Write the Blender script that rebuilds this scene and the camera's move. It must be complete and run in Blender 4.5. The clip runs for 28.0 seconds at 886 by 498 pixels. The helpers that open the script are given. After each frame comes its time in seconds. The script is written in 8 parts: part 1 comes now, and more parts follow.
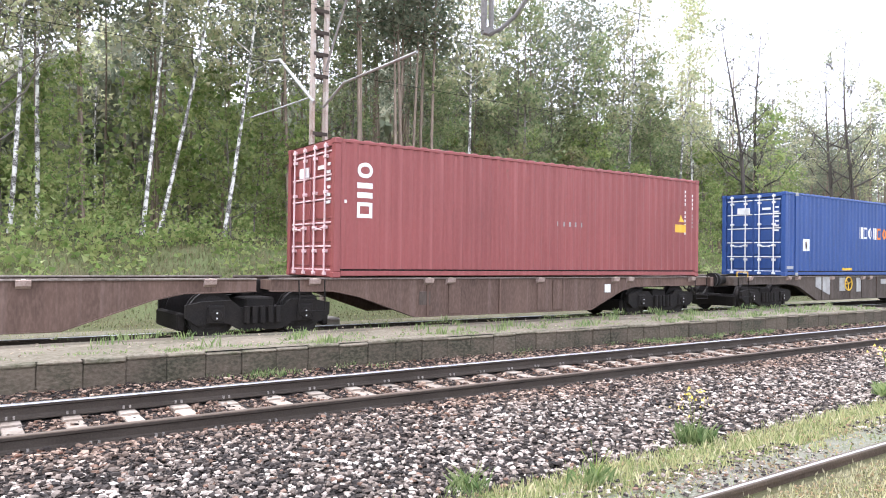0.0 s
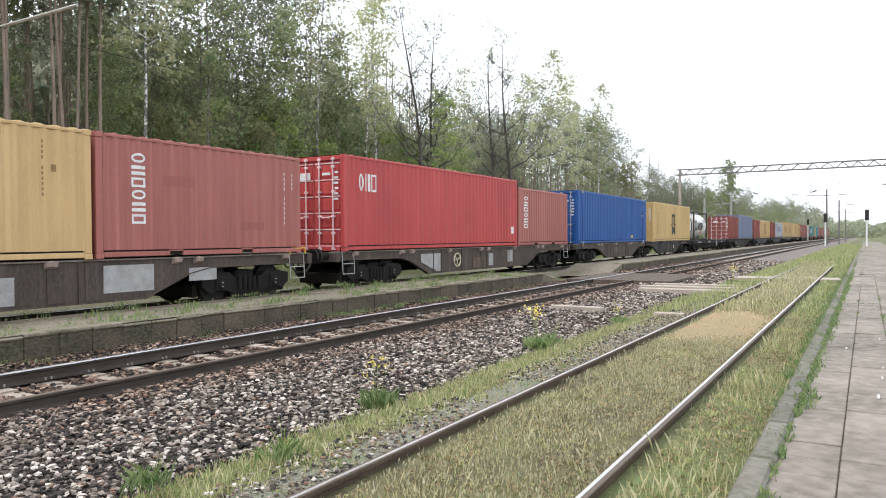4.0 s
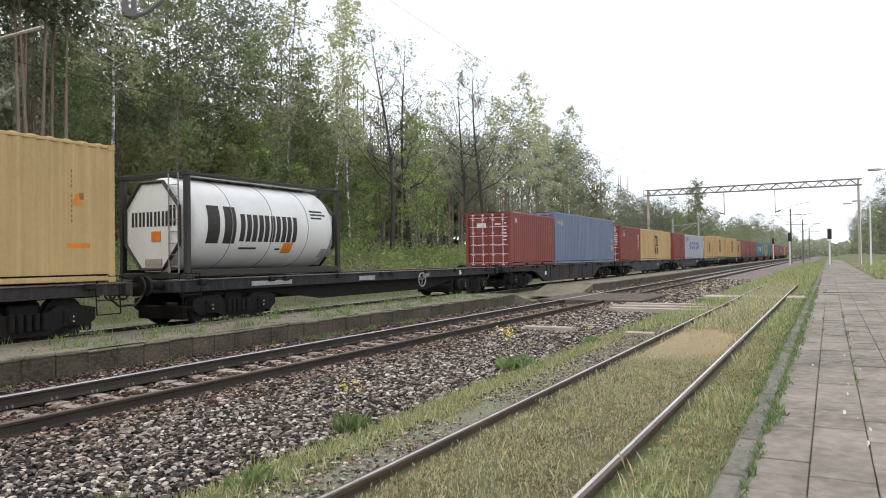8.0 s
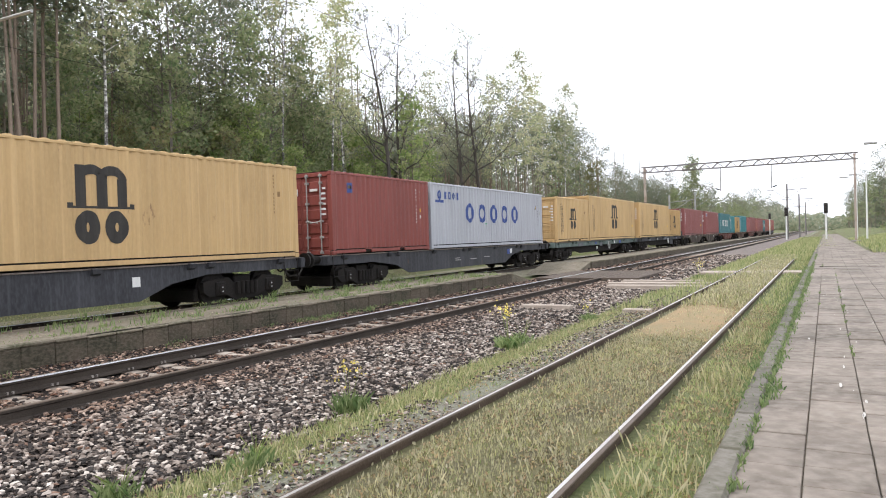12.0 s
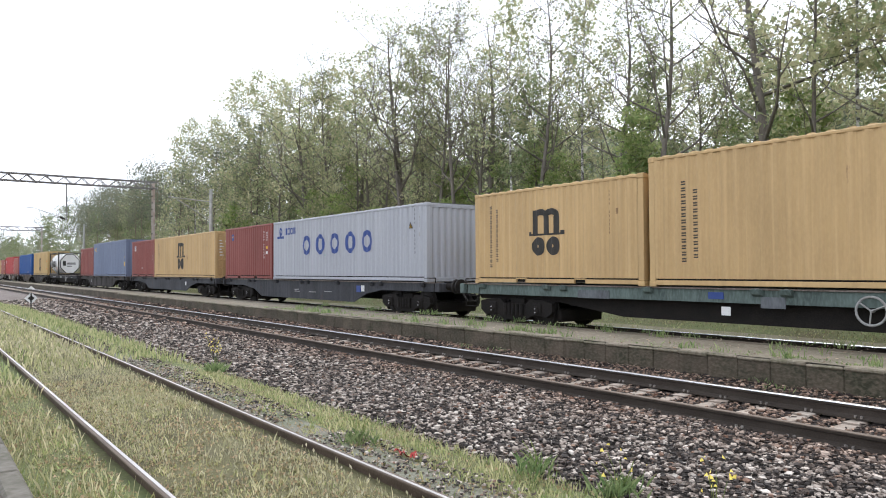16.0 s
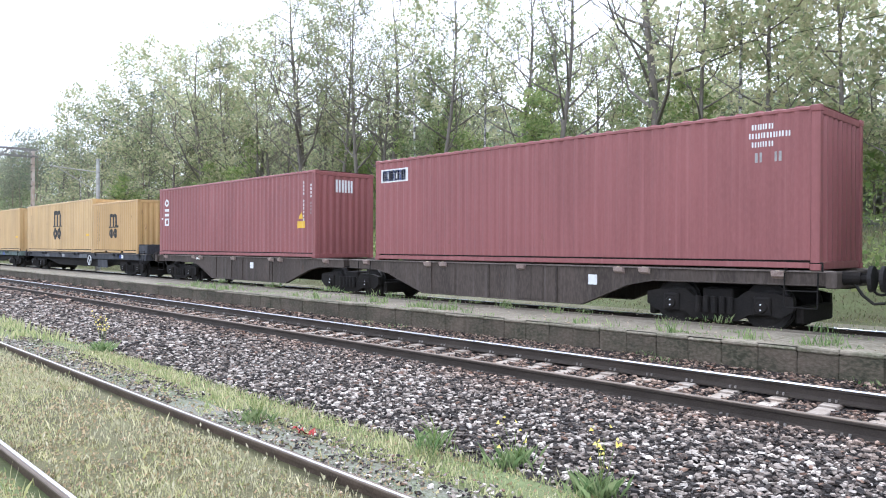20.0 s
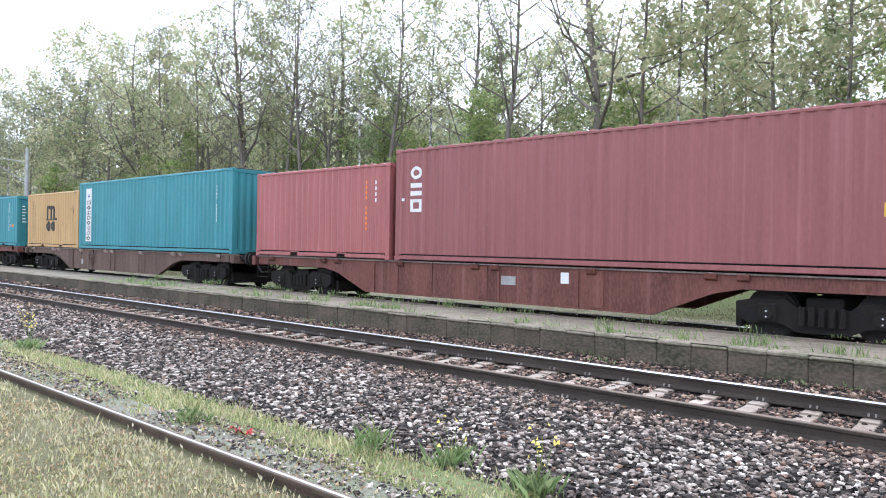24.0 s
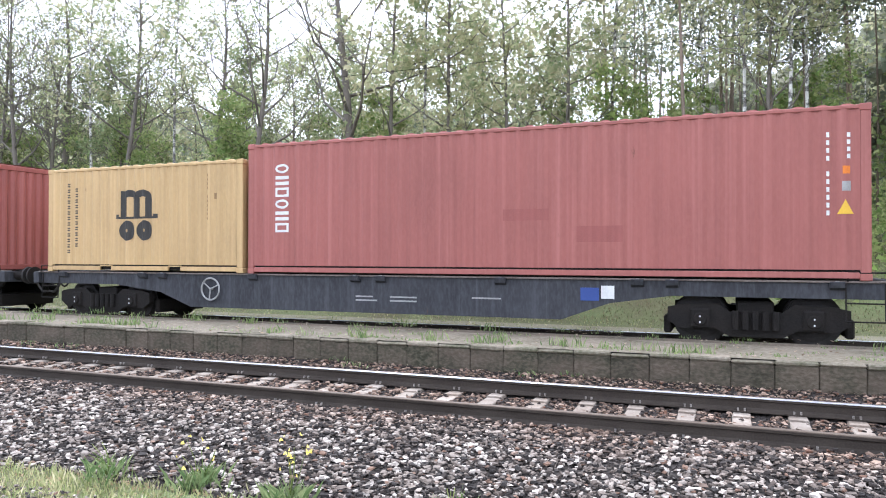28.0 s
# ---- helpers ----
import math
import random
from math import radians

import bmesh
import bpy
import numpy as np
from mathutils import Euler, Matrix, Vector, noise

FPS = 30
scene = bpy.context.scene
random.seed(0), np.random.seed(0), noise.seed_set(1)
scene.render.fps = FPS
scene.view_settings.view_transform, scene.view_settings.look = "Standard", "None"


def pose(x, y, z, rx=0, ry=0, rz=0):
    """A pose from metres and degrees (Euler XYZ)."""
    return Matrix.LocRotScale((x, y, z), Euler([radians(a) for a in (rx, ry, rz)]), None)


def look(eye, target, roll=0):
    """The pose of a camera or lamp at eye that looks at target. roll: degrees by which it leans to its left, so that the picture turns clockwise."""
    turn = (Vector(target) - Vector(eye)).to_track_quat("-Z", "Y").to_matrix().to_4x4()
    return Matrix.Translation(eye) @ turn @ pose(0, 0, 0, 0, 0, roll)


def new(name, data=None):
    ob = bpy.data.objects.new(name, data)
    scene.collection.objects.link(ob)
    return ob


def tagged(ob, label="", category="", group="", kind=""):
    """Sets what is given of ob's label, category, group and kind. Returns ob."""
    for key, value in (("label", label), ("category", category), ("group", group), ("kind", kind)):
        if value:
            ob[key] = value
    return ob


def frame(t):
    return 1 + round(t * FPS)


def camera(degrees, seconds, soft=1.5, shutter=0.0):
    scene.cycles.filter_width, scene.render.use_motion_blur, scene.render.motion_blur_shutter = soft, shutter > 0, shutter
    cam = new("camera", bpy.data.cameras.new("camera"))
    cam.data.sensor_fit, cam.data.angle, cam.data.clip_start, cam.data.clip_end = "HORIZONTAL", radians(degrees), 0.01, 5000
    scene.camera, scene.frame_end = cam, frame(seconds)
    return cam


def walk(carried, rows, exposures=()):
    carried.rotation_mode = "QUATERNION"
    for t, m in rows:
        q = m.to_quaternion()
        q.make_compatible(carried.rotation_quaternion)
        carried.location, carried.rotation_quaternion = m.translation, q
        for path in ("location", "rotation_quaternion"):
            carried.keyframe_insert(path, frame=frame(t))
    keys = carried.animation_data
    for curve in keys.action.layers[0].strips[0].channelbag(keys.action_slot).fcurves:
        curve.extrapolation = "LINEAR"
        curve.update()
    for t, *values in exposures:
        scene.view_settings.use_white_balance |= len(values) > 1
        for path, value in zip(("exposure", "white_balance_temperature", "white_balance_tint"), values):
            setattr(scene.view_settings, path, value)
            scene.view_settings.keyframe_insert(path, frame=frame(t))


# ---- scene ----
cam = camera(63.6, 28.0, soft=1.0)
PATH = [
    (0, (0.069, 0.098, 1.574), (5.794, 8.296, 1.720), 0.78),
    (0.5, (0.073, 0.096, 1.574), (6.123, 8.054, 1.807), 0.35),
    (1, (0.076, 0.093, 1.574), (6.443, 7.800, 1.831), -0.27),
    (1.5, (0.081, 0.088, 1.574), (6.853, 7.446, 1.697), -0.66),
    (2, (0.085, 0.085, 1.574), (7.136, 7.175, 1.653), -0.63),
    (2.5, (0.090, 0.080, 1.574), (7.549, 6.741, 1.568), -0.19),
    (3, (0.095, 0.073, 1.574), (8.032, 6.156, 1.562), -1.00),
    (3.5, (0.099, 0.068, 1.574), (8.360, 5.702, 1.453), -1.12),
    (4, (0.103, 0.061, 1.574), (8.703, 5.162, 1.409), -0.34),
    (4.5, (0.106, 0.057, 1.574), (8.902, 4.804, 1.278), -0.30),
    (6.5, (0.106, 0.057, 1.574), (8.915, 4.784, 1.335), -0.25),
    (7, (0.105, 0.059, 1.574), (8.835, 4.935, 1.513), -0.51),
    (7.5, (0.105, 0.059, 1.574), (8.819, 4.965, 1.557), -0.70),
    (8, (0.106, 0.057, 1.574), (8.900, 4.816, 1.706), -0.78),
    (8.5, (0.106, 0.056, 1.574), (8.943, 4.724, 1.926), -0.86),
    (9, (0.108, 0.052, 1.574), (9.102, 4.397, 2.055), -0.10),
    (9.5, (0.107, 0.055, 1.574), (8.988, 4.647, 1.780), -1.15),
    (10, (0.106, 0.056, 1.574), (8.954, 4.717, 1.578), -1.14),
    (10.5, (0.106, 0.057, 1.574), (8.905, 4.803, 1.361), -1.70),
    (11, (0.107, 0.055, 1.574), (8.985, 4.656, 1.503), -1.03),
    (11.5, (0.107, 0.055, 1.574), (8.979, 4.668, 1.460), -1.55),
    (13.5, (0.070, 0.097, 1.574), (5.910, 8.212, 1.793), -1.08),
    (14, (0.015, 0.119, 1.574), (1.250, 10.030, 2.073), -0.11),
    (14.5, (-0.036, 0.115, 1.574), (-3.015, 9.657, 1.836), 0.22),
    (15, (-0.079, 0.090, 1.574), (-6.671, 7.610, 1.632), -1.55),
    (15.5, (-0.098, 0.070, 1.574), (-8.221, 5.900, 1.434), -2.45),
    (16, (-0.096, 0.072, 1.574), (-8.116, 6.038, 1.861), -0.32),
    (16.5, (-0.094, 0.075, 1.574), (-7.884, 6.333, 1.954), 0.27),
    (17, (-0.094, 0.075, 1.574), (-7.923, 6.289, 1.871), -0.80),
    (17.5, (-0.092, 0.077, 1.574), (-7.771, 6.480, 1.769), -0.16),
    (18, (-0.090, 0.080, 1.574), (-7.553, 6.734, 1.743), -0.88),
    (18.5, (-0.086, 0.084, 1.574), (-7.262, 7.048, 1.663), -0.61),
    (19, (-0.085, 0.084, 1.574), (-7.200, 7.111, 1.669), -1.56),
    (19.5, (-0.086, 0.084, 1.574), (-7.221, 7.090, 1.552), -0.68),
    (20, (-0.086, 0.084, 1.574), (-7.231, 7.080, 1.535), 0.17),
    (20.5, (-0.085, 0.085, 1.574), (-7.137, 7.175, 1.568), 0.40),
    (21, (-0.084, 0.086, 1.574), (-7.078, 7.233, 1.561), 0.62),
    (21.5, (-0.082, 0.087, 1.574), (-6.934, 7.370, 1.478), 0.11),
    (22, (-0.083, 0.087, 1.574), (-6.995, 7.313, 1.641), 0.00),
    (22.5, (-0.080, 0.090, 1.574), (-6.747, 7.542, 1.631), -0.07),
    (24.5, (-0.079, 0.091, 1.574), (-6.653, 7.626, 1.525), 1.11),
    (25, (-0.076, 0.093, 1.574), (-6.442, 7.804, 1.713), 0.66),
    (25.5, (-0.070, 0.098, 1.574), (-5.859, 8.239, 2.031), 0.70),
    (26, (-0.058, 0.105, 1.574), (-4.883, 8.863, 1.444), 0.46),
    (26.5, (-0.043, 0.112, 1.574), (-3.654, 9.437, 1.511), -0.28),
    (27, (-0.038, 0.114, 1.574), (-3.233, 9.589, 1.690), -0.71),
    (27.5, (-0.040, 0.113, 1.574), (-3.374, 9.539, 1.790), -0.79),
    (28, (-0.044, 0.112, 1.574), (-3.738, 9.404, 1.666), 0.06),
]
# the stops by which the film's camera opens and closes, and its white balance
LIGHTNESS = [(0, 1.25, 5980, 17), (1, 1.25, 5780, 15), (2, 0.99, 5900, 12), (3, 0.72, 6080, 11), (4, 0.47, 6220, 10), (7, 0.3, 6270, 10), (8, 0.06, 6320, 10), (9, -0.04, 6360, 10), (10, -0.19, 6430, 10),
             (11, 0.06, 6400, 10), (13.5, 0.75, 6200, 19), (14.2, 0.81, 6150, 19), (15, 0.40, 6180, 14), (16, 0.26, 6120, 12), (17, 0, 6160, 12), (18, 0.32, 5930, 12), (19, 0.68, 5660, 13),
             (20, 0.89, 5570, 13), (21, 0.76, 5620, 13), (22, 0.63, 5590, 13), (25, 0.94, 5660, 14), (26, 0.98, 5650, 14), (27, 1.05, 5540, 11), (28, 0.93, 5690, 14)]
walk(cam, [(t, look(eye, target, roll)) for t, eye, target, roll in PATH], exposures=LIGHTNESS)

# ---- sky and sun: bright thin overcast ----
scene.view_settings.exposure = 0.0
world = bpy.data.worlds.new("overcast")
scene.world = world
world.use_nodes = True
wn, wl = world.node_tree.nodes, world.node_tree.links
sky = wn.new("ShaderNodeTexSky")
sky.sky_type = "NISHITA"
sky.sun_disc = False
sky.sun_elevation, sky.sun_rotation = radians(48), radians(-35)
sky.dust_density, sky.ozone_density = 4.0, 1.0
thin = wn.new("ShaderNodeVectorMath")
thin.operation = "SCALE"
thin.inputs["Scale"].default_value = 0.12
wl.new(sky.outputs[0], thin.inputs[0])
sky_at = wn.new("ShaderNodeTexCoord")
cloud = wn.new("ShaderNodeTexNoise")
cloud.inputs["Scale"].default_value, cloud.inputs["Detail"].default_value = 2.2, 5
wl.new(sky_at.outputs["Generated"], cloud.inputs["Vector"])
cover = wn.new("ShaderNodeMapRange")
cover.inputs["From Min"].default_value, cover.inputs["From Max"].default_value = 0.35, 0.6
cover.inputs["To Min"].default_value, cover.inputs["To Max"].default_value = 0.72, 1.0
wl.new(cloud.outputs["Fac"], cover.inputs["Value"])
veil = wn.new("ShaderNodeMix")
veil.data_type = "RGBA"
veil.inputs[7].default_value = (1.36, 1.40, 1.46, 1)
wl.new(cover.outputs[0], veil.inputs[0])
wl.new(thin.outputs[0], veil.inputs[6])
wl.new(veil.outputs[2], wn["Background"].inputs["Color"])
wn["Background"].inputs["Strength"].default_value = 1.0
sun = new("sun", bpy.data.lights.new("sun", "SUN"))
sun.data.energy, sun.data.angle, sun.data.color = 1.7, radians(14), (1.0, 0.96, 0.9)
sun.matrix_basis = look((-20, 28, 42), (0, 0, 0))

PI = math.pi

# ---- materials ----
def make_material(name, base, second=None, third=None, rough=0.6, metal=0.0, scale=3.0, fine=40.0, bump=0.2,
                  stretch=(1, 1, 1), contrast=(0.35, 0.65), rust=0.0, island=0.0, spec=0.4, coords="Object", per_object=0.0, grain_mix=0.45, streak=0.0, drift=False):
    """A procedural surface: base colour, broad stains in a second tone, fine grain in a third, and fine relief."""
    m = bpy.data.materials.new(name)
    m.use_nodes = True
    nt = m.node_tree
    n, l = nt.nodes, nt.links
    bsdf = n["Principled BSDF"]
    bsdf.inputs["Roughness"].default_value = rough
    bsdf.inputs["Metallic"].default_value = metal
    bsdf.inputs["Specular IOR Level"].default_value = spec
    second = second or tuple(c * 0.7 for c in base)
    third = third or tuple(min(1, c * 1.25) for c in base)
    tc = n.new("ShaderNodeTexCoord")
    mp = n.new("ShaderNodeMapping")
    mp.inputs["Scale"].default_value = stretch
    l.new(n.new("ShaderNodeNewGeometry").outputs["Position"] if coords == "World" else tc.outputs[coords], mp.inputs["Vector"])
    if drift:                     # every object takes its own stretch of the pattern
        far = n.new("ShaderNodeMath")
        far.operation = "MULTIPLY"
        far.inputs[1].default_value = 73.0
        l.new(n.new("ShaderNodeObjectInfo").outputs["Random"], far.inputs[0])
        l.new(far.outputs[0], mp.inputs["Location"])
    broad = n.new("ShaderNodeTexNoise")
    broad.inputs["Scale"].default_value = scale
    broad.inputs["Detail"].default_value = 6
    broad.inputs["Roughness"].default_value = 0.6
    l.new(mp.outputs[0], broad.inputs["Vector"])
    grain = n.new("ShaderNodeTexNoise")
    grain.inputs["Scale"].default_value = fine
    grain.inputs["Detail"].default_value = 4
    l.new(mp.outputs[0], grain.inputs["Vector"])

    def ramp(src, a, b):
        r = n.new("ShaderNodeMapRange")
        r.inputs["From Min"].default_value, r.inputs["From Max"].default_value = a, b
        l.new(src, r.inputs["Value"])
        return r.outputs[0]

    def mix(fac, a, b):
        x = n.new("ShaderNodeMix")
        x.data_type = "RGBA"
        for value, sock in ((fac, x.inputs[0]), (a, x.inputs[6]), (b, x.inputs[7])):
            if isinstance(value, tuple):
                sock.default_value = (*value, 1)
            elif isinstance(value, (int, float)):
                sock.default_value = value
            else:
                l.new(value, sock)
        return x.outputs[2]

    col = mix(ramp(broad.outputs["Fac"], *contrast), base, second)
    fine_fac = n.new("ShaderNodeMath")
    fine_fac.operation = "MULTIPLY"
    fine_fac.inputs[1].default_value = grain_mix
    l.new(ramp(grain.outputs["Fac"], 0.4, 0.75), fine_fac.inputs[0])
    col = mix(fine_fac.outputs[0], col, third)
    if rust:
        spot = n.new("ShaderNodeTexNoise")
        spot.inputs["Scale"].default_value = 1.7
        spot.inputs["Detail"].default_value = 9
        spot.inputs["Roughness"].default_value = 0.72
        l.new(mp.outputs[0], spot.inputs["Vector"])
        col = mix(ramp(spot.outputs["Fac"], 0.70 - 0.12 * rust, 0.76 - 0.08 * rust), col, (0.13, 0.055, 0.028))
    if streak:                    # rain streaks and chalky runs down the sheet
        run_map = n.new("ShaderNodeMapping")
        run_map.inputs["Scale"].default_value = (5.0, 5.0, 0.22)
        l.new(mp.outputs[0], run_map.inputs["Vector"])
        runs = n.new("ShaderNodeTexNoise")
        runs.inputs["Scale"].default_value, runs.inputs["Detail"].default_value = 1.6, 5
        l.new(run_map.outputs[0], runs.inputs["Vector"])
        for lo, hi, tone, amount in ((0.54, 0.72, tuple(min(0.85, c * 1.3 + 0.07) for c in base), streak), (0.46, 0.30, tuple(c * 0.55 for c in base), streak * 0.8)):
            weight = n.new("ShaderNodeMath")
            weight.operation = "MULTIPLY"
            weight.inputs[1].default_value = amount
            l.new(ramp(runs.outputs["Fac"], lo, hi), weight.inputs[0])
            col = mix(weight.outputs[0], col, tone)
    if island or per_object:
        if island:
            src = n.new("ShaderNodeNewGeometry").outputs["Random Per Island"]
        else:
            src = n.new("ShaderNodeObjectInfo").outputs["Random"]
        amount = island or per_object
        hsv = n.new("ShaderNodeHueSaturation")
        hsv.inputs["Saturation"].default_value = 1.0
        r = n.new("ShaderNodeMapRange")
        r.inputs["To Min"].default_value, r.inputs["To Max"].default_value = 1 - amount, 1 + amount
        l.new(src, r.inputs["Value"])
        l.new(r.outputs[0], hsv.inputs["Value"])
        l.new(col, hsv.inputs["Color"])
        col = hsv.outputs[0]
    l.new(col, bsdf.inputs["Base Color"])
    if bump:
        b = n.new("ShaderNodeBump")
        b.inputs["Strength"].default_value = bump
        b.inputs["Distance"].default_value = 0.02
        l.new(grain.outputs["Fac"], b.inputs["Height"])
        l.new(b.outputs[0], bsdf.inputs["Normal"])
    rr = n.new("ShaderNodeMapRange")
    rr.inputs["To Min"].default_value, rr.inputs["To Max"].default_value = max(0.05, rough - 0.12), min(1, rough + 0.12)
    l.new(broad.outputs["Fac"], rr.inputs["Value"])
    l.new(rr.outputs[0], bsdf.inputs["Roughness"])
    return m


def leaf_material(name, base, second, third=None, tip=0.88, glow=1.55):
    """Leaves: every piece its own tone, and a little light through them."""
    m = bpy.data.materials.new(name)
    m.use_nodes = True
    n, l = m.node_tree.nodes, m.node_tree.links
    bsdf = n["Principled BSDF"]
    bsdf.inputs["Roughness"].default_value = 0.6
    bsdf.inputs["Specular IOR Level"].default_value = 0.25
    geo = n.new("ShaderNodeNewGeometry")
    info = n.new("ShaderNodeObjectInfo")
    ramp = n.new("ShaderNodeValToRGB")
    ramp.color_ramp.elements[0].color = (*base, 1)
    ramp.color_ramp.elements[1].color = (*second, 1)
    if third:
        e = ramp.color_ramp.elements.new(tip)
        e.color = (*third, 1)
    l.new(geo.outputs["Random Per Island"], ramp.inputs["Fac"])
    hsv = n.new("ShaderNodeHueSaturation")
    r = n.new("ShaderNodeMapRange")
    r.inputs["To Min"].default_value, r.inputs["To Max"].default_value = 0.78, 1.16
    l.new(info.outputs["Random"], r.inputs["Value"])
    l.new(r.outputs[0], hsv.inputs["Value"])
    l.new(ramp.outputs["Color"], hsv.inputs["Color"])
    l.new(hsv.outputs[0], bsdf.inputs["Base Color"])
    tr = n.new("ShaderNodeBsdfTranslucent")
    thru = n.new("ShaderNodeHueSaturation")            # light that comes through is paler and brighter
    thru.inputs["Value"].default_value, thru.inputs["Saturation"].default_value = glow, 0.78
    l.new(hsv.outputs[0], thru.inputs["Color"])
    l.new(thru.outputs[0], tr.inputs["Color"])
    mx = n.new("ShaderNodeMixShader")
    mx.inputs[0].default_value = 0.6
    l.new(bsdf.outputs[0], mx.inputs[1])
    l.new(tr.outputs[0], mx.inputs[2])
    l.new(mx.outputs[0], n["Material Output"].inputs["Surface"])
    return m


def stone_material():
    """Crushed stone: every stone its own grey or brown, a third near black as gap shade, with rusty dust along the
    rails.
    """
    m = bpy.data.materials.new("ballast_stone")
    m.use_nodes = True
    n, l = m.node_tree.nodes, m.node_tree.links
    bsdf = n["Principled BSDF"]
    bsdf.inputs["Roughness"].default_value = 0.85
    geo = n.new("ShaderNodeNewGeometry")
    ramp = n.new("ShaderNodeValToRGB")
    e = ramp.color_ramp.elements
    e[0].color, e[1].color = (0.022, 0.018, 0.016, 1), (0.20, 0.12, 0.085, 1)
    for at, c in ((0.33, (0.036, 0.027, 0.022)), (0.42, (0.102, 0.077, 0.062)), (0.68, (0.26, 0.214, 0.178)), (0.86, (0.47, 0.407, 0.352)), (0.95, (0.62, 0.56, 0.495)), (0.965, (0.20, 0.12, 0.08))):
        e.new(at).color = (*c, 1)
    l.new(geo.outputs["Random Per Island"], ramp.inputs["Fac"])
    tc = n.new("ShaderNodeTexCoord")
    sep = n.new("ShaderNodeSeparateXYZ")
    l.new(tc.outputs["Object"], sep.inputs[0])
    wob = n.new("ShaderNodeTexNoise")
    wob.inputs["Scale"].default_value, wob.inputs["Detail"].default_value = 0.8, 5
    l.new(tc.outputs["Object"], wob.inputs["Vector"])
    off = n.new("ShaderNodeMath")
    off.operation = "MULTIPLY_ADD"
    off.inputs[1].default_value = 2.6
    l.new(wob.outputs["Fac"], off.inputs[0])
    l.new(sep.outputs["Y"], off.inputs[2])
    near = n.new("ShaderNodeMapRange")
    near.inputs["From Min"].default_value, near.inputs["From Max"].default_value = 7.3, 8.6
    near.inputs["To Max"].default_value = 0.85
    l.new(off.outputs[0], near.inputs["Value"])
    mul = n.new("ShaderNodeMix")
    mul.data_type, mul.blend_type = "RGBA", "MULTIPLY"
    mul.inputs[7].default_value = (0.66, 0.49, 0.39, 1)
    l.new(near.outputs[0], mul.inputs[0])
    l.new(ramp.outputs["Color"], mul.inputs[6])
    l.new(mul.outputs[2], bsdf.inputs["Base Color"])
    grain = n.new("ShaderNodeTexNoise")
    grain.inputs["Scale"].default_value = 90
    l.new(tc.outputs["Object"], grain.inputs["Vector"])
    b = n.new("ShaderNodeBump")
    b.inputs["Strength"].default_value, b.inputs["Distance"].default_value = 0.3, 0.01
    l.new(grain.outputs["Fac"], b.inputs["Height"])
    l.new(b.outputs[0], bsdf.inputs["Normal"])
    return m


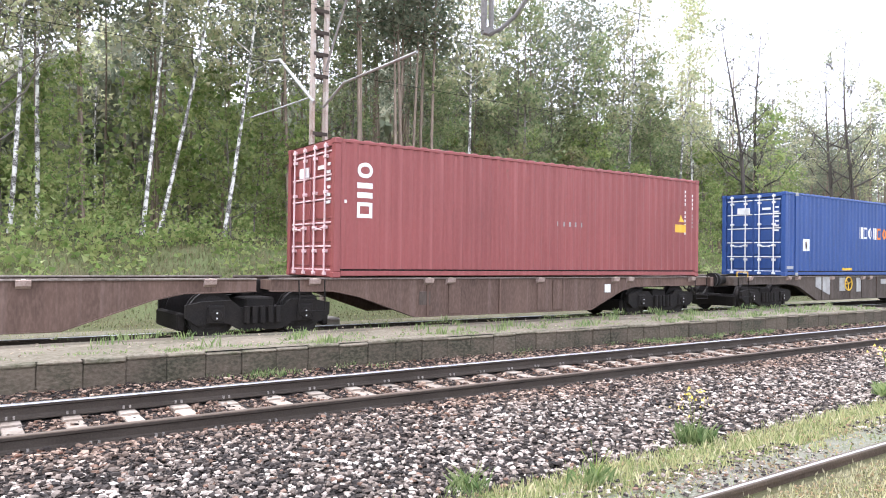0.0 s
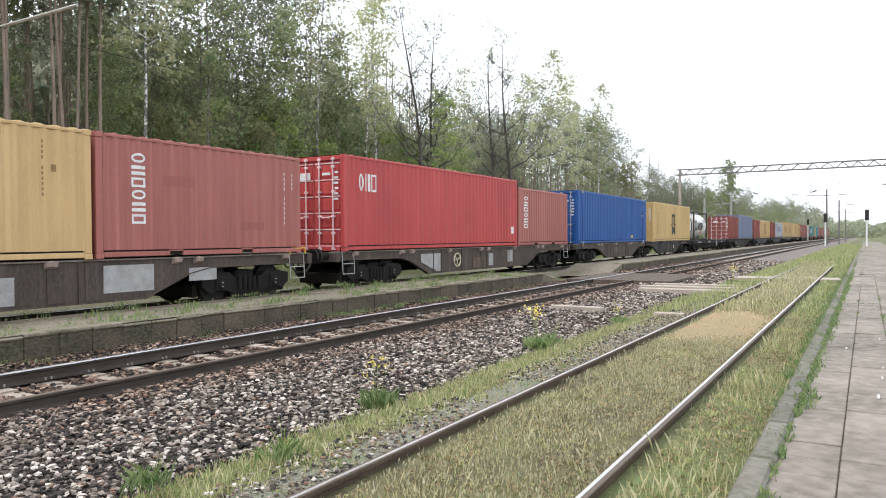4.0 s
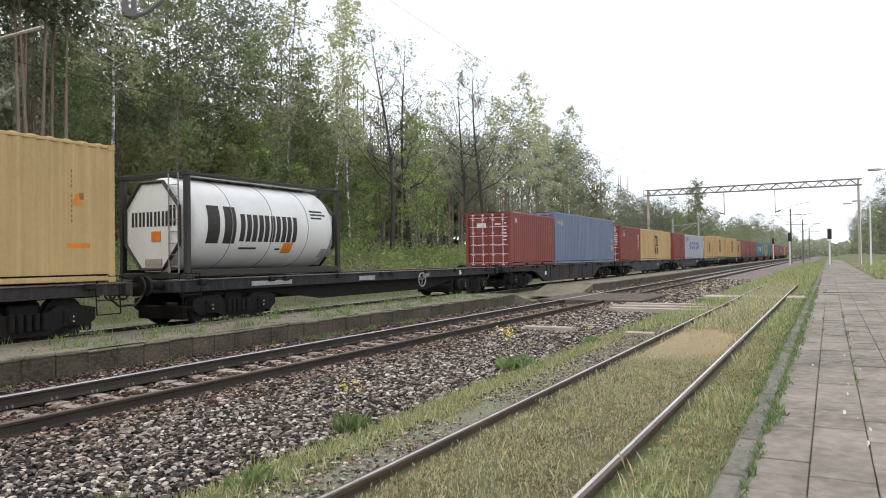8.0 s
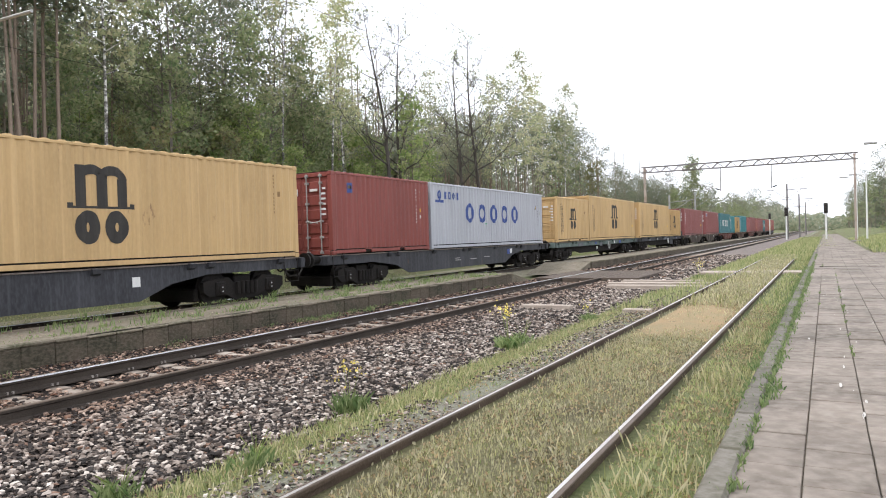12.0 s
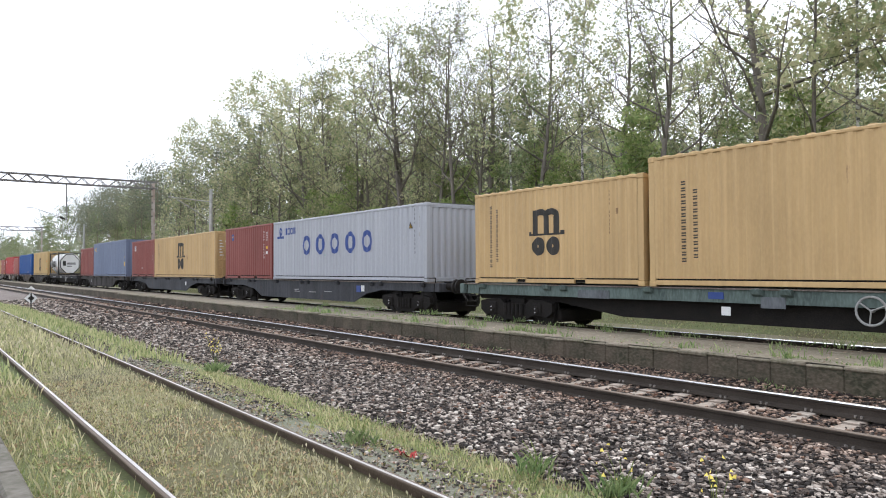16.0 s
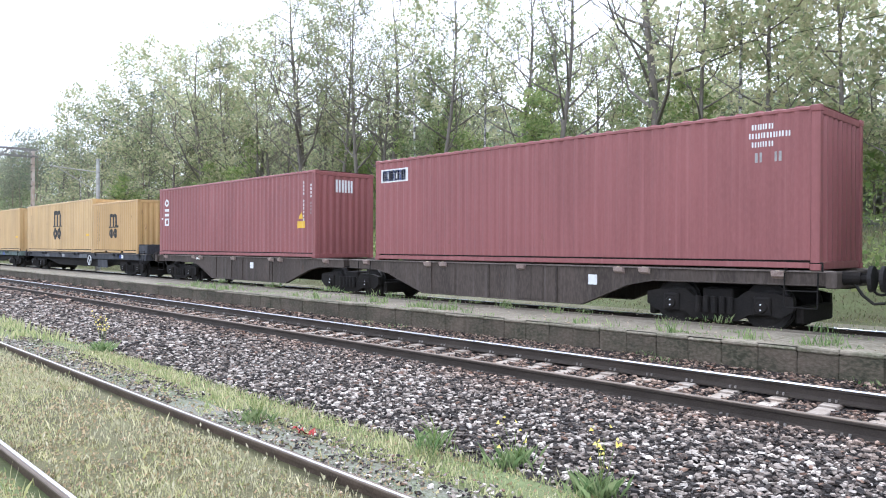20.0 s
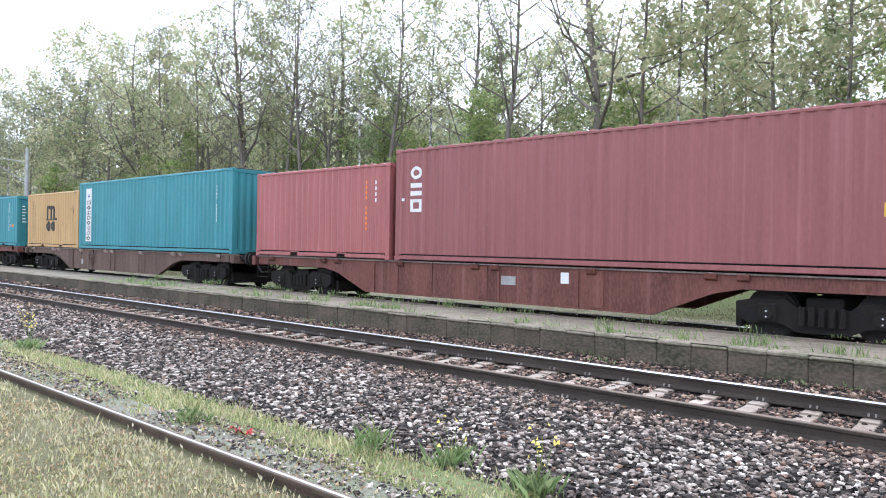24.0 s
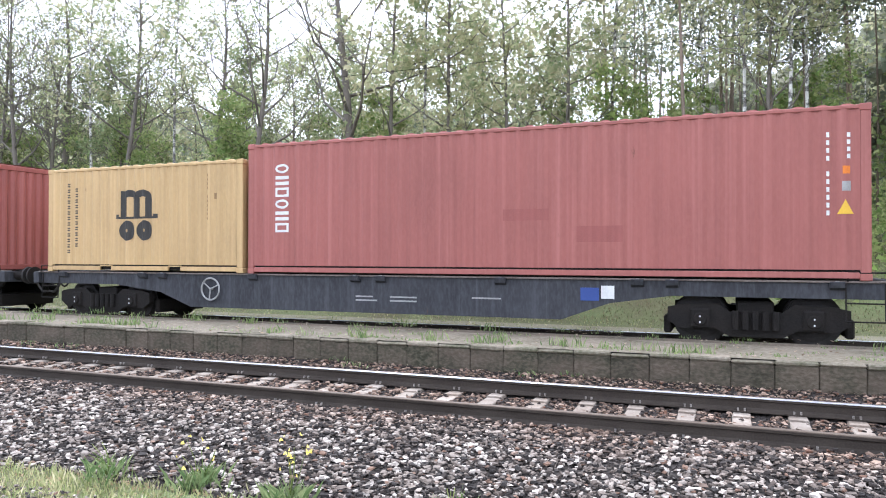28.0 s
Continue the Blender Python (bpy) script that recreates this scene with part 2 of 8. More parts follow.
# ---- geometry helpers ----
class Geo:
    """A mesh in the making: lists of corners and faces."""

    def __init__(self):
        self.v, self.f = [], []

    def add(self, verts, faces):
        o = len(self.v)
        self.v += [tuple(p) for p in verts]
        self.f += [tuple(i + o for i in face) for face in faces]
        return self

    def box(self, x0, x1, y0, y1, z0, z1):
        return self.add([(x, y, z) for x in (x0, x1) for y in (y0, y1) for z in (z0, z1)],
                        [(0, 1, 3, 2), (4, 6, 7, 5), (0, 4, 5, 1), (2, 3, 7, 6), (0, 2, 6, 4), (1, 5, 7, 3)])

    def cbox(self, x0, x1, y0, y1, z0, z1, c=0.01):
        """A box with chamfered edges."""
        lo, hi = (x0, y0, z0), (x1, y1, z1)
        verts, index = [], {}
        for corner in range(8):
            side = [(corner >> k) & 1 for k in range(3)]
            for axis in range(3):
                p = []
                for k in range(3):
                    base = hi[k] if side[k] else lo[k]
                    p.append(base if k == axis else base + (-c if side[k] else c))
                index[corner, axis] = len(verts)
                verts.append(p)
        faces = []
        for axis in range(3):
            a, b = [k for k in range(3) if k != axis]
            for s in (0, 1):
                ring = [s << axis | i << a | j << b for i, j in ((0, 0), (1, 0), (1, 1), (0, 1))]
                faces.append([index[q, axis] for q in ring])
        for axis in range(3):
            a, b = [k for k in range(3) if k != axis]
            for i in (0, 1):
                for j in (0, 1):
                    p, q = i << a | j << b, 1 << axis | i << a | j << b
                    faces.append([index[p, a], index[q, a], index[q, b], index[p, b]])
        for corner in range(8):
            faces.append([index[corner, k] for k in range(3)])
        return self.add(verts, faces)

    def tube(self, p, q, r0, r1=None, sides=8, caps=True):
        r1 = r0 if r1 is None else r1
        p, q = Vector(p), Vector(q)
        d = (q - p).normalized()
        a = d.cross(Vector((0, 0, 1)) if abs(d.z) < 0.9 else Vector((1, 0, 0))).normalized()
        b = d.cross(a)
        verts = []
        for c, r in ((p, r0), (q, r1)):
            for i in range(sides):
                t = 2 * PI * i / sides
                verts.append(c + a * (r * math.cos(t)) + b * (r * math.sin(t)))
        faces = [(i, (i + 1) % sides, sides + (i + 1) % sides, sides + i) for i in range(sides)]
        if caps:
            faces += [tuple(range(sides))[::-1], tuple(range(sides, 2 * sides))]
        return self.add(verts, faces)

    def path(self, points, r, sides=6):
        for p, q in zip(points, points[1:]):
            self.tube(p, q, r, r, sides)
        return self

    def prism_y(self, outline, y0, y1):
        """An outline in x and z, drawn out from y0 to y1."""
        k = len(outline)
        verts = [(x, y0, z) for x, z in outline] + [(x, y1, z) for x, z in outline]
        return self.add(verts, [tuple(range(k)), tuple(range(2 * k - 1, k - 1, -1))]
                        + [(i, i + k, (i + 1) % k + k, (i + 1) % k) for i in range(k)])

    def prism_x(self, outline, x0, x1):
        k = len(outline)
        verts = [(x0, y, z) for y, z in outline] + [(x1, y, z) for y, z in outline]
        return self.add(verts, [tuple(range(k))[::-1], tuple(range(k, 2 * k))]
                        + [(i, (i + 1) % k, (i + 1) % k + k, i + k) for i in range(k)])

    def ring(self, c, r, thick, axis="y", n=20):
        """A round hoop about an axis."""
        c, side = Vector(c), {"y": Vector((0, 1, 0)), "x": Vector((1, 0, 0)), "z": Vector((0, 0, 1))}[axis]
        verts, k = [], 6
        for i in range(n):
            t = 2 * PI * i / n
            o = Vector({"y": (math.cos(t), 0, math.sin(t)), "x": (0, math.cos(t), math.sin(t)), "z": (math.cos(t), math.sin(t), 0)}[axis])
            verts += [c + o * (r + thick * math.cos(2 * PI * j / k)) + side * thick * math.sin(2 * PI * j / k) for j in range(k)]
        return self.add(verts, [(i * k + j, i * k + (j + 1) % k, (i + 1) % n * k + (j + 1) % k, (i + 1) % n * k + j) for i in range(n) for j in range(k)])

    def mesh(self, name, smooth=False):
        me = bpy.data.meshes.new(name)
        me.from_pydata(self.v, [], self.f)
        if smooth:
            me.polygons.foreach_set("use_smooth", [True] * len(me.polygons))
        me.update()
        return me


def part(name, geo, material, parent, label="", smooth=False, kind=""):
    """ONE mesh object under a thing or under a part. geo: a Geo or a ready mesh."""
    me = geo.mesh(name, smooth) if isinstance(geo, Geo) else geo
    if not me.materials:
        me.materials.append(material)
    ob = new(name, me)
    ob.parent = parent
    return tagged(ob, label, kind=kind)


def thing(name, label, category, group="", kind="", m=None):
    ob = new(name)
    ob.empty_display_size = 0.2
    if m is not None:
        ob.matrix_basis = m
    return tagged(ob, label, category, group, kind)


def solid(name, geo, material, label="", category="", group="", kind="", smooth=False):
    """A thing of one mesh, at the world's origin."""
    me = geo.mesh(name, smooth) if isinstance(geo, Geo) else geo
    if not me.materials:
        me.materials.append(material)
    return tagged(new(name, me), label, category, group, kind)


def quick_mesh(name, verts, faces, material, smooth=False):
    """A large mesh from numpy arrays: verts (n,3), faces (m,3) or (m,4)."""
    me = bpy.data.meshes.new(name)
    me.vertices.add(len(verts))
    me.vertices.foreach_set("co", np.asarray(verts, np.float32).ravel())
    k = faces.shape[1]
    me.loops.add(faces.size)
    me.loops.foreach_set("vertex_index", faces.astype(np.int32).ravel())
    me.polygons.add(len(faces))
    me.polygons.foreach_set("loop_start", np.arange(0, faces.size, k, dtype=np.int32))
    me.polygons.foreach_set("use_smooth", np.full(len(faces), smooth))
    me.materials.append(material)
    me.update(calc_edges=True)
    me.validate()
    return me


# ---- palette ----
M_RAIL_SIDE = make_material("rail_side_rust", (0.052, 0.041, 0.032), (0.034, 0.026, 0.02), (0.09, 0.07, 0.054), 0.75, 0.2, 2, 60, 0.25)
M_RAIL_TOP = make_material("rail_head_steel", (0.62, 0.63, 0.66), (0.5, 0.5, 0.52), (0.72, 0.73, 0.75), 0.28, 0.9, 3, 80, 0.05, stretch=(0.2, 4, 1))
M_RAIL_DULL = make_material("rail_head_dull", (0.66, 0.64, 0.63), (0.48, 0.44, 0.41), (0.74, 0.73, 0.72), 0.32, 0.8, 3, 80, 0.1, stretch=(0.3, 4, 1))
M_RAIL_BRONZE = make_material("rail_head_rust", (0.13, 0.098, 0.074), (0.085, 0.062, 0.046), (0.20, 0.16, 0.125), 0.62, 0.25, 3, 80, 0.1, stretch=(0.3, 4, 1))
M_RAIL_RUSTY = make_material("siding_rail_rust", (0.105, 0.074, 0.052), (0.055, 0.04, 0.029), (0.17, 0.125, 0.09), 0.85, 0.1, 2, 60, 0.25)
M_CLIP = make_material("clip_steel", (0.34, 0.31, 0.28), rough=0.5, metal=0.4, fine=60)
M_SLEEPER = make_material("sleeper_concrete", (0.35, 0.30, 0.25), (0.21, 0.16, 0.12), (0.46, 0.41, 0.36), 0.9, 0, 3, 40, 0.3, per_object=0.2, coords="World")
M_TIMBER = make_material("sleeper_timber", (0.10, 0.075, 0.055), (0.06, 0.045, 0.035), (0.18, 0.15, 0.12), 0.9, 0, 3, 40, 0.5, stretch=(4, 0.6, 4))
M_STONE = stone_material()
# near black: shade between the loose stones is put into this colour
M_BED_SHADED = make_material("ballast_bed", (0.026, 0.020, 0.017), (0.014, 0.011, 0.009), (0.07, 0.055, 0.047), 0.95, 0, 1.3, 30, 1.0)
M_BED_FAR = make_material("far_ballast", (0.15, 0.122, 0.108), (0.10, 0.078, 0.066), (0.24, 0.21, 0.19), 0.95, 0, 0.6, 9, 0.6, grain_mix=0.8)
M_SAND = make_material("bare_sandy_soil", (0.30, 0.205, 0.105), (0.23, 0.19, 0.10), (0.38, 0.29, 0.17), 0.95, 0, 1.6, 30, 0.8)
M_BEAM = make_material("beam_dull_steel", (0.20, 0.19, 0.185), (0.13, 0.115, 0.105), (0.28, 0.27, 0.265), 0.7, 0.2, 1.5, 20, 0.2)
M_EARTH = make_material("grassy_earth", (0.115, 0.145, 0.052), (0.095, 0.08, 0.04), (0.21, 0.24, 0.095), 0.95, 0, 0.5, 22, 0.9)
M_DRY = make_material("dry_grass_earth", (0.13, 0.125, 0.055), (0.055, 0.046, 0.024), (0.25, 0.225, 0.12), 0.95, 0, 1.1, 34, 1.0)
M_LANE = make_material("grey_gravel_dirt", (0.165, 0.155, 0.12), (0.12, 0.145, 0.07), (0.30, 0.285, 0.255), 0.95, 0, 1.1, 40, 1.0, grain_mix=0.7)
M_MOSS = make_material("pale_mossy_gravel", (0.235, 0.215, 0.145), (0.14, 0.132, 0.075), (0.35, 0.32, 0.25), 0.95, 0, 1.0, 26, 0.9, grain_mix=0.6)
M_FLOOR = make_material("forest_floor", (0.06, 0.055, 0.03), (0.05, 0.065, 0.025), (0.10, 0.085, 0.045), 0.95, 0, 0.3, 8, 0.8)
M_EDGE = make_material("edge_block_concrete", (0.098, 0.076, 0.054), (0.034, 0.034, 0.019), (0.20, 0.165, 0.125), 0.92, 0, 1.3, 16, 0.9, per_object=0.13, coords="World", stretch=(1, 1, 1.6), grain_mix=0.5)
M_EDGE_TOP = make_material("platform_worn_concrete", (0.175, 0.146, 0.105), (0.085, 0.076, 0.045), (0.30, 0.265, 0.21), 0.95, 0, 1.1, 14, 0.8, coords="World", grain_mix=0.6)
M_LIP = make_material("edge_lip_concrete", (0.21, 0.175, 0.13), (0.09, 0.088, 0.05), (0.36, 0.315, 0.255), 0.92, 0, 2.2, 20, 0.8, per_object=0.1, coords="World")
M_SLAB = make_material("paving_slab", (0.22, 0.185, 0.152), (0.11, 0.092, 0.074), (0.335, 0.295, 0.25), 0.85, 0, 0.8, 9, 0.4, per_object=0.06, coords="World", contrast=(0.38, 0.62), grain_mix=0.55)
M_PALE = make_material("pale_mortar", (0.52, 0.50, 0.46), (0.36, 0.34, 0.31), rough=0.9, fine=30)
M_KERB = make_material("kerb_concrete", (0.15, 0.135, 0.112), (0.08, 0.078, 0.05), (0.24, 0.22, 0.195), 0.9, 0, 1.3, 14, 0.6, per_object=0.15, coords="World", grain_mix=0.55)
M_BOARD = make_material("weathered_board", (0.42, 0.36, 0.30), (0.28, 0.23, 0.19), (0.55, 0.49, 0.43), 0.85, 0, 2, 30, 0.4, stretch=(5, 0.5, 5))
M_GALV = make_material("galvanised_steel", (0.40, 0.40, 0.39), (0.28, 0.27, 0.25), (0.52, 0.52, 0.52), 0.55, 0.5, 2, 30, 0.15)
M_MAST = make_material("mast_painted_steel", (0.43, 0.38, 0.34), (0.30, 0.22, 0.17), (0.52, 0.48, 0.45), 0.7, 0.1, 1.5, 30, 0.25, rust=0.8)
M_DARK = make_material("bogie_black_grime", (0.010, 0.009, 0.0085), (0.018, 0.015, 0.013), (0.03, 0.026, 0.023), 0.85, 0.0, 3, 40, 0.3, spec=0.2)
M_WHEEL = make_material("wheel_steel", (0.024, 0.021, 0.02), (0.015, 0.013, 0.012), (0.045, 0.04, 0.037), 0.75, 0.2, 3, 40, 0.2)
M_CONC_FOOT = make_material("foundation_concrete", (0.3, 0.28, 0.25), rough=0.9, fine=30)
M_WHITE = make_material("white_marking", (0.74, 0.74, 0.73), (0.6, 0.6, 0.58), (0.8, 0.8, 0.8), 0.55, 0, 5, 60, 0.05)
M_INK = make_material("dark_marking", (0.025, 0.022, 0.02), (0.04, 0.036, 0.03), rough=0.6, fine=60, bump=0.05)
M_NAVY = make_material("blue_marking", (0.03, 0.06, 0.22), (0.04, 0.075, 0.25), rough=0.55, fine=60, bump=0.05)
M_ORANGE = make_material("orange_marking", (0.75, 0.22, 0.02), (0.6, 0.17, 0.02), rough=0.55, fine=60, bump=0.05)
M_YELLOW_MARK = make_material("yellow_marking", (0.72, 0.45, 0.04), (0.6, 0.36, 0.04), rough=0.55, fine=60, bump=0.05)
M_GOLD_MARK = make_material("gold_marking", (0.70, 0.50, 0.20), (0.6, 0.42, 0.16), rough=0.55, fine=60, bump=0.05)
M_GREEN_MARK = make_material("green_marking", (0.03, 0.30, 0.12), rough=0.55, fine=60, bump=0.05)
M_PATCH = make_material("old_paint_patch", (0.27, 0.085, 0.072), (0.30, 0.095, 0.082), rough=0.6, fine=40, bump=0.05)
M_RED_CLOTH = make_material("red_cloth", (0.30, 0.035, 0.03), (0.2, 0.02, 0.02), rough=0.9, fine=40)
M_LENS_RED = make_material("signal_lens_dark", (0.02, 0.012, 0.012), rough=0.25, fine=30, bump=0)
M_BARK_BIRCH = make_material("birch_bark", (0.66, 0.64, 0.60), (0.07, 0.06, 0.05), (0.8, 0.79, 0.76), 0.8, 0, 3.2, 20, 0.4, stretch=(1.0, 1.0, 1.3), contrast=(0.45, 0.53), drift=True)
M_BARK_GREY = make_material("grey_bark", (0.19, 0.165, 0.14), (0.115, 0.10, 0.085), (0.26, 0.235, 0.2), 0.9, 0, 2, 18, 0.6, stretch=(2, 2, 0.5))
M_BARK_PINE = make_material("pine_bark", (0.27, 0.205, 0.155), (0.15, 0.115, 0.09), (0.36, 0.29, 0.235), 0.9, 0, 1.2, 16, 0.6, stretch=(2, 2, 0.6))
# spring, green and pine leaves are set paler, to take in the haze
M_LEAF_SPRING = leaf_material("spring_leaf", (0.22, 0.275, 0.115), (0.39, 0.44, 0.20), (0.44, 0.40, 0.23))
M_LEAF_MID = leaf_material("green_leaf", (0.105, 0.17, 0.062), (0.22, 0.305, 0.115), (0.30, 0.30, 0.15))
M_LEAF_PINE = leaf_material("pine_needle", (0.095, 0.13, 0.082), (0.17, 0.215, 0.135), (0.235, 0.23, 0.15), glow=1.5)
# deep wood greyed and paled: its distance haze is put into the colour
M_LEAF_HAZED = leaf_material("deep_wood_leaf", (0.17, 0.22, 0.135), (0.29, 0.34, 0.21), (0.34, 0.33, 0.23))
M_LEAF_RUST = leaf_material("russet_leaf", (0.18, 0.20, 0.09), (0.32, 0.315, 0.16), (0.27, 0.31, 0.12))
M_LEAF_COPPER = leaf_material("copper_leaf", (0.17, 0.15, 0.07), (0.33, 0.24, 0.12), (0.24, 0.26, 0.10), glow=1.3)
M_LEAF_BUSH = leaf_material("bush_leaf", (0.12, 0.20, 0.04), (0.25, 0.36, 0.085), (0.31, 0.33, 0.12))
# needles of the pine wood behind, paled for haze
M_LEAF_HAZED_PINE = leaf_material("pine_wood_needle", (0.155, 0.19, 0.12), (0.26, 0.305, 0.195), (0.33, 0.32, 0.22), glow=1.55)
# darker copy of the grey bark, with the backlit look in its colour
M_BARK_BACKLIT = make_material("dark_bark", (0.085, 0.072, 0.062), (0.045, 0.038, 0.033), (0.13, 0.115, 0.10), 0.9, 0, 2, 18, 0.6, stretch=(2, 2, 0.5))
M_GRASS = leaf_material("grass_blade", (0.17, 0.25, 0.06), (0.33, 0.42, 0.135), (0.56, 0.52, 0.26), glow=1.3)
M_GRASS_DRY = leaf_material("dry_grass_blade", (0.23, 0.25, 0.075), (0.45, 0.45, 0.16), (0.74, 0.66, 0.40), 0.8, glow=1.3)
M_WEED = leaf_material("weed_leaf", (0.09, 0.17, 0.045), (0.19, 0.31, 0.09), (0.30, 0.36, 0.14), glow=1.2)
M_SEED = leaf_material("straw_seed_head", (0.42, 0.41, 0.22), (0.72, 0.66, 0.46), (0.58, 0.52, 0.32), glow=1.1)
M_FLOWER = leaf_material("yellow_flower", (0.75, 0.58, 0.03), (0.85, 0.7, 0.08))

# ---- the ground, the tracks and the platforms ----
random.seed(11)
RNG = np.random.default_rng(5)
Y1, Y2 = 8.06, 14.614            # centres of the through track and of the train's track
HALF = 0.7525
SIDING = 2.277
BANDS = [(-400, 0.4), (-60, 0.3), (-8, 0.13), (-4.6, 0.11), (-4.5, -0.10), (0.9, -0.09), (1.2, -0.07), (1.36, -0.07), (1.41, -0.08), (1.53, -0.075), (2.3, -0.045), (2.84, -0.055), (2.9, -0.068), (3.02, -0.068),
         (3.4, -0.07), (4.3, -0.18), (4.9, -0.34), (9.6, -0.42), (10.2, -0.42), (12.3, -0.30), (12.8, -0.20), (13.6, -0.17), (15.6, -0.17), (16.6, -0.12), (18.0, 0.05),
         (20.0, 0.55), (22.5, 1.15), (25.0, 1.85), (27.5, 2.25), (33, 2.6), (45, 3.2), (70, 4.0), (160, 4.5), (600, 5.0)]


def ground_height(x, y):
    z = float(np.interp(y, [b[0] for b in BANDS], [b[1] for b in BANDS]))
    if y > 17.5:
        z += 0.22 * noise.noise((x * 0.11, y * 0.16, 3.1)) * min(1, (y - 17.5) / 4)
        far = max(0.0, min(1.0, (abs(x) - 35) / 60))
        z -= far * 0.45 * (z - 0.1)
    elif x > 45 and y < -2.1:
        z = float(np.interp(y, [-40, -24, -14, -9, -6.5, -4.5, -3.0, -2.1], [0.42, 1.1, 1.2, 1.1, 0.75, 0.4, 0.2, 0.142])) + 0.12 * noise.noise((x * 0.2, y * 0.4, 6)) - 0.03
    elif 0.9 < y < 4.4 or 12.3 < y:
        z += 0.012 * noise.noise((x * 1.3, y * 1.7, 0.4))
    return z


def build_ground():
    ys = sorted(set([b[0] for b in BANDS] + [float(v) for v in np.arange(1.0, 4.4, 0.2)] + [float(v) for v in np.arange(17, 34, 1.0)] + [38, 55, 100]))
    xs = sorted(set([-1500, -900, -600, -420, -300] + list(range(-240, 241, 8)) + list(range(-40, 41, 1)) + [300, 420, 600, 900, 1500]))
    verts = [(x, y, ground_height(min(x, 40) if y < 0 else x, y)) for y in ys for x in xs]
    w = len(xs)
    faces, mats = [], []
    for j in range(len(ys) - 1):
        mid = (ys[j] + ys[j + 1]) / 2
        m = 6 if 12.3 < mid < 17.3 else 1 if 1.5 < mid < 3.1 else 4 if 3.1 < mid < 3.55 else 2 if mid > 25.5 else 3 if 4.4 < mid < 10 else 0
        for i in range(w - 1):
            faces.append((j * w + i, j * w + i + 1, (j + 1) * w + i + 1, (j + 1) * w + i))
            mats.append(m)
    me = bpy.data.meshes.new("ground")
    me.from_pydata(verts, [], faces)
    for m in (M_EARTH, M_DRY, M_FLOOR, M_BED_SHADED, M_LANE, M_BED_FAR, M_MOSS):
        me.materials.append(m)
    me.polygons.foreach_set("material_index", mats)
    me.polygons.foreach_set("use_smooth", [True] * len(faces))
    tagged(new("ground", me), "grassy earth between the tracks, rising as a bank to the wood", "ground", kind="structure")


build_ground()

BED = [(4.15, -0.22), (4.5, -0.19), (5.2, -0.165), (6.2, -0.145), (6.9, -0.15), (7.25, -0.17), (7.4, -0.215), (8.7, -0.215), (8.86, -0.19), (9.3, -0.15), (9.85, -0.08)]


def bed_height(y):
    return np.interp(y, [b[0] for b in BED], [b[1] for b in BED])


def build_bed():
    xs = [-900, -300, -150] + list(range(-80, 81, 2)) + [150, 300, 900]
    ys = [float(v) for v in np.linspace(4.15, 9.85, 24)]
    g = Geo()
    w = len(xs)
    g.add([(x, y, float(bed_height(y)) + 0.012 * noise.noise((x * 0.7, y * 1.5, 9))) for y in ys for x in xs],
          [(j * w + i, j * w + i + 1, (j + 1) * w + i + 1, (j + 1) * w + i) for j in range(len(ys) - 1) for i in range(w - 1)])
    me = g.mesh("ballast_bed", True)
    me.materials.append(M_BED_SHADED)
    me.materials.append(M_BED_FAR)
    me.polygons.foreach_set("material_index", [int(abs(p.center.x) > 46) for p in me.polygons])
    tagged(solid("ballast_bed", me, None, "bed of crushed stone under the through track, gap shade in its colour", "ballast", kind="structure", smooth=True))


build_bed()

RAIL_OUT = [(-0.0675, 0), (0.0675, 0), (0.0675, 0.012), (0.02, 0.03), (0.009, 0.045), (0.009, 0.115), (0.033, 0.128), (0.035, 0.152),
            (-0.035, 0.152), (-0.033, 0.128), (-0.009, 0.115), (-0.009, 0.045), (-0.02, 0.03), (-0.0675, 0.012)]
HEAD_OUT = [(-0.035, 0), (0.035, 0), (0.034, 0.009), (0.026, 0.013), (-0.026, 0.013), (-0.034, 0.009)]


def rail(track, y, top, head_material, end=700, worn=0.0):
    """A rail; worn: the side (+1 or -1) on which a narrow polished band runs along a dull head."""
    r = part("rail", Geo().prism_x([(y + a, top - 0.165 + b) for a, b in RAIL_OUT], -700, end), M_RAIL_RUSTY if worn else M_RAIL_SIDE, track)
    part("rail_head", Geo().prism_x([(y + a, top - 0.013 + b) for a, b in HEAD_OUT], -700, end), M_RAIL_BRONZE if worn else head_material, r, "running surface of the rail")
    if worn:
        part("worn_band", Geo().box(-700, end, y + worn * 0.011 - 0.013, y + worn * 0.011 + 0.013, top - 0.002, top + 0.0025), head_material, r, "narrow polished band")


SLEEPER_OUT = [(-0.13, 0), (0.13, 0), (0.095, 0.2), (0.085, 0.21), (-0.085, 0.21), (-0.095, 0.2)]
PITCH, PHASE = 0.565, 0.10


def sleeper_mesh():
    g = Geo()
    for y0, y1, lift in ((-1.25, -0.5, 0.0), (-0.5, 0.5, -0.02), (0.5, 1.25, 0.0)):
        g.prism_y([(a, -0.385 + b + lift) for a, b in SLEEPER_OUT], y0, y1)
    me = g.mesh("sleeper")
    me.materials.append(M_SLEEPER)
    return me


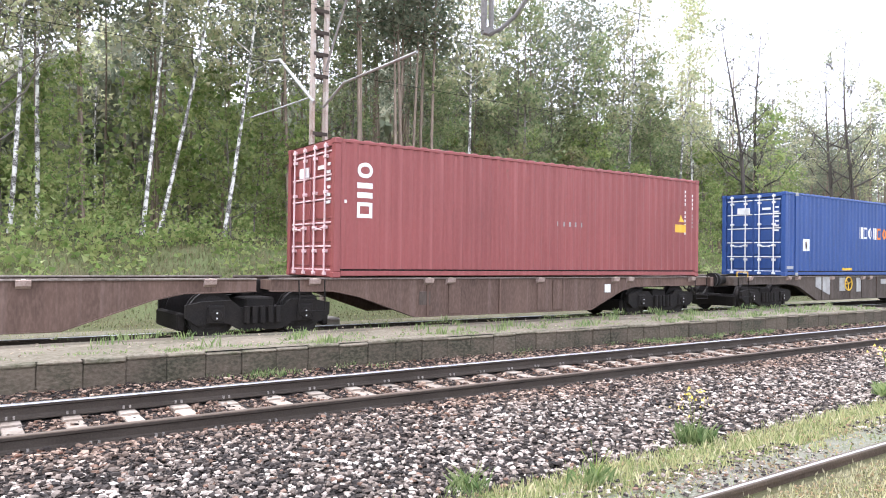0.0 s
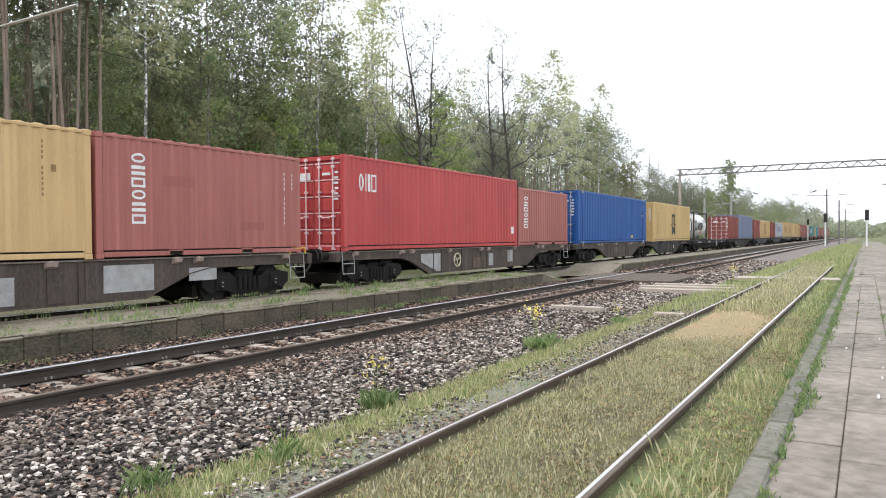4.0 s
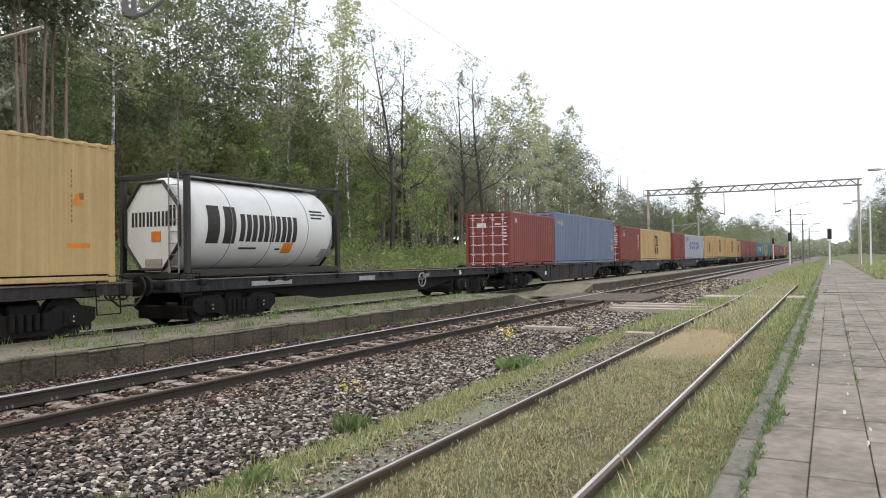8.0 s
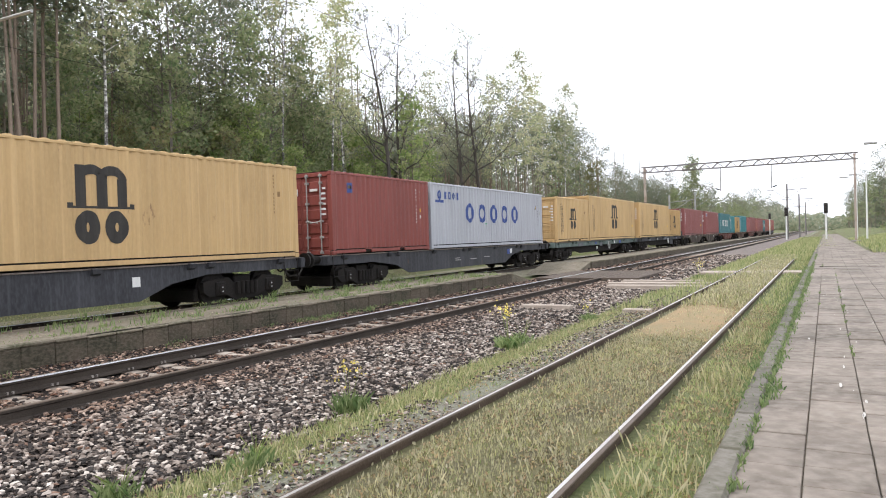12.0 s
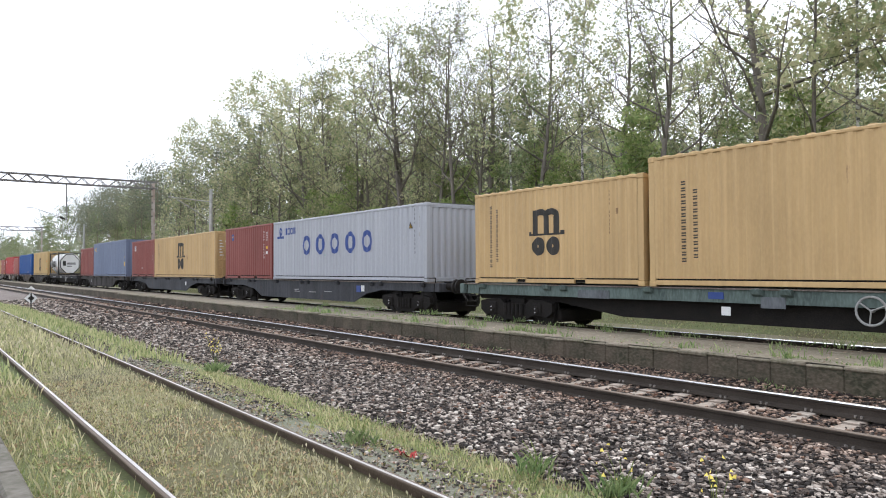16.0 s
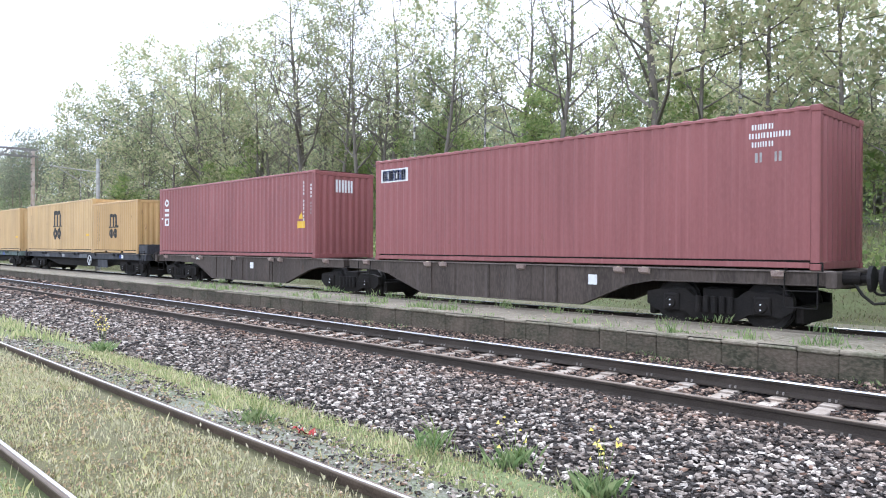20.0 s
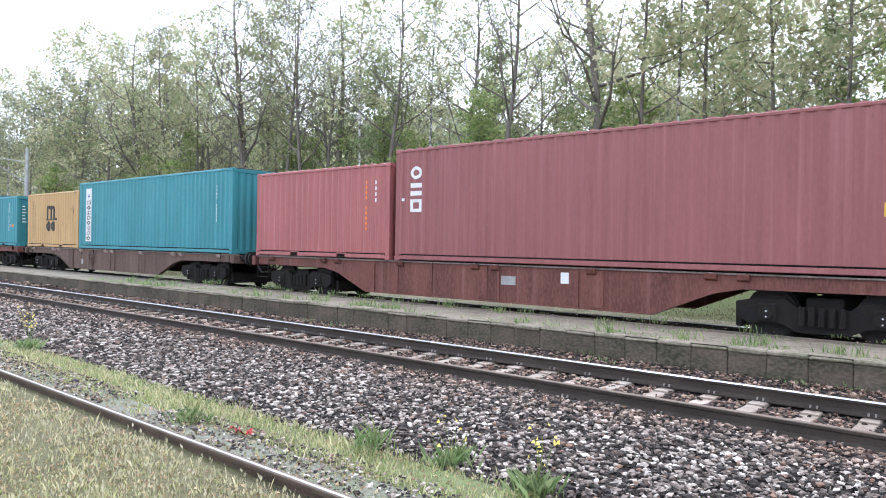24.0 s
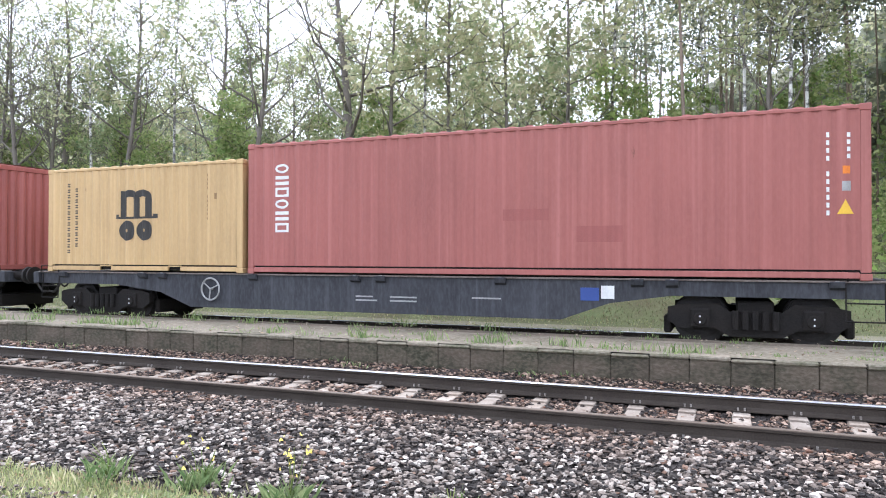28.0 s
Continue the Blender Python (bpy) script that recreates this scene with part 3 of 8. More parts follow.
def build_through_track():
    t = thing("track_through", "empty through track on concrete sleepers in crushed stone", "railway track", kind="structure")
    rail(t, Y1 - HALF, 0.0, M_RAIL_BRONZE)
    rail(t, Y1 + HALF, 0.0, M_RAIL_TOP)
    me = sleeper_mesh()
    rest = Geo()
    clips = Geo()
    for k in range(-420, 421):
        x = PHASE + PITCH * k
        if abs(k) <= 70:
            s = new("sleeper", me)
            s.parent = t
            s.location = (x, Y1, 0.02 * noise.noise((k * 3.7, 0, 0)))
        else:
            rest.box(x - 0.12, x + 0.12, Y1 - 1.25, Y1 + 1.25, -0.38, -0.18)
        if abs(k) < 110:
            for y in (Y1 - HALF, Y1 + HALF):
                for side in (-1, 1):
                    for dx in (-0.034, 0.034):
                        clips.box(x + dx - 0.010, x + dx + 0.010, y + side * 0.052 - 0.014, y + side * 0.052 + 0.014, -0.165, -0.122)
    part("sleepers", rest, M_SLEEPER, t, "distant concrete sleepers", kind="stuff")
    part("rail_clips", clips, M_CLIP, t, "bolted rail clips", kind="stuff")


build_through_track()


def build_train_track():
    t = thing("track_train", "overgrown track under the freight train", "railway track", kind="structure")
    rail(t, Y2 - HALF, 0.0, M_RAIL_TOP)
    rail(t, Y2 + HALF, 0.0, M_RAIL_TOP)
    me = sleeper_mesh()
    rest = Geo()
    for k in range(-320, 321):
        x = 0.3 + 0.6 * k
        if abs(k) <= 45:
            s = new("sleeper", me)
            s.parent = t
            s.location = (x, Y2, -0.004)
        else:
            rest.box(x - 0.12, x + 0.12, Y2 - 1.25, Y2 + 1.25, -0.38, -0.18)
    part("sleepers", rest, M_SLEEPER, t, "distant concrete sleepers", kind="stuff")


build_train_track()


def build_siding():
    t = thing("track_siding", "disused siding, its rails sunk in dry grass", "railway track", kind="structure")
    rail(t, SIDING - HALF, 0.017, M_RAIL_DULL, 47, 1)
    rail(t, SIDING + HALF, 0.017, M_RAIL_DULL, 57, -1)
    g = Geo()
    for k in range(-45, 60):
        x = 0.4 + 0.7 * k
        g.cbox(x - 0.11, x + 0.11, SIDING - 1.25, SIDING + 1.25, -0.25, -0.122 + 0.03 * random.random(), 0.015)
    part("timber_sleepers", g, M_TIMBER, t, "rotten timber sleepers showing through the grass", kind="stuff")


build_siding()


def build_island():
    """The low, narrow platform between the two tracks, in two lengths with a crossing between them."""
    edge = 9.865
    for n, (x0, x1) in enumerate(((-260.0, 23.6), (33.2, 330.0))):
        t = thing("platform_island", "low worn concrete platform with weeds, edged by blocks", "platform", kind="structure")
        g = Geo()
        xs = [x0] + [float(v) for v in np.arange(math.ceil(x0 / 2) * 2 + 2, x1 - 1, 2)] + [x1]
        ys = [edge + 0.02, edge + 0.3, 10.6, 11.2, 11.8, 12.25, 12.5]
        zs = [0.284, 0.292, 0.28, 0.27, 0.24, 0.12, -0.25]
        w = len(xs)
        g.add([(x, y, z + (0.02 * noise.noise((x * 0.5, y * 2, 1)) if 10 < y < 12.4 else 0)) for y, z in zip(ys, zs) for x in xs],
              [(j * w + i, j * w + i + 1, (j + 1) * w + i + 1, (j + 1) * w + i) for j in range(len(ys) - 1) for i in range(w - 1)])
        part("platform_top", g, M_EDGE_TOP, t, "worn concrete top with moss")
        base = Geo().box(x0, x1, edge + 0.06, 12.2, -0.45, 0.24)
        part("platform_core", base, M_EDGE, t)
        variants = []
        for q in range(5):
            c = 0.007 + 0.006 * random.random()
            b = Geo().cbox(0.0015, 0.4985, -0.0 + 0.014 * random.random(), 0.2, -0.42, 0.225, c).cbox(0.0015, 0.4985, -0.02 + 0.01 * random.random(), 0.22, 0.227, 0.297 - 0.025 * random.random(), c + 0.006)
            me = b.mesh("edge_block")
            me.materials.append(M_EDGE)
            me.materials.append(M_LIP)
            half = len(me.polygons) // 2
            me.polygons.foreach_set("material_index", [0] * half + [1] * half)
            variants.append(me)
        rest = Geo()
        k = 0
        x = x0
        while x < x1 - 0.5:
            if -46 < x < 60:
                s = new("edge_block", variants[k % 5 if random.random() < 0.6 else random.randrange(5)])
                s.parent = t
                s.location = (x, edge - 0.008 + 0.016 * random.random(), 0.02 * (random.random() - 0.5))
                s.rotation_euler = (0.03 * (random.random() - 0.5), 0.02 * (random.random() - 0.5), 0)
            else:
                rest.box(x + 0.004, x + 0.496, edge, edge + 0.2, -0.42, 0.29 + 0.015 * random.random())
            x += 0.5
            k += 1
        part("edge_blocks", rest, M_EDGE, t, "distant edge blocks", kind="stuff")
        end = Geo().prism_y([(x1, 0.27), (x1 + 2.2, -0.2), (x1, -0.4)] if n == 0 else [(x0, 0.27), (x0 - 2.6, -0.2), (x0, -0.4)], edge + 0.05, 12.2)
        part("end_ramp", end, M_EDGE_TOP, t, "worn ramp at the platform's end")


build_island()

PZ = 0.15


def build_platform():
    """The paved platform on which the camera stands."""
    t = thing("platform_paved", "paved platform of grey concrete slabs behind a kerb", "platform", kind="structure")
    part("platform_core", Geo().box(-160, 45, -4.64, 0.66, -0.2, PZ - 0.027).box(45, 175, -2.2, 0.66, -0.2, PZ - 0.027), M_EDGE_TOP, t, "sandy bed under the paving")
    kerb_variants = []
    for q in range(4):
        me = Geo().cbox(0.008, 0.992, 0, 0.16, -0.3, PZ + 0.01 + 0.012 * random.random(), 0.02).mesh("kerb_stone")
        me.materials.append(M_KERB)
        kerb_variants.append(me)
    rest = Geo()
    for k in range(-150, 175):
        if -14 <= k < 55:
            s = new("kerb_stone", kerb_variants[(k * 7) % 4])
            s.parent = t
            s.location = (k, 0.55 + 0.012 * noise.noise((k * 1.7, 2, 0)), 0)
        else:
            rest.box(k + 0.01, k + 0.99, 0.55, 0.71, -0.3, PZ)
    part("kerb_stones", rest, M_KERB, t, "distant kerb stones", kind="stuff")
    slabs = []
    size = 0.375
    for q in range(3):
        me = Geo().cbox(0.003, size - 0.003, 0.004, size - 0.004, PZ - 0.06, PZ, 0.005).mesh("paving_slab")
        me.materials.append(M_SLAB)
        slabs.append(me)
    rest = Geo()
    for i in range(-52, 440):
        for j in range(13):
            x, y = size * i, 0.575 - size * (j + 1)
            if x > 44.9 and j > 6:
                continue
            drop = -0.012 if j == 0 else 0.0
            if 6 <= i < 55 and j < 6:
                s = new("paving_slab", slabs[(i * 3 + j) % 3])
                s.parent = t
                s.location = (x + 0.012 * noise.noise((i * 0.37, j * 3.1, 2)), y, drop + 0.010 * noise.noise((i * 0.9, j * 1.3, 5)))
                s.rotation_euler = (0.010 * noise.noise((i * 0.7, j, 1)), 0.010 * noise.noise((i * 0.7, j, 7)), 0.010 * noise.noise((i * 0.6, j * 0.8, 3)))
            elif x < 70:
                z = PZ + drop + 0.006 * noise.noise((i * 0.9, j * 1.3, 5))
                rest.box(x + 0.003, x + size - 0.003, y + 0.004, y + size - 0.004, PZ - 0.05, z)
            elif j < 8 and i % 4 == 0:
                rest.box(x, x + 4 * size - 0.01, y + 0.004, y + size - 0.004, PZ - 0.05, PZ)
    part("paving_slabs", rest, M_SLAB, t, "more grey paving slabs", kind="stuff")
    part("drain_joint", Geo().box(29.55, 29.64, -4.6, 0.3, PZ - 0.02, PZ + 0.008), M_RAIL_SIDE, t, "dark joint across the paving")
    flakes = Geo()
    for k in range(64):
        x, y = random.uniform(5.5, 30), random.choice((-0.175, -0.175, -0.05, 0.2, -0.55, -0.92)) + random.gauss(0, 0.06)
        w, d = random.uniform(0.02, 0.13), random.uniform(0.006, 0.016)
        flakes.add([(x + w * math.cos(q) * random.uniform(0.6, 1), y + d * math.sin(q) * random.uniform(0.6, 1), PZ + 0.012) for q in (0, 0.8, 1.6, 2.4, 3.1, 3.9, 4.7, 5.5)], [tuple(range(8))])
    part("mortar_flakes", flakes, M_PALE, t, "pale worn patches of mortar", kind="stuff")


build_platform()


def build_verge():
    """The grassy bank that bounds the far length of the path."""
    xs, ys = list(range(45, 101, 5)) + [120, 150, 200, 300, 420], [-2.1, -3.0, -4.5, -6.5, -9.0, -14.0, -24.0, -40.0]
    zs = [0.142, 0.2, 0.4, 0.75, 1.1, 1.2, 1.1, 0.42]
    g = Geo()
    w = len(xs)
    g.add([(x, y - (0.6 if x == 45 else 0), -0.25 if x == 45 and y < -2.2 else z + 0.12 * noise.noise((x * 0.2, y * 0.4, 6))) for y, z in zip(ys, zs) for x in xs],
          [(j * w + i, (j + 1) * w + i, (j + 1) * w + i + 1, j * w + i + 1) for j in range(len(ys) - 1) for i in range(w - 1)])
    solid("grass_verge", g, M_EARTH, "grassy bank beside the far end of the path", "verge", kind="structure", smooth=True)
    g = Geo()
    xs, ys = [11.4 + 0.4 * k for k in range(14)], [1.62, 1.9, 2.3, 2.7, 2.84]
    w = len(xs)
    g.add([(x + 0.25 * noise.noise((x, y * 2, 1)), y, ground_height(x, y) + 0.006) for y in ys for x in xs], [(j * w + i, j * w + i + 1, (j + 1) * w + i + 1, (j + 1) * w + i) for j in range(4) for i in range(w - 1)])
    solid("sandy_patch", g, M_SAND, "bare sandy patch between the siding's rails", "bare ground", kind="structure", smooth=True)


build_verge()


def build_crossing():
    """Boards of the foot crossing over the through track and the siding."""
    t = thing("foot_crossing", "foot crossing of worn brown boards between the rails", "crossing", kind="structure")
    for k, (y0, y1) in enumerate(((Y1 - HALF + 0.1, Y1 - 0.02), (Y1, Y1 + HALF - 0.1), (Y1 + HALF + 0.06, 9.8), (5.9, Y1 - HALF - 0.06))):
        part("crossing_panel", Geo().cbox(25.5, 30.5, y0, y1, -0.2, -0.008, 0.012), M_TIMBER, t)
    for y0, y1 in ((SIDING - HALF + 0.08, SIDING + HALF - 0.08), (SIDING + HALF + 0.06, 4.3), (0.72, SIDING - HALF - 0.06)):
        part("crossing_panel", Geo().cbox(28.4, 29.6, y0, y1, -0.2, 0.02, 0.012), M_BOARD, t)
    for x, y0, y1, w in ((22.0, 3.3, 6.1, 0.16), (23.2, 3.2, 6.4, 0.18), (24.4, 3.6, 6.2, 0.14)):
        b = Geo().cbox(x, x + w * 2.2, y0, y1, -0.18, -0.02, 0.015)
        solid("timber_board", b, M_BOARD, "pale weathered board lying across the stones", "board", "loose boards by the crossing")
    for x, y0, y1 in ((15.7, 5.2, 6.4), (15.2, 3.3, 3.9)):
        b = Geo().cbox(x, x + 0.24, y0, y1, -0.16, -0.03, 0.015)
        solid("timber_board", b, M_BOARD, "short pale board lying on the stones", "board", "loose boards by the crossing")


build_crossing()


# ---- overhead line: portals, masts, wires ----
def portal(x, y_far, y_near, drops, label, z=8.1, both=True):
    steel_of_beam = M_MAST if z > 9 else M_BEAM
    t = thing("line_portal", label, "overhead line portal", "overhead line portals", m=pose(x, 0, 0))
    for y in ((y_far, y_near) if both else (y_far,)):
        base = ground_height(x, y) - 0.3
        for dx in (-0.18, 0.18):
            part("leg_channel", Geo().cbox(dx - 0.042, dx + 0.042, y - 0.09, y + 0.09, base, z + 0.5, 0.012), M_MAST, t)
        h = base + 0.7
        while h < z:
            for dy in (-0.096, 0.096):
                part("batten_plate", Geo().box(-0.2, 0.2, y + dy - 0.006, y + dy + 0.006, h, h + 0.09), M_RAIL_SIDE, t)
            h += 0.55 if 5.2 < h else 1.45
        part("footing", Geo().cbox(-0.5, 0.5, y - 0.4, y + 0.4, base - 0.3, base + 0.5, 0.04), M_CONC_FOOT, t)
    lo, hi = z, z + 0.55
    for zz in (lo, hi):
        for dx in (-0.22, 0.22):
            part("chord", Geo().cbox(dx - 0.035, dx + 0.035, y_near - 0.3, y_far + 0.3, zz, zz + 0.1, 0.008), steel_of_beam, t)
    lattice = Geo()
    y, up = y_near, True
    while y < y_far:
        for dx in (-0.22, 0.22):
            lattice.tube((dx, y, lo if up else hi), (dx, min(y + 0.62, y_far), hi if up else lo), 0.036, sides=5)
        y += 0.62
        up = not up
    part("lattice", lattice, steel_of_beam, t, "zigzag lattice of the beam", kind="stuff")
    for yd, dirn in drops:
        wide = 1.5 if z > 9 else 1.0
        d = part("drop_post", Geo().tube((-0.07, yd, lo), (-0.07, yd, 5.55), 0.035 * wide).tube((0.09, yd, lo), (0.09, yd, 5.55), 0.03 * wide).box(-0.1, 0.12, yd - 0.05, yd + 0.05, 5.5, 5.62), M_BEAM, t)
        if z > 9:
            part("registration_arm", Geo().path([(0.02, yd, 5.5), (0.12, yd - 0.22, 5.56), (0.24, yd - 0.45, 5.74), (0.34, yd - 0.62, 6.0), (0.46, yd - 0.85, 6.2), (0.7, yd - 1.2, 6.3), (1.3, yd - 1.9, 6.33)], 0.035), M_BEAM, d)
            continue
        part("registration_arm", Geo().path([(0, yd, 5.6), (0.1, yd + dirn * 0.5, 5.78), (0.35, yd + dirn * 2.2, 6.35), (0.4, yd + dirn * 2.9, 6.4)], 0.028 * wide), M_GALV, d)
        part("insulator", Geo().tube((0, yd + dirn * 0.12, 5.62), (0.08, yd + dirn * 0.45, 5.76), 0.06, sides=8), M_DARK, d)
    return t


p0 = portal(7.75, 16.65, -3.6, [(9.85, -1)], "lattice portal of rusty channels carrying the overhead line", z=9.6)
part("strut", Geo().tube((-0.2, 16.5, 5.45), (-0.35, 18.4, 6.9), 0.045).tube((-0.35, 18.4, 6.9), (-0.62, 18.5, 6.82), 0.04), M_GALV, p0, "grey bracing tube")
part("registration_arm", Geo().tube((0.05, 15.4, 5.75), (0.0, 12.1, 5.72), 0.03).tube((0.05, 16.5, 5.35), (0.05, 15.3, 5.78), 0.03), M_GALV, p0)
part("stay_tube", Geo().tube((0.1, 16.5, 6.3), (-0.05, 14.2, 8.9), 0.03).tube((-0.2, 16.6, 5.6), (-1.2, 18.2, 5.2), 0.02), M_GALV, p0)
part("sign_plate", Geo().cbox(-0.17, 0.17, 16.53, 16.545, 2.45, 2.66, 0.004), M_YELLOW_MARK, p0, "small yellow plate")
# added strip that stands in for the channel's own pale lower length
part("sign_plate", Geo().cbox(-0.225, -0.135, 16.53, 16.545, 2.55, 4.3, 0.004), M_WHITE, p0, "pale lower length of the leg's left channel")
portal(75.8, 16.6, -2.35, [(4.6, -1), (9.2, 1)], "distant lattice portal spanning the tracks", z=7.75)
portal(-61.5, 16.0, -3.6, [(9.6, -1), (4.9, -1)], "distant lattice portal spanning the tracks", z=8.3)
portal(-129.0, 16.6, -3.6, [(9.2, -1)], "far lattice portal spanning the tracks", z=8.0)


def build_wires():
    for y, z in ((Y1, 5.75), (Y2, 5.72)):
        t = thing("overhead_wire", "thin contact wire with its carrier above the track", "wire", "overhead wires")
        part("contact_wire", Geo().tube((-260, y, z), (330, y, z), 0.005, sides=4), M_DARK, t)
        stations = [-260, -196, -129, -61.5, 7.75, 75.8, 144, 212, 330]
        cat = Geo()
        for a, b in zip(stations, stations[1:]):
            pts = [(a + (b - a) * s / 8, y, z + 0.5 + 1.0 * (2 * s / 8 - 1) ** 2) for s in range(9)]
            cat.path(pts, 0.0045, 4)
        part("carrier_wire", cat, M_DARK, t)


build_wires()


def mast(x, y, height, label):
    t = thing("line_mast", label, "mast", "overhead line masts", m=pose(x, y, ground_height(x, y) - 0.2))
    part("pole", Geo().tube((0, 0, 0), (0, 0, height), 0.17, 0.11, 10), M_GALV, t)
    part("bracket", Geo().tube((0, 0, height - 0.9), (0, -2.9, height - 0.7), 0.035).tube((0, 0, height - 2.2), (0, -2.4, height - 0.8), 0.03), M_GALV, t)


mast(-50.0, 16.9, 7.6, "slim grey concrete mast behind the train")
mast(-96.0, 16.9, 7.6, "slim grey concrete mast behind the train")
mast(110.0, 16.9, 7.6, "slim grey concrete mast behind the train")
mast(92.0, 17.2, 6.4, "slim grey concrete mast behind the train")


def twin_mast(x, y, height):
    """A post between two tracks with an arm to either side."""
    t = thing("line_mast", "grey steel mast with arms over both tracks", "mast", "overhead line masts", m=pose(x, y, -0.3))
    part("pole", Geo().tube((0, 0, 0), (0, 0, height), 0.16, 0.12, 8), M_BEAM, t)
    for sg in (-1, 1):
        part("bracket", Geo().tube((0, 0, height - 1.0), (0, sg * 3.0, height - 0.9), 0.05).tube((0, 0, height - 2.4), (0, sg * 2.2, height - 0.95), 0.04), M_BEAM, t)


twin_mast(130.0, 5.6, 9.2)
twin_mast(152.0, 4.5, 8.4)
twin_mast(205.0, 4.6, 8.4)


def lamp_post(x, y, h, arm):
    t = thing("lamp_post", "tall slim pale steel lamp post beside the path", "lamp post", "lamp posts along the path", m=pose(x, y, ground_height(x, y)))
    part("pole", Geo().tube((0, 0, 0), (0, 0, h), 0.09, 0.06, 8), M_WHITE, t)
    part("arm", Geo().tube((0, 0, h - 0.05), (0.2, arm, h + 0.05), 0.035), M_WHITE, t)
    part("lamp_head", Geo().cbox(0.05, 0.35, arm - 0.1, arm + 0.65, h - 0.02, h + 0.12, 0.03), M_GALV, t)


lamp_post(54.0, -3.75, 6.6, 0.9)
lamp_post(84.0, -3.6, 6.6, 0.9)
lamp_post(88.0, -2.85, 6.6, 0.9)


def signal(x, y, h):
    t = thing("railway_signal", "colour light signal with a dark head on a pale post", "signal", "railway signals", m=pose(x, y, -0.1))
    part("post", Geo().tube((0, 0, 0), (0, 0, h - 1.2), 0.09, sides=8), M_WHITE, t)
    hd = part("signal_head", Geo().cbox(-0.12, 0.14, -0.24, 0.24, h - 1.3, h, 0.04), M_INK, t)
    for k in range(3):
        z = h - 0.3 - 0.36 * k
        part("lens", Geo().tube((-0.16, 0, z), (-0.12, 0, z), 0.1, sides=12), M_LENS_RED, hd)
        part("hood", Geo().tube((-0.34, 0, z + 0.09), (-0.12, 0, z + 0.09), 0.07, sides=8), M_INK, hd)
    part("ladder", Geo().tube((0.2, -0.15, 0), (0.2, -0.15, h - 0.9), 0.02, sides=5).tube((0.2, 0.15, 0), (0.2, 0.15, h - 0.9), 0.02, sides=5), M_GALV, t)


signal(100.0, 0.05, 4.7)
signal(118.0, 5.25, 4.8)
signal(178.0, 11.3, 5.2)


def marker(x, y):
    t = thing("track_marker", "small white diamond marker on a low post", "track marker", m=pose(x, y, -0.15))
    part("post", Geo().tube((0, 0, 0), (0, 0, 0.8), 0.025), M_DARK, t)
    part("diamond_plate", Geo().prism_x([(-0.26, 0.55), (0, 0.29), (0.26, 0.55), (0, 0.81)], -0.02, 0.0).prism_x([(-0.16, 0.95), (0.16, 0.95), (0, 1.1)], -0.02, 0.0), M_WHITE, t)
    part("diamond_inset", Geo().prism_x([(-0.13, 0.55), (0, 0.42), (0.13, 0.55), (0, 0.68)], 0.003, 0.008), M_INK, t)


marker(-36.5, 4.35)

# ---- the freight train ----
LENGTH = {20: 6.058, 40: 12.192, 45: 13.716}
TRAIN = []                       # (thing, place along the train, height)
ROOF_Z = 1.168                   # container floor above the rail


def fold_line(x0, x1, outer, inner, pitch=0.278):
    """The folds of a corrugated sheet, as points along x with their y."""
    n = max(2, round((x1 - x0) / pitch))
    p = (x1 - x0) / n
    line = []
    for i in range(n):
        b = x0 + i * p
        line += [(b, outer), (b + p * 0.26, outer), (b + p * 0.5, inner), (b + p * 0.76, inner)]
    return line + [(x1, outer)]


class Sheet:
    """Painted marks: thin faces that follow the folds of a container's side, or lie flat where there are none."""

    def __init__(self, length=None):
        self.g, self.length = Geo(), length
        self.folds = fold_line(0.168, length - 0.168, CREST, VALLEY) if length else []

    def y(self, x):
        if not self.length:
            return -1.226
        return float(np.interp(x, [p[0] for p in self.folds], [p[1] for p in self.folds])) - 0.004

    def box(self, x0, x1, y0, y1, z0, z1):
        xs = [x0] + [p[0] for p in self.folds if x0 + 0.004 < p[0] < x1 - 0.004] + [x1]
        k = len(xs)
        self.g.add([(x, self.y(x), z) for z in (z0, z1) for x in xs], [(i, i + 1, k + i + 1, k + i) for i in range(k - 1)])

    def slanted(self, corners):
        """A triangle or quad cut into small pieces, so that each piece follows the folds."""
        a, b, c, d = (corners + corners[-1:])[:4]
        n = 8
        grid = [[(1 - u) * (1 - v) * a[q] + u * (1 - v) * b[q] + u * v * c[q] + (1 - u) * v * d[q] for q in (0, 1)] for v in np.linspace(0, 1, n + 1) for u in np.linspace(0, 1, n + 1)]
        self.g.add([(x, self.y(x) - 0.005, z) for x, z in grid], [(j * (n + 1) + i, j * (n + 1) + i + 1, (j + 1) * (n + 1) + i + 1, (j + 1) * (n + 1) + i) for j in range(n) for i in range(n)])


def glyph(g, x, z, w, h, key, y=-1.226):
    """A plain mark as large as one character: a hollow frame, a ring or two short bars."""
    if isinstance(g, Sheet) and min(w, h) > 0.13 and key % 3 != 1:
        e = 0.25 * min(w, h)
        if key % 3 == 0:
            hoop(g, x + w / 2, z + h / 2, w / 2, h / 2, e)
        else:
            for x0, x1, z0, z1 in ((x, x + e, z, z + h), (x + w - e, x + w, z, z + h), (x + e, x + w - e, z, z + e), (x + e, x + w - e, z + h - e, z + h)):
                g.box(x0, x1, y, y + 0.02, z0, z1)
    elif h >= w:
        for k in (0, 1):
            g.box(x + k * w * 0.62, x + k * w * 0.62 + w * 0.36, y, y + 0.02, z, z + h)
    else:
        for k in (0, 1):
            g.box(x, x + w, y, y + 0.02, z + k * h * 0.62, z + k * h * 0.62 + h * 0.36)


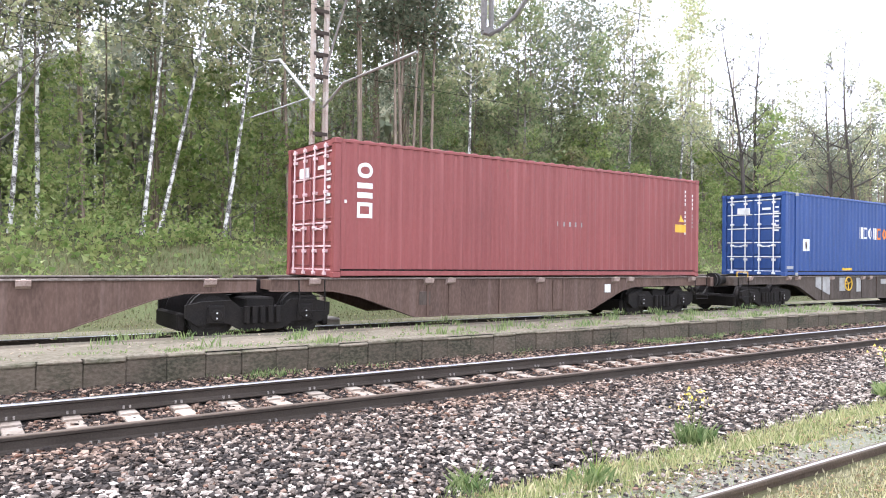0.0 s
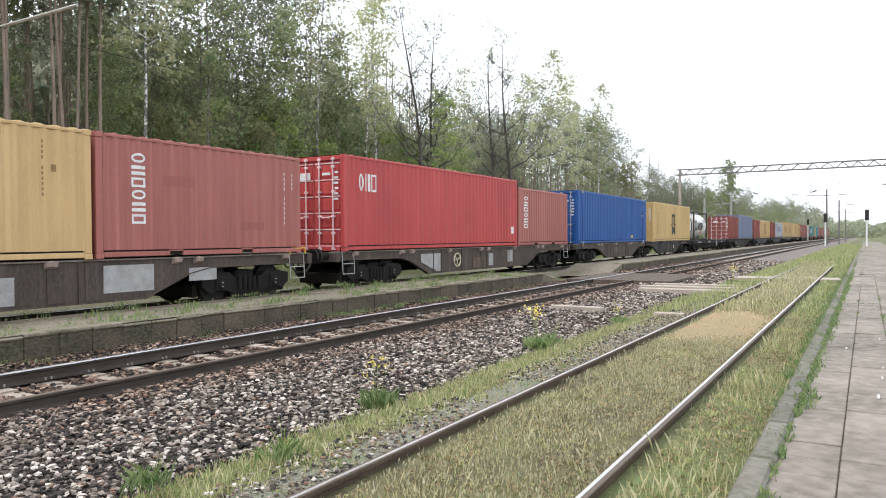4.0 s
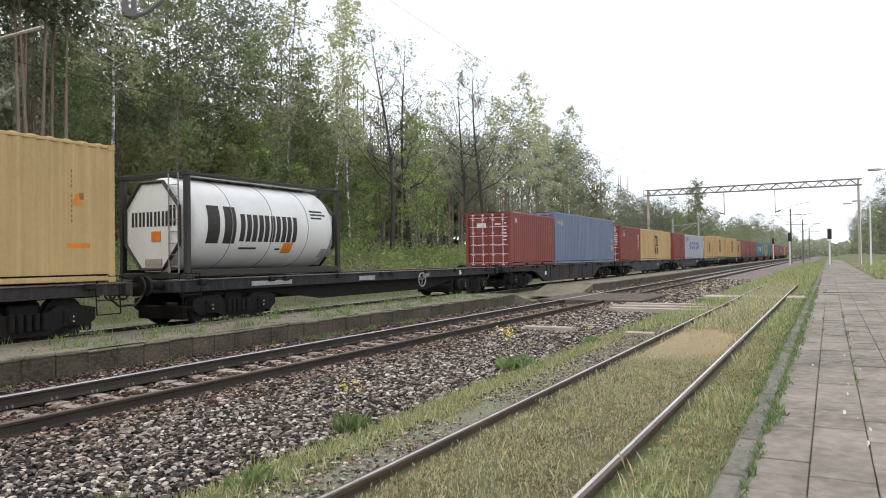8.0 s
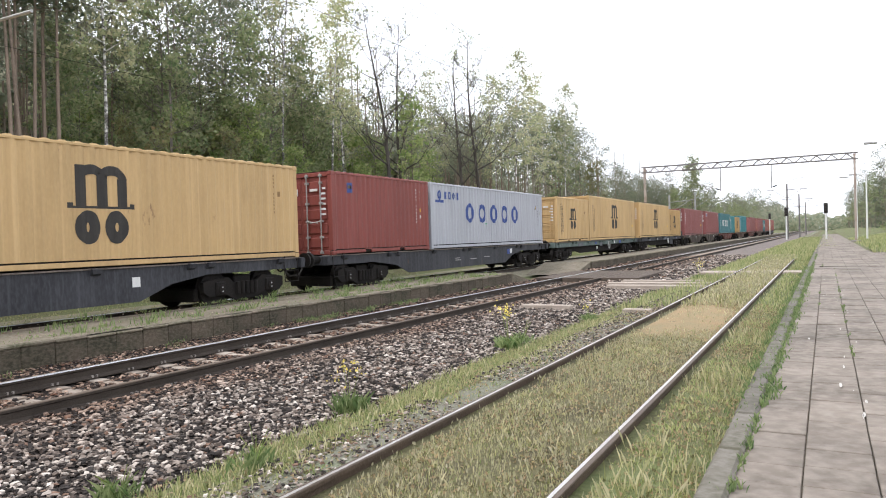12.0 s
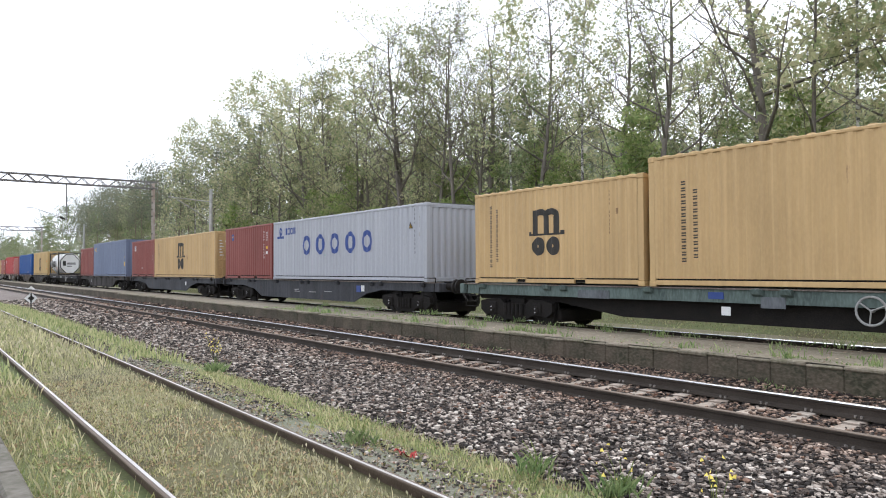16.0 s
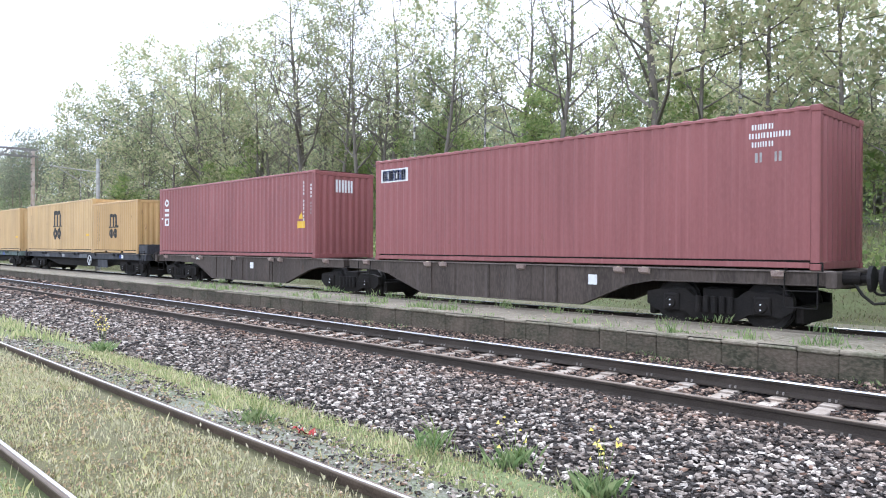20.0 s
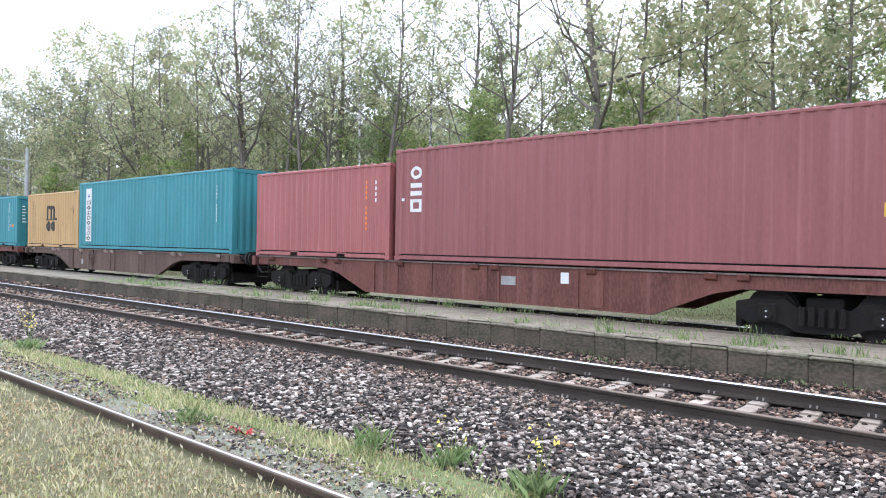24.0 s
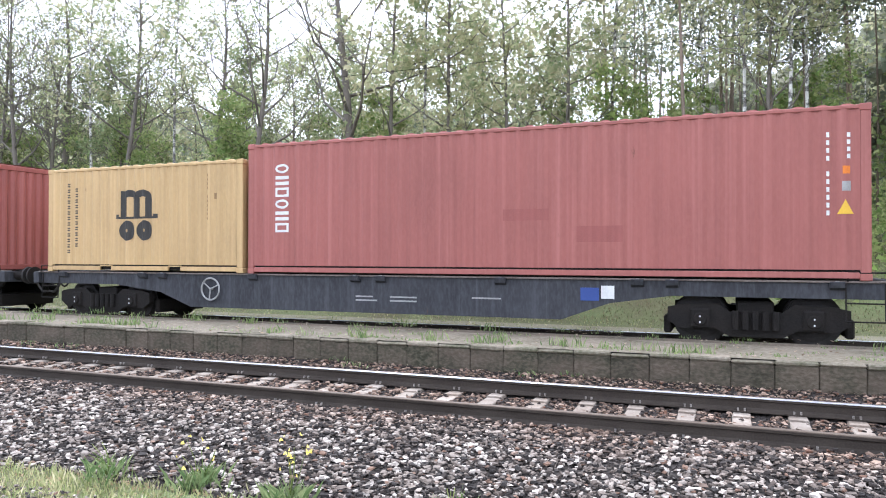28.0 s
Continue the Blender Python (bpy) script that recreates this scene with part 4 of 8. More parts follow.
def hoop(sheet, cx, cz, rx, rz, t, a0=0.0, a1=2 * PI, n=40):
    rings = []
    for q in range(5):
        for i in range(n + 1):
            a = a0 + (a1 - a0) * i / n
            x = cx + (rx - t * q / 4) * math.cos(a)
            rings.append((x, sheet.y(x) - 0.006, cz + (rz - t * q / 4) * math.sin(a)))
    sheet.g.add(rings, [(q * (n + 1) + i, q * (n + 1) + i + 1, (q + 1) * (n + 1) + i + 1, (q + 1) * (n + 1) + i) for q in range(4) for i in range(n)])


CREST, VALLEY = -1.211, -1.181


def add_marks(t, marks, length=None):
    for mark in marks:
        kind, mat = mark[0], mark[-1]
        g = Sheet(length)
        name, label = "marking", ""
        if kind == "word":                       # x, z, count, width, height
            _, x, z, n, w, h, _ = mark
            step = w / n
            for i in range(n):
                glyph(g, x + i * step, z, step * 0.76, h, i + n)
            name = "company_mark"
        elif kind == "col":                      # x, top, count, width, height of all
            _, x, top, n, w, h, _ = mark
            step = h / n
            for i in range(n):
                glyph(g, x, top - (i + 1) * step, w, step * (0.78 if w > 0.17 else 0.62), i + n)
            name = "company_mark" if w > 0.17 else "marking"
        elif kind == "code":                     # a column of small bars in place of a code
            _, x, top, n, w, h, _ = mark
            step = h / n
            for i in range(n):
                if i != 4:
                    g.box(x + 0.17 * w, x + 0.83 * w, -1.224, -1.206, top - (i + 1) * step, top - (i + 0.38) * step)
            name = "code_mark"
        elif kind == "rect":
            _, x, z, w, h, _ = mark
            g.box(x, x + w, -1.224, -1.206, z, z + h)
            name = "sticker"
        elif kind == "tri":
            _, x, z, w, h, _ = mark
            g.slanted([(x, z), (x + w, z), (x + w / 2, z + h)])
            name = "sticker"
        elif kind == "hoops":                    # x, z, count, pitch, radius
            _, x, z, n, p, r, _ = mark
            for i in range(n):
                hoop(g, x + i * p, z, r * 0.9, r, r * 0.42)
            name = "company_mark"
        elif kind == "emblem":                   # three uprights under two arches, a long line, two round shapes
            _, x, w, z0, zl, z1, _ = mark
            stem, h = 0.2 * w, z1 - zl
            for k in range(3):
                g.box(x + w * 0.4 * k, x + w * 0.4 * k + stem, -1.226, -1.206, zl + 0.05, z1 - (0.02 if k == 0 else 0.3 * h))
                if k < 2:
                    hoop(g, x + w * (0.4 * k + 0.3), z1 - 0.32 * h, w * 0.3, h * 0.32, stem * 0.85, a0=0.0, a1=PI, n=20)
            g.box(x - w * 0.17, x + w * 1.17, -1.226, -1.206, zl, zl + 0.05)
            for at in (-0.17, 1.05):
                g.box(x + w * at, x + w * (at + 0.12), -1.226, -1.206, zl + 0.05, zl + 0.11)
            for at in (0.21, 0.77):
                hoop(g, x + w * at, (z0 + zl) / 2 - 0.02, w * 0.24, (zl - z0) / 2 - 0.02, stem * 1.05)
            name = "company_mark"
        part(name, g.g, mat, t, kind="" if kind in ("rect", "tri") else "stuff")


def corrugated(x0, x1, z0, z1, outer, inner, pitch=0.278):
    """A folded steel sheet in the plane y; outer and inner are the crests' and the valleys' y."""
    line = fold_line(x0, x1, outer, inner, pitch)
    k = len(line)
    return Geo().add([(x, y, z0) for x, y in line] + [(x, y, z1) for x, y in line], [(i, i + 1, k + i + 1, k + i) for i in range(k - 1)])


def turned(g, x_plane, sign):
    """Turns a sheet drawn along x (y as depth) so that it stands across the container at x_plane."""
    g.v = [(x_plane + sign * (y + 1.219), x, z) for x, y, z in g.v]
    return g


PAINTS = {}


def paint(key, base, rust=0.3, fade=0.25):
    if key not in PAINTS:
        second = tuple(c * (1 - fade) + 0.02 * fade for c in base)
        third = tuple(min(0.9, c * 1.18 + 0.03) for c in base)
        PAINTS[key] = make_material("paint_" + key, base, second, third, 0.52, 0, 0.8, 22, 0.05, stretch=(1.0, 1.0, 0.4), contrast=(0.3, 0.75), rust=rust, spec=0.4, grain_mix=0.22, streak=0.28, drift=True)
    return PAINTS[key]


def container(u, feet, height, mat, label, marks=(), doors="left", end_mark=None, door_mat=None, rods=None, group="containers on the train"):
    """A steel freight container with its near long side towards -y; x runs from 0 to its length."""
    L, H = LENGTH[feet], height
    t = thing("shipping_container", label, "shipping container", group)
    TRAIN.append((t, u, ROOF_Z))
    for x in (0, L - 0.178):
        for y in (-1.219, 1.057):
            for z in (0, H - 0.118):
                part("corner_casting", Geo().cbox(x, x + 0.178, y, y + 0.162, z, z + 0.118, 0.012), mat, t)
    for x in (0.01, L - 0.17):
        for y in (-1.214, 1.064):
            part("corner_post", Geo().cbox(x, x + 0.16, y, y + 0.15, 0.118, H - 0.118, 0.012), mat, t)
    for y in (-1.216, 1.156):
        part("top_rail", Geo().cbox(0.178, L - 0.178, y, y + 0.06, H - 0.085, H - 0.018, 0.01), mat, t)
        if feet == 20:
            for a, b in ((0.178, 1.78), (2.14, 3.92), (4.28, L - 0.178)):
                part("bottom_rail", Geo().cbox(a, b, y, y + 0.06, 0.036, 0.142, 0.008), mat, t)
            for a in (1.78, 3.92):
                part("fork_pocket", Geo().box(a, a + 0.36, y + 0.002, y + 0.058, 0.135, 0.163), mat, t)
        else:
            part("bottom_rail", Geo().cbox(0.178, L - 0.178, y, y + 0.06, 0.036, 0.142, 0.008), mat, t)
    part("floor_frame", Geo().box(0.15, L - 0.15, -1.15, 1.15, 0.06, 0.18), M_DARK, t)
    part("side_panel", corrugated(0.168, L - 0.168, 0.178, H - 0.08, CREST, VALLEY), mat, t, "corrugated steel side")
    if feet == 45:                                # the lifting posts stand in from the ends
        for x in (0.66, L - 0.82):
            part("lifting_post", Geo().cbox(x, x + 0.16, -1.222, -1.15, 0.118, H - 0.118, 0.008), mat, t)
            for z in (0, H - 0.118):
                part("corner_casting", Geo().cbox(x - 0.009, x + 0.169, -1.228, -1.1, z, z + 0.118, 0.012), M_PLATE, t, "pale worn lifting corner")
    part("side_panel", corrugated(0.168, L - 0.168, 0.178, H - 0.08, -CREST, -VALLEY), mat, t, "corrugated steel side")
    roof = Geo()
    n = round(L / 0.36)
    xs = [0.05 + (L - 0.1) * i / (4 * n) for i in range(4 * n + 1)]
    zs = [H + 0.008 if i % 4 in (0, 1) else H - 0.026 for i in range(4 * n + 1)]
    k = len(xs)
    roof.add([(x, y, z if abs(y) < 1.2 else H - 0.03) for y in (-1.206, -1.19, 1.19, 1.206) for x, z in zip(xs, zs)], [(j * k + i, j * k + i + 1, (j + 1) * k + i + 1, (j + 1) * k + i) for j in range(3) for i in range(k - 1)])
    part("roof_panel", roof, mat, t, "lightly ribbed steel roof")
    for side, x_plane, sign in (("left", 0.03, 1), ("right", L - 0.03, -1)):
        fx = lambda a, b: (x_plane + a, x_plane + b) if sign > 0 else (x_plane - b, x_plane - a)
        part("end_header", Geo().cbox(*fx(0.0, 0.1), -1.06, 1.06, H - 0.15, H - 0.02, 0.01), mat, t)
        part("end_sill", Geo().cbox(*fx(0.0, 0.1), -1.06, 1.06, 0.01, 0.15, 0.01), mat, t)
        if side != doors:
            part("end_wall", turned(corrugated(-1.06, 1.06, 0.15, H - 0.15, -1.215, -1.17, 0.25), x_plane, sign), mat, t, "corrugated steel end")
            continue
        for y0 in (-1.055, 0.005):
            y1 = y0 + 1.05
            d = part("door", Geo().cbox(*fx(0.05, 0.09), y0, y1, 0.16, H - 0.16, 0.01), door_mat or mat, t)
            ribs = Geo()
            rows = 5
            for r in range(rows):
                za = 0.2 + r * (H - 0.4) / rows
                ribs.cbox(*fx(0.022, 0.06), y0 + 0.06, y1 - 0.06, za + 0.03, za + (H - 0.4) / rows - 0.09, 0.02)
            part("door_panel", ribs, door_mat or mat, d, "pressed panels of the door")
            if rods:
                for r in range(rows + 1):
                    za = 0.2 + r * (H - 0.4) / rows - 0.045
                    part("door_rim", Geo().cbox(*fx(0.01, 0.06), y0 + 0.04, y1 - 0.04, za - 0.018, za + 0.018, 0.006), rods, d, "rim coloured like the rods")
            for yr in (y0 + 0.27, y0 + 0.8):
                rod = part("lock_rod", Geo().tube((*fx(-0.03, -0.03)[:1], yr, 0.06), (*fx(-0.03, -0.03)[:1], yr, H - 0.06), 0.022, sides=8), rods or M_GALV, d, "galvanised locking rod")
                keeps = Geo()
                for zk in (0.08, 0.55, 1.05, H * 0.62, H - 0.35, H - 0.12):
                    keeps.cbox(*fx(-0.05, 0.04), yr - 0.06, yr + 0.06, zk - 0.035, zk + 0.035, 0.008)
                part("rod_bracket", keeps, rods or M_GALV, rod, kind="stuff")
                part("handle", Geo().tube((fx(-0.05, -0.05)[0], yr, 1.05), (fx(-0.05, -0.05)[0], yr + (0.42 if yr < y0 + 0.5 else -0.42), 1.0), 0.016, sides=6), rods or M_GALV, rod)
            tags = Geo()
            if y0 > -0.5:
                tags.box(*fx(-0.002, 0.02), y0 + 0.12, y0 + 0.6, H - 0.72, H - 0.5)
            else:
                for q in range(6):
                    tags.box(*fx(-0.002, 0.02), y0 + 0.1, y0 + 0.1 + 0.12 + 0.05 * (q % 3), H - 0.55 - 0.16 * q, H - 0.49 - 0.16 * q)
                tags.box(*fx(-0.002, 0.02), y0 + 0.4, y0 + 0.7, H - 0.6, H - 0.52)
            part("door_marking", tags, M_WHITE, d, "small white marking bars", kind="stuff")
        hinge = Geo()
        for yh in (-1.075, 1.045):
            for r in range(4):
                zh = 0.35 + r * (H - 0.7) / 3
                hinge.cbox(*fx(-0.012, 0.05), yh - 0.02, yh + 0.05, zh - 0.06, zh + 0.06, 0.006)
        part("hinge", hinge, mat, t, "steel door hinges", kind="stuff")
    add_marks(t, marks, L)
    if end_mark:
        mat_e, n, w, h, z = end_mark
        g = Geo()
        for i in range(n):
            glyph(g, -w / 2 + i * w / n, z, w / n * 0.75, h, i + 2, y=-1.228)
        turned(g, L - 0.03, -1)
        part("company_mark", g, mat_e, t)
    return t


# -- wagons
BOGIE = {}


def bogie_meshes():
    if BOGIE:
        return BOGIE
    frame_out = [(-1.45, 0.42), (-1.45, 0.66), (-1.15, 0.72), (-0.6, 0.74), (-0.42, 0.60), (0.42, 0.60), (0.6, 0.74), (1.15, 0.72), (1.45, 0.66), (1.45, 0.42),
                 (1.25, 0.28), (0.66, 0.30), (0.42, 0.17), (-0.42, 0.17), (-0.66, 0.30), (-1.25, 0.28)]
    g = Geo().prism_y(frame_out, -0.06, 0.06)
    for x in (-0.32, -0.16, 0.0, 0.16, 0.32):
        g.tube((x, -0.1, 0.3), (x, -0.1, 0.62), 0.06, sides=8)
    BOGIE["side_frame"] = g.mesh("side_frame")
    wheel = Geo()
    n = 24
    for r0, r1, y0, y1 in ((0.455, 0.455, -0.065, 0.05), (0.485, 0.485, 0.05, 0.08)):
        wheel.tube((0, y0, 0), (0, y1, 0), r0, r1, n)
    wheel.tube((0, -0.085, 0), (0, -0.065, 0), 0.30, 0.36, n)
    wheel.tube((0, -0.12, 0), (0, -0.085, 0), 0.12, 0.13, 12)
    BOGIE["wheel"] = wheel.mesh("wheel")
    BOGIE["axle"] = Geo().tube((0, -1.0, 0), (0, 1.0, 0), 0.085, sides=10).mesh("axle")
    box = Geo().cbox(-0.17, 0.17, -0.1, 0.1, -0.16, 0.19, 0.03).tube((0, -0.135, 0), (0, -0.1, 0), 0.1, 0.12, 12)
    BOGIE["axle_box"] = box.mesh("axle_box")
    caps = Geo()
    for dz in (-0.05, 0.05):
        caps.tube((0, -0.145, dz), (0, -0.134, dz), 0.016, sides=6)
    BOGIE["cap_bolt"] = caps.mesh("cap_bolt")
    BOGIE["bogie"] = Geo().cbox(-0.3, 0.3, -0.95, 0.95, 0.45, 0.78, 0.03).tube((0, 0, 0.7), (0, 0, 0.95), 0.25, sides=14).mesh("bogie")
    BOGIE["brake_beam"] = Geo().cbox(-0.22, 0.22, -0.7, 0.7, 0.3, 0.38, 0.02).mesh("brake_beam")
    BOGIE["brake_hanger"] = Geo().cbox(-0.07, 0.07, -0.82, 0.82, 0.17, 0.5, 0.03).mesh("brake_hanger")
    for k, m in (("side_frame", M_DARK), ("wheel", M_WHEEL), ("axle", M_WHEEL), ("axle_box", M_DARK), ("cap_bolt", M_WHITE), ("bogie", M_DARK), ("brake_hanger", M_DARK), ("brake_beam", M_DARK)):
        BOGIE[k].materials.append(m)
    return BOGIE


def bogie(wagon, x):
    b = bogie_meshes()
    p = part("bogie", b["bogie"], None, wagon)
    p.location = (x, 0, 0)
    for key, places in (("brake_hanger", (-1.465, -0.28, 0.28, 1.465)), ("brake_beam", (-0.55, 0.55))):
        for xb in places:
            part(key, b[key], None, p).location = (xb, 0, 0)
    for y in (-0.99, 0.99):
        f = part("side_frame", b["side_frame"], None, p)
        f.location = (0, y, 0)
        if y > 0:
            f.rotation_euler = (0, 0, PI)
    for xw in (-0.9, 0.9):
        a = part("axle", b["axle"], None, p)
        a.location = (xw, 0, 0.46)
        for y in (-0.755, 0.755):
            w = part("wheel", b["wheel"], None, p)
            w.location = (xw, y, 0.46)
            if y > 0:
                w.rotation_euler = (0, 0, PI)
        for y in (-1.0, 1.0):
            q = part("axle_box", b["axle_box"], None, p)
            q.location = (xw, y, 0.46)
            if y > 0:
                q.rotation_euler = (0, 0, PI)
            else:
                c = part("cap_bolt", b["cap_bolt"], None, p, "pale bolt heads on the axle box", kind="stuff")
                c.location = (xw, y, 0.46)


STEEL = {}


def steel(key, base, rust=0.6):
    if key not in STEEL:
        STEEL[key] = make_material("wagon_" + key, base, tuple(c * 0.55 for c in base), tuple(min(1, c * 1.5 + 0.02) for c in base), 0.75, 0.05, 1.2, 24, 0.2,
                                   stretch=(1, 1, 0.35), rust=rust, streak=0.3, drift=True)
    return STEEL[key]


def step_frame(x):
    """A two-rung step of bent bar that hangs from the sill."""
    return Geo().path([(x - 0.28, -1.2, 1.12), (x - 0.28, -1.24, 0.5), (x + 0.28, -1.24, 0.5), (x + 0.28, -1.2, 1.12)], 0.014).path([(x - 0.28, -1.24, 0.8), (x + 0.28, -1.24, 0.8)], 0.014)


def wagon(c0, c1, mat, style, label, plates=(), wheel_at=None, wheel_mat=None, joint="", wheel_z=0.80):
    """A container flat wagon between two couplings along the train."""
    W = c1 - c0
    a, b = (0.15 if joint == "left" else 0.62), W - (0.15 if joint == "right" else 0.62)
    l1, l2 = (1.5, 3.5) if joint == "left" else (4.05, 5.8)      # where the sill starts to deepen, and is deep
    r1, r2 = (1.5, 3.5) if joint == "right" else (4.05, 5.8)
    t = thing("container_wagon", label, "freight wagon", "wagons of the train")
    TRAIN.append((t, c0, 0.0))
    top = 1.13
    for y, sg in ((-1.13, 1), (1.13, -1)):
        if style == "belly":
            low, thin = 0.30, 0.90
            out = [(a, top), (b, top), (b, thin + 0.02), (W - r1, thin), (W - r1 - 0.55, thin - 0.11), (W - r2, low), (l2, low), (l1 + 0.55, thin - 0.11), (l1, thin), (a, thin + 0.02)]
        elif style == "shallow":
            out = [(a, top), (b, top), (b, 0.86), (a, 0.86)]
        else:
            low, thin = 0.37, 0.86
            out = [(a, top), (b, top), (b, thin), (b - 3.5, thin), (b - 4.6, 0.7), (b - 5.5, low), (a + 4.9, low), (a + 4.0, 0.7), (a + 2.6, thin), (a, thin)]
        y0, y1 = sorted((y, y + sg * 0.03))
        s = part("side_sill", Geo().prism_y(out, y0, y1), mat, t)
        f0, f1 = sorted((y - sg * 0.045, y + sg * 0.16))
        part("top_flange", Geo().cbox(a, b, f0, f1, top, top + 0.035, 0.006), M_PALE_EDGE, s, "paler upper edge")
        if style == "belly":
            g = Geo()
            f0, f1 = sorted((y - sg * 0.03, y + sg * 0.12))
            g.box(l2, W - r2, f0, f1, low - 0.02, low)
            x = l2 + 0.3
            while x < W - r2 - 0.2:
                q0, q1 = sorted((y - sg * 0.028, y))
                part("stiffener", Geo().box(x, x + 0.05, q0, q1, low, top), mat, s)
                x += 2.1
            for (xa, za), (xb, zb) in zip(out[2:5], out[3:6]):
                g.prism_y([(xa, za), (xb, zb), (xb, zb - 0.022), (xa, za - 0.022)], f0, f1)
            for (xa, za), (xb, zb) in zip(out[6:9], out[7:10]):
                g.prism_y([(xa, za), (xb, zb), (xb, zb - 0.022), (xa, za - 0.022)], f0, f1)
            part("bottom_flange", g, mat, s)
            for x in (l2 + 0.9, W / 2 - 0.3, W - r2 - 1.4):
                q0, q1 = sorted((y - sg * 0.02, y))
                part("web_plate", Geo().cbox(x, x + 0.34, q0, q1, low + 0.03, top - 0.03, 0.004), mat, s, "welded doubling plate")
        elif style == "shallow":
            q0, q1 = sorted((y + sg * 0.25, y + sg * 0.31))
            part("inner_beam", Geo().prism_y([(a + 0.4, 0.86), (a + 0.5, 0.72), (a + 3.7, 0.70), (a + 5.8, 0.42), (b - 5.8, 0.42), (b - 3.7, 0.70), (b - 0.5, 0.72), (b - 0.4, 0.86)], q0, q1), M_DARK, s, "dark recessed main beam")
    part("centre_sill", Geo().cbox(a, b, -0.28, 0.28, 0.82, top - 0.02, 0.02), M_DARK, t)
    x = a + 0.1
    while x < b - 0.15:
        part("cross_beam", Geo().box(x, x + 0.14, -1.1, 1.1, 0.92, top - 0.02), mat, t)
        x += 1.45
    if joint == "left":
        bogie(t, 0.0)
        part("step", step_frame(0.98), M_GALV if 50 < c0 < 75 else M_DARK, t, "step of bent bar under the sill")
    for x, sg, end in ((a, -1, "left"), (b, 1, "right")):
        if joint == end:
            continue
        part("headstock", Geo().cbox(x - 0.09, x + 0.09, -1.25, 1.25, 0.86, top + 0.02, 0.02), mat, t)
        for y in (-0.87, 0.87):
            bf = part("buffer", Geo().tube((x + sg * 0.08, y, 1.04), (x + sg * 0.36, y, 1.04), 0.12, 0.10, 12).tube((x + sg * 0.36, y, 1.04), (x + sg * 0.5, y, 1.04), 0.07, sides=10), M_DARK, t)
            part("buffer_head", Geo().tube((x + sg * 0.5, y, 1.04), (x + sg * 0.56, y, 1.04), 0.23, 0.22, 16), M_WHEEL, bf)
        part("coupling_hook", Geo().cbox(min(x, x + sg * 0.55), max(x, x + sg * 0.55), -0.05, 0.05, 0.98, 1.1, 0.015).ring((x + sg * 0.45, 0, 0.86), 0.14, 0.025, "y", 12), M_DARK, t)
        hose = [(x + sg * 0.1, -0.35, 0.95), (x + sg * 0.25, -0.36, 0.72), (x + sg * 0.42, -0.36, 0.58), (x + sg * 0.6, -0.36, 0.6)]
        part("air_hose", Geo().path(hose, 0.028), M_INK, t)
        part("step", step_frame(x - sg * 0.5), M_GALV if 50 < c0 < 75 else M_DARK, t)
        part("shunter_rail", Geo().path([(x - sg * 0.15, -1.2, 1.15), (x - sg * 0.15, -1.2, 1.3), (x - sg * 0.75, -1.2, 1.3), (x - sg * 0.75, -1.2, 1.15)], 0.016), M_YELLOW_MARK if style == "belly" and 10 < c0 < 60 else M_DARK, t)
        bogie(t, x - sg * 2.13)
    n_sp = 7 if W > 16 else 5
    pale = mat is BROWN2 or mat is BROWN
    for i in range(n_sp):
        x = a + 0.9 + (b - a - 1.8) * i / (n_sp - 1)
        for dx in ((-0.3, 0.3) if i % 2 else (0.0,)):
            q = x + dx
            br = part("spigot_bracket", Geo().prism_x([(-1.12, 1.16), (-1.25, 1.14), (-1.22, 1.05), (-1.12, 1.0)], q - 0.11, q + 0.11), M_BRACKET if pale else mat, t, "folding container spigot")
            part("spigot", Geo().cbox(q - 0.03, q + 0.03, -1.22, -1.16, 1.15, 1.165 if i % 2 else 1.158, 0.004), M_CREAM if pale else M_GALV, br)
    if wheel_at is not None:
        g = Geo().ring((wheel_at, -1.2, wheel_z), 0.25, 0.022, "y", 22)
        for k in range(3):
            tt = 2 * PI * k / 3 + 0.4
            g.tube((wheel_at, -1.2, wheel_z), (wheel_at + 0.24 * math.cos(tt), -1.2, wheel_z + 0.24 * math.sin(tt)), 0.016, sides=5)
        g.tube((wheel_at, -1.2, wheel_z), (wheel_at, -1.1, wheel_z), 0.03)
        part("handbrake_wheel", g, wheel_mat or M_GALV, t, "spoked handbrake wheel")
    for x, z, w, h, m, *cut in plates:                  # cut: how far the lower corner is taken off along the sill's slope
        out = [(x, z + (cut[0] if cut else 0.0)), (x + w * (0.8 if cut else 0.4), z), (x + w, z), (x + w, z + h), (x, z + h)]
        part("data_plate", Geo().prism_y(out, -1.145, -1.128), m, t, "small painted data plate")
    return t


M_CREAM = make_material("cream_paint", (0.66, 0.60, 0.42), (0.5, 0.43, 0.28), (0.74, 0.70, 0.55), 0.6, 0, 3, 40, 0.05)
M_BRACKET = make_material("worn_pink_bracket", (0.40, 0.30, 0.26), (0.24, 0.17, 0.145), (0.56, 0.48, 0.43), 0.75, 0.05, 4, 40, 0.2)
M_PALE_EDGE = make_material("worn_edge_steel", (0.20, 0.165, 0.14), (0.10, 0.08, 0.066), (0.34, 0.30, 0.27), 0.7, 0.1, 1.5, 20, 0.2)
BROWN = steel("rust_brown", (0.125, 0.076, 0.056))
BROWN2 = steel("dark_brown", (0.074, 0.055, 0.043))
BLACKBROWN = steel("sooty_brown", (0.032, 0.026, 0.023))
REDW = steel("red_oxide", (0.16, 0.058, 0.043))
GREYW = steel("dark_grey_blue", (0.045, 0.046, 0.053), 0.4)
GREYW2 = steel("light_grey", (0.13, 0.14, 0.15), 0.4)
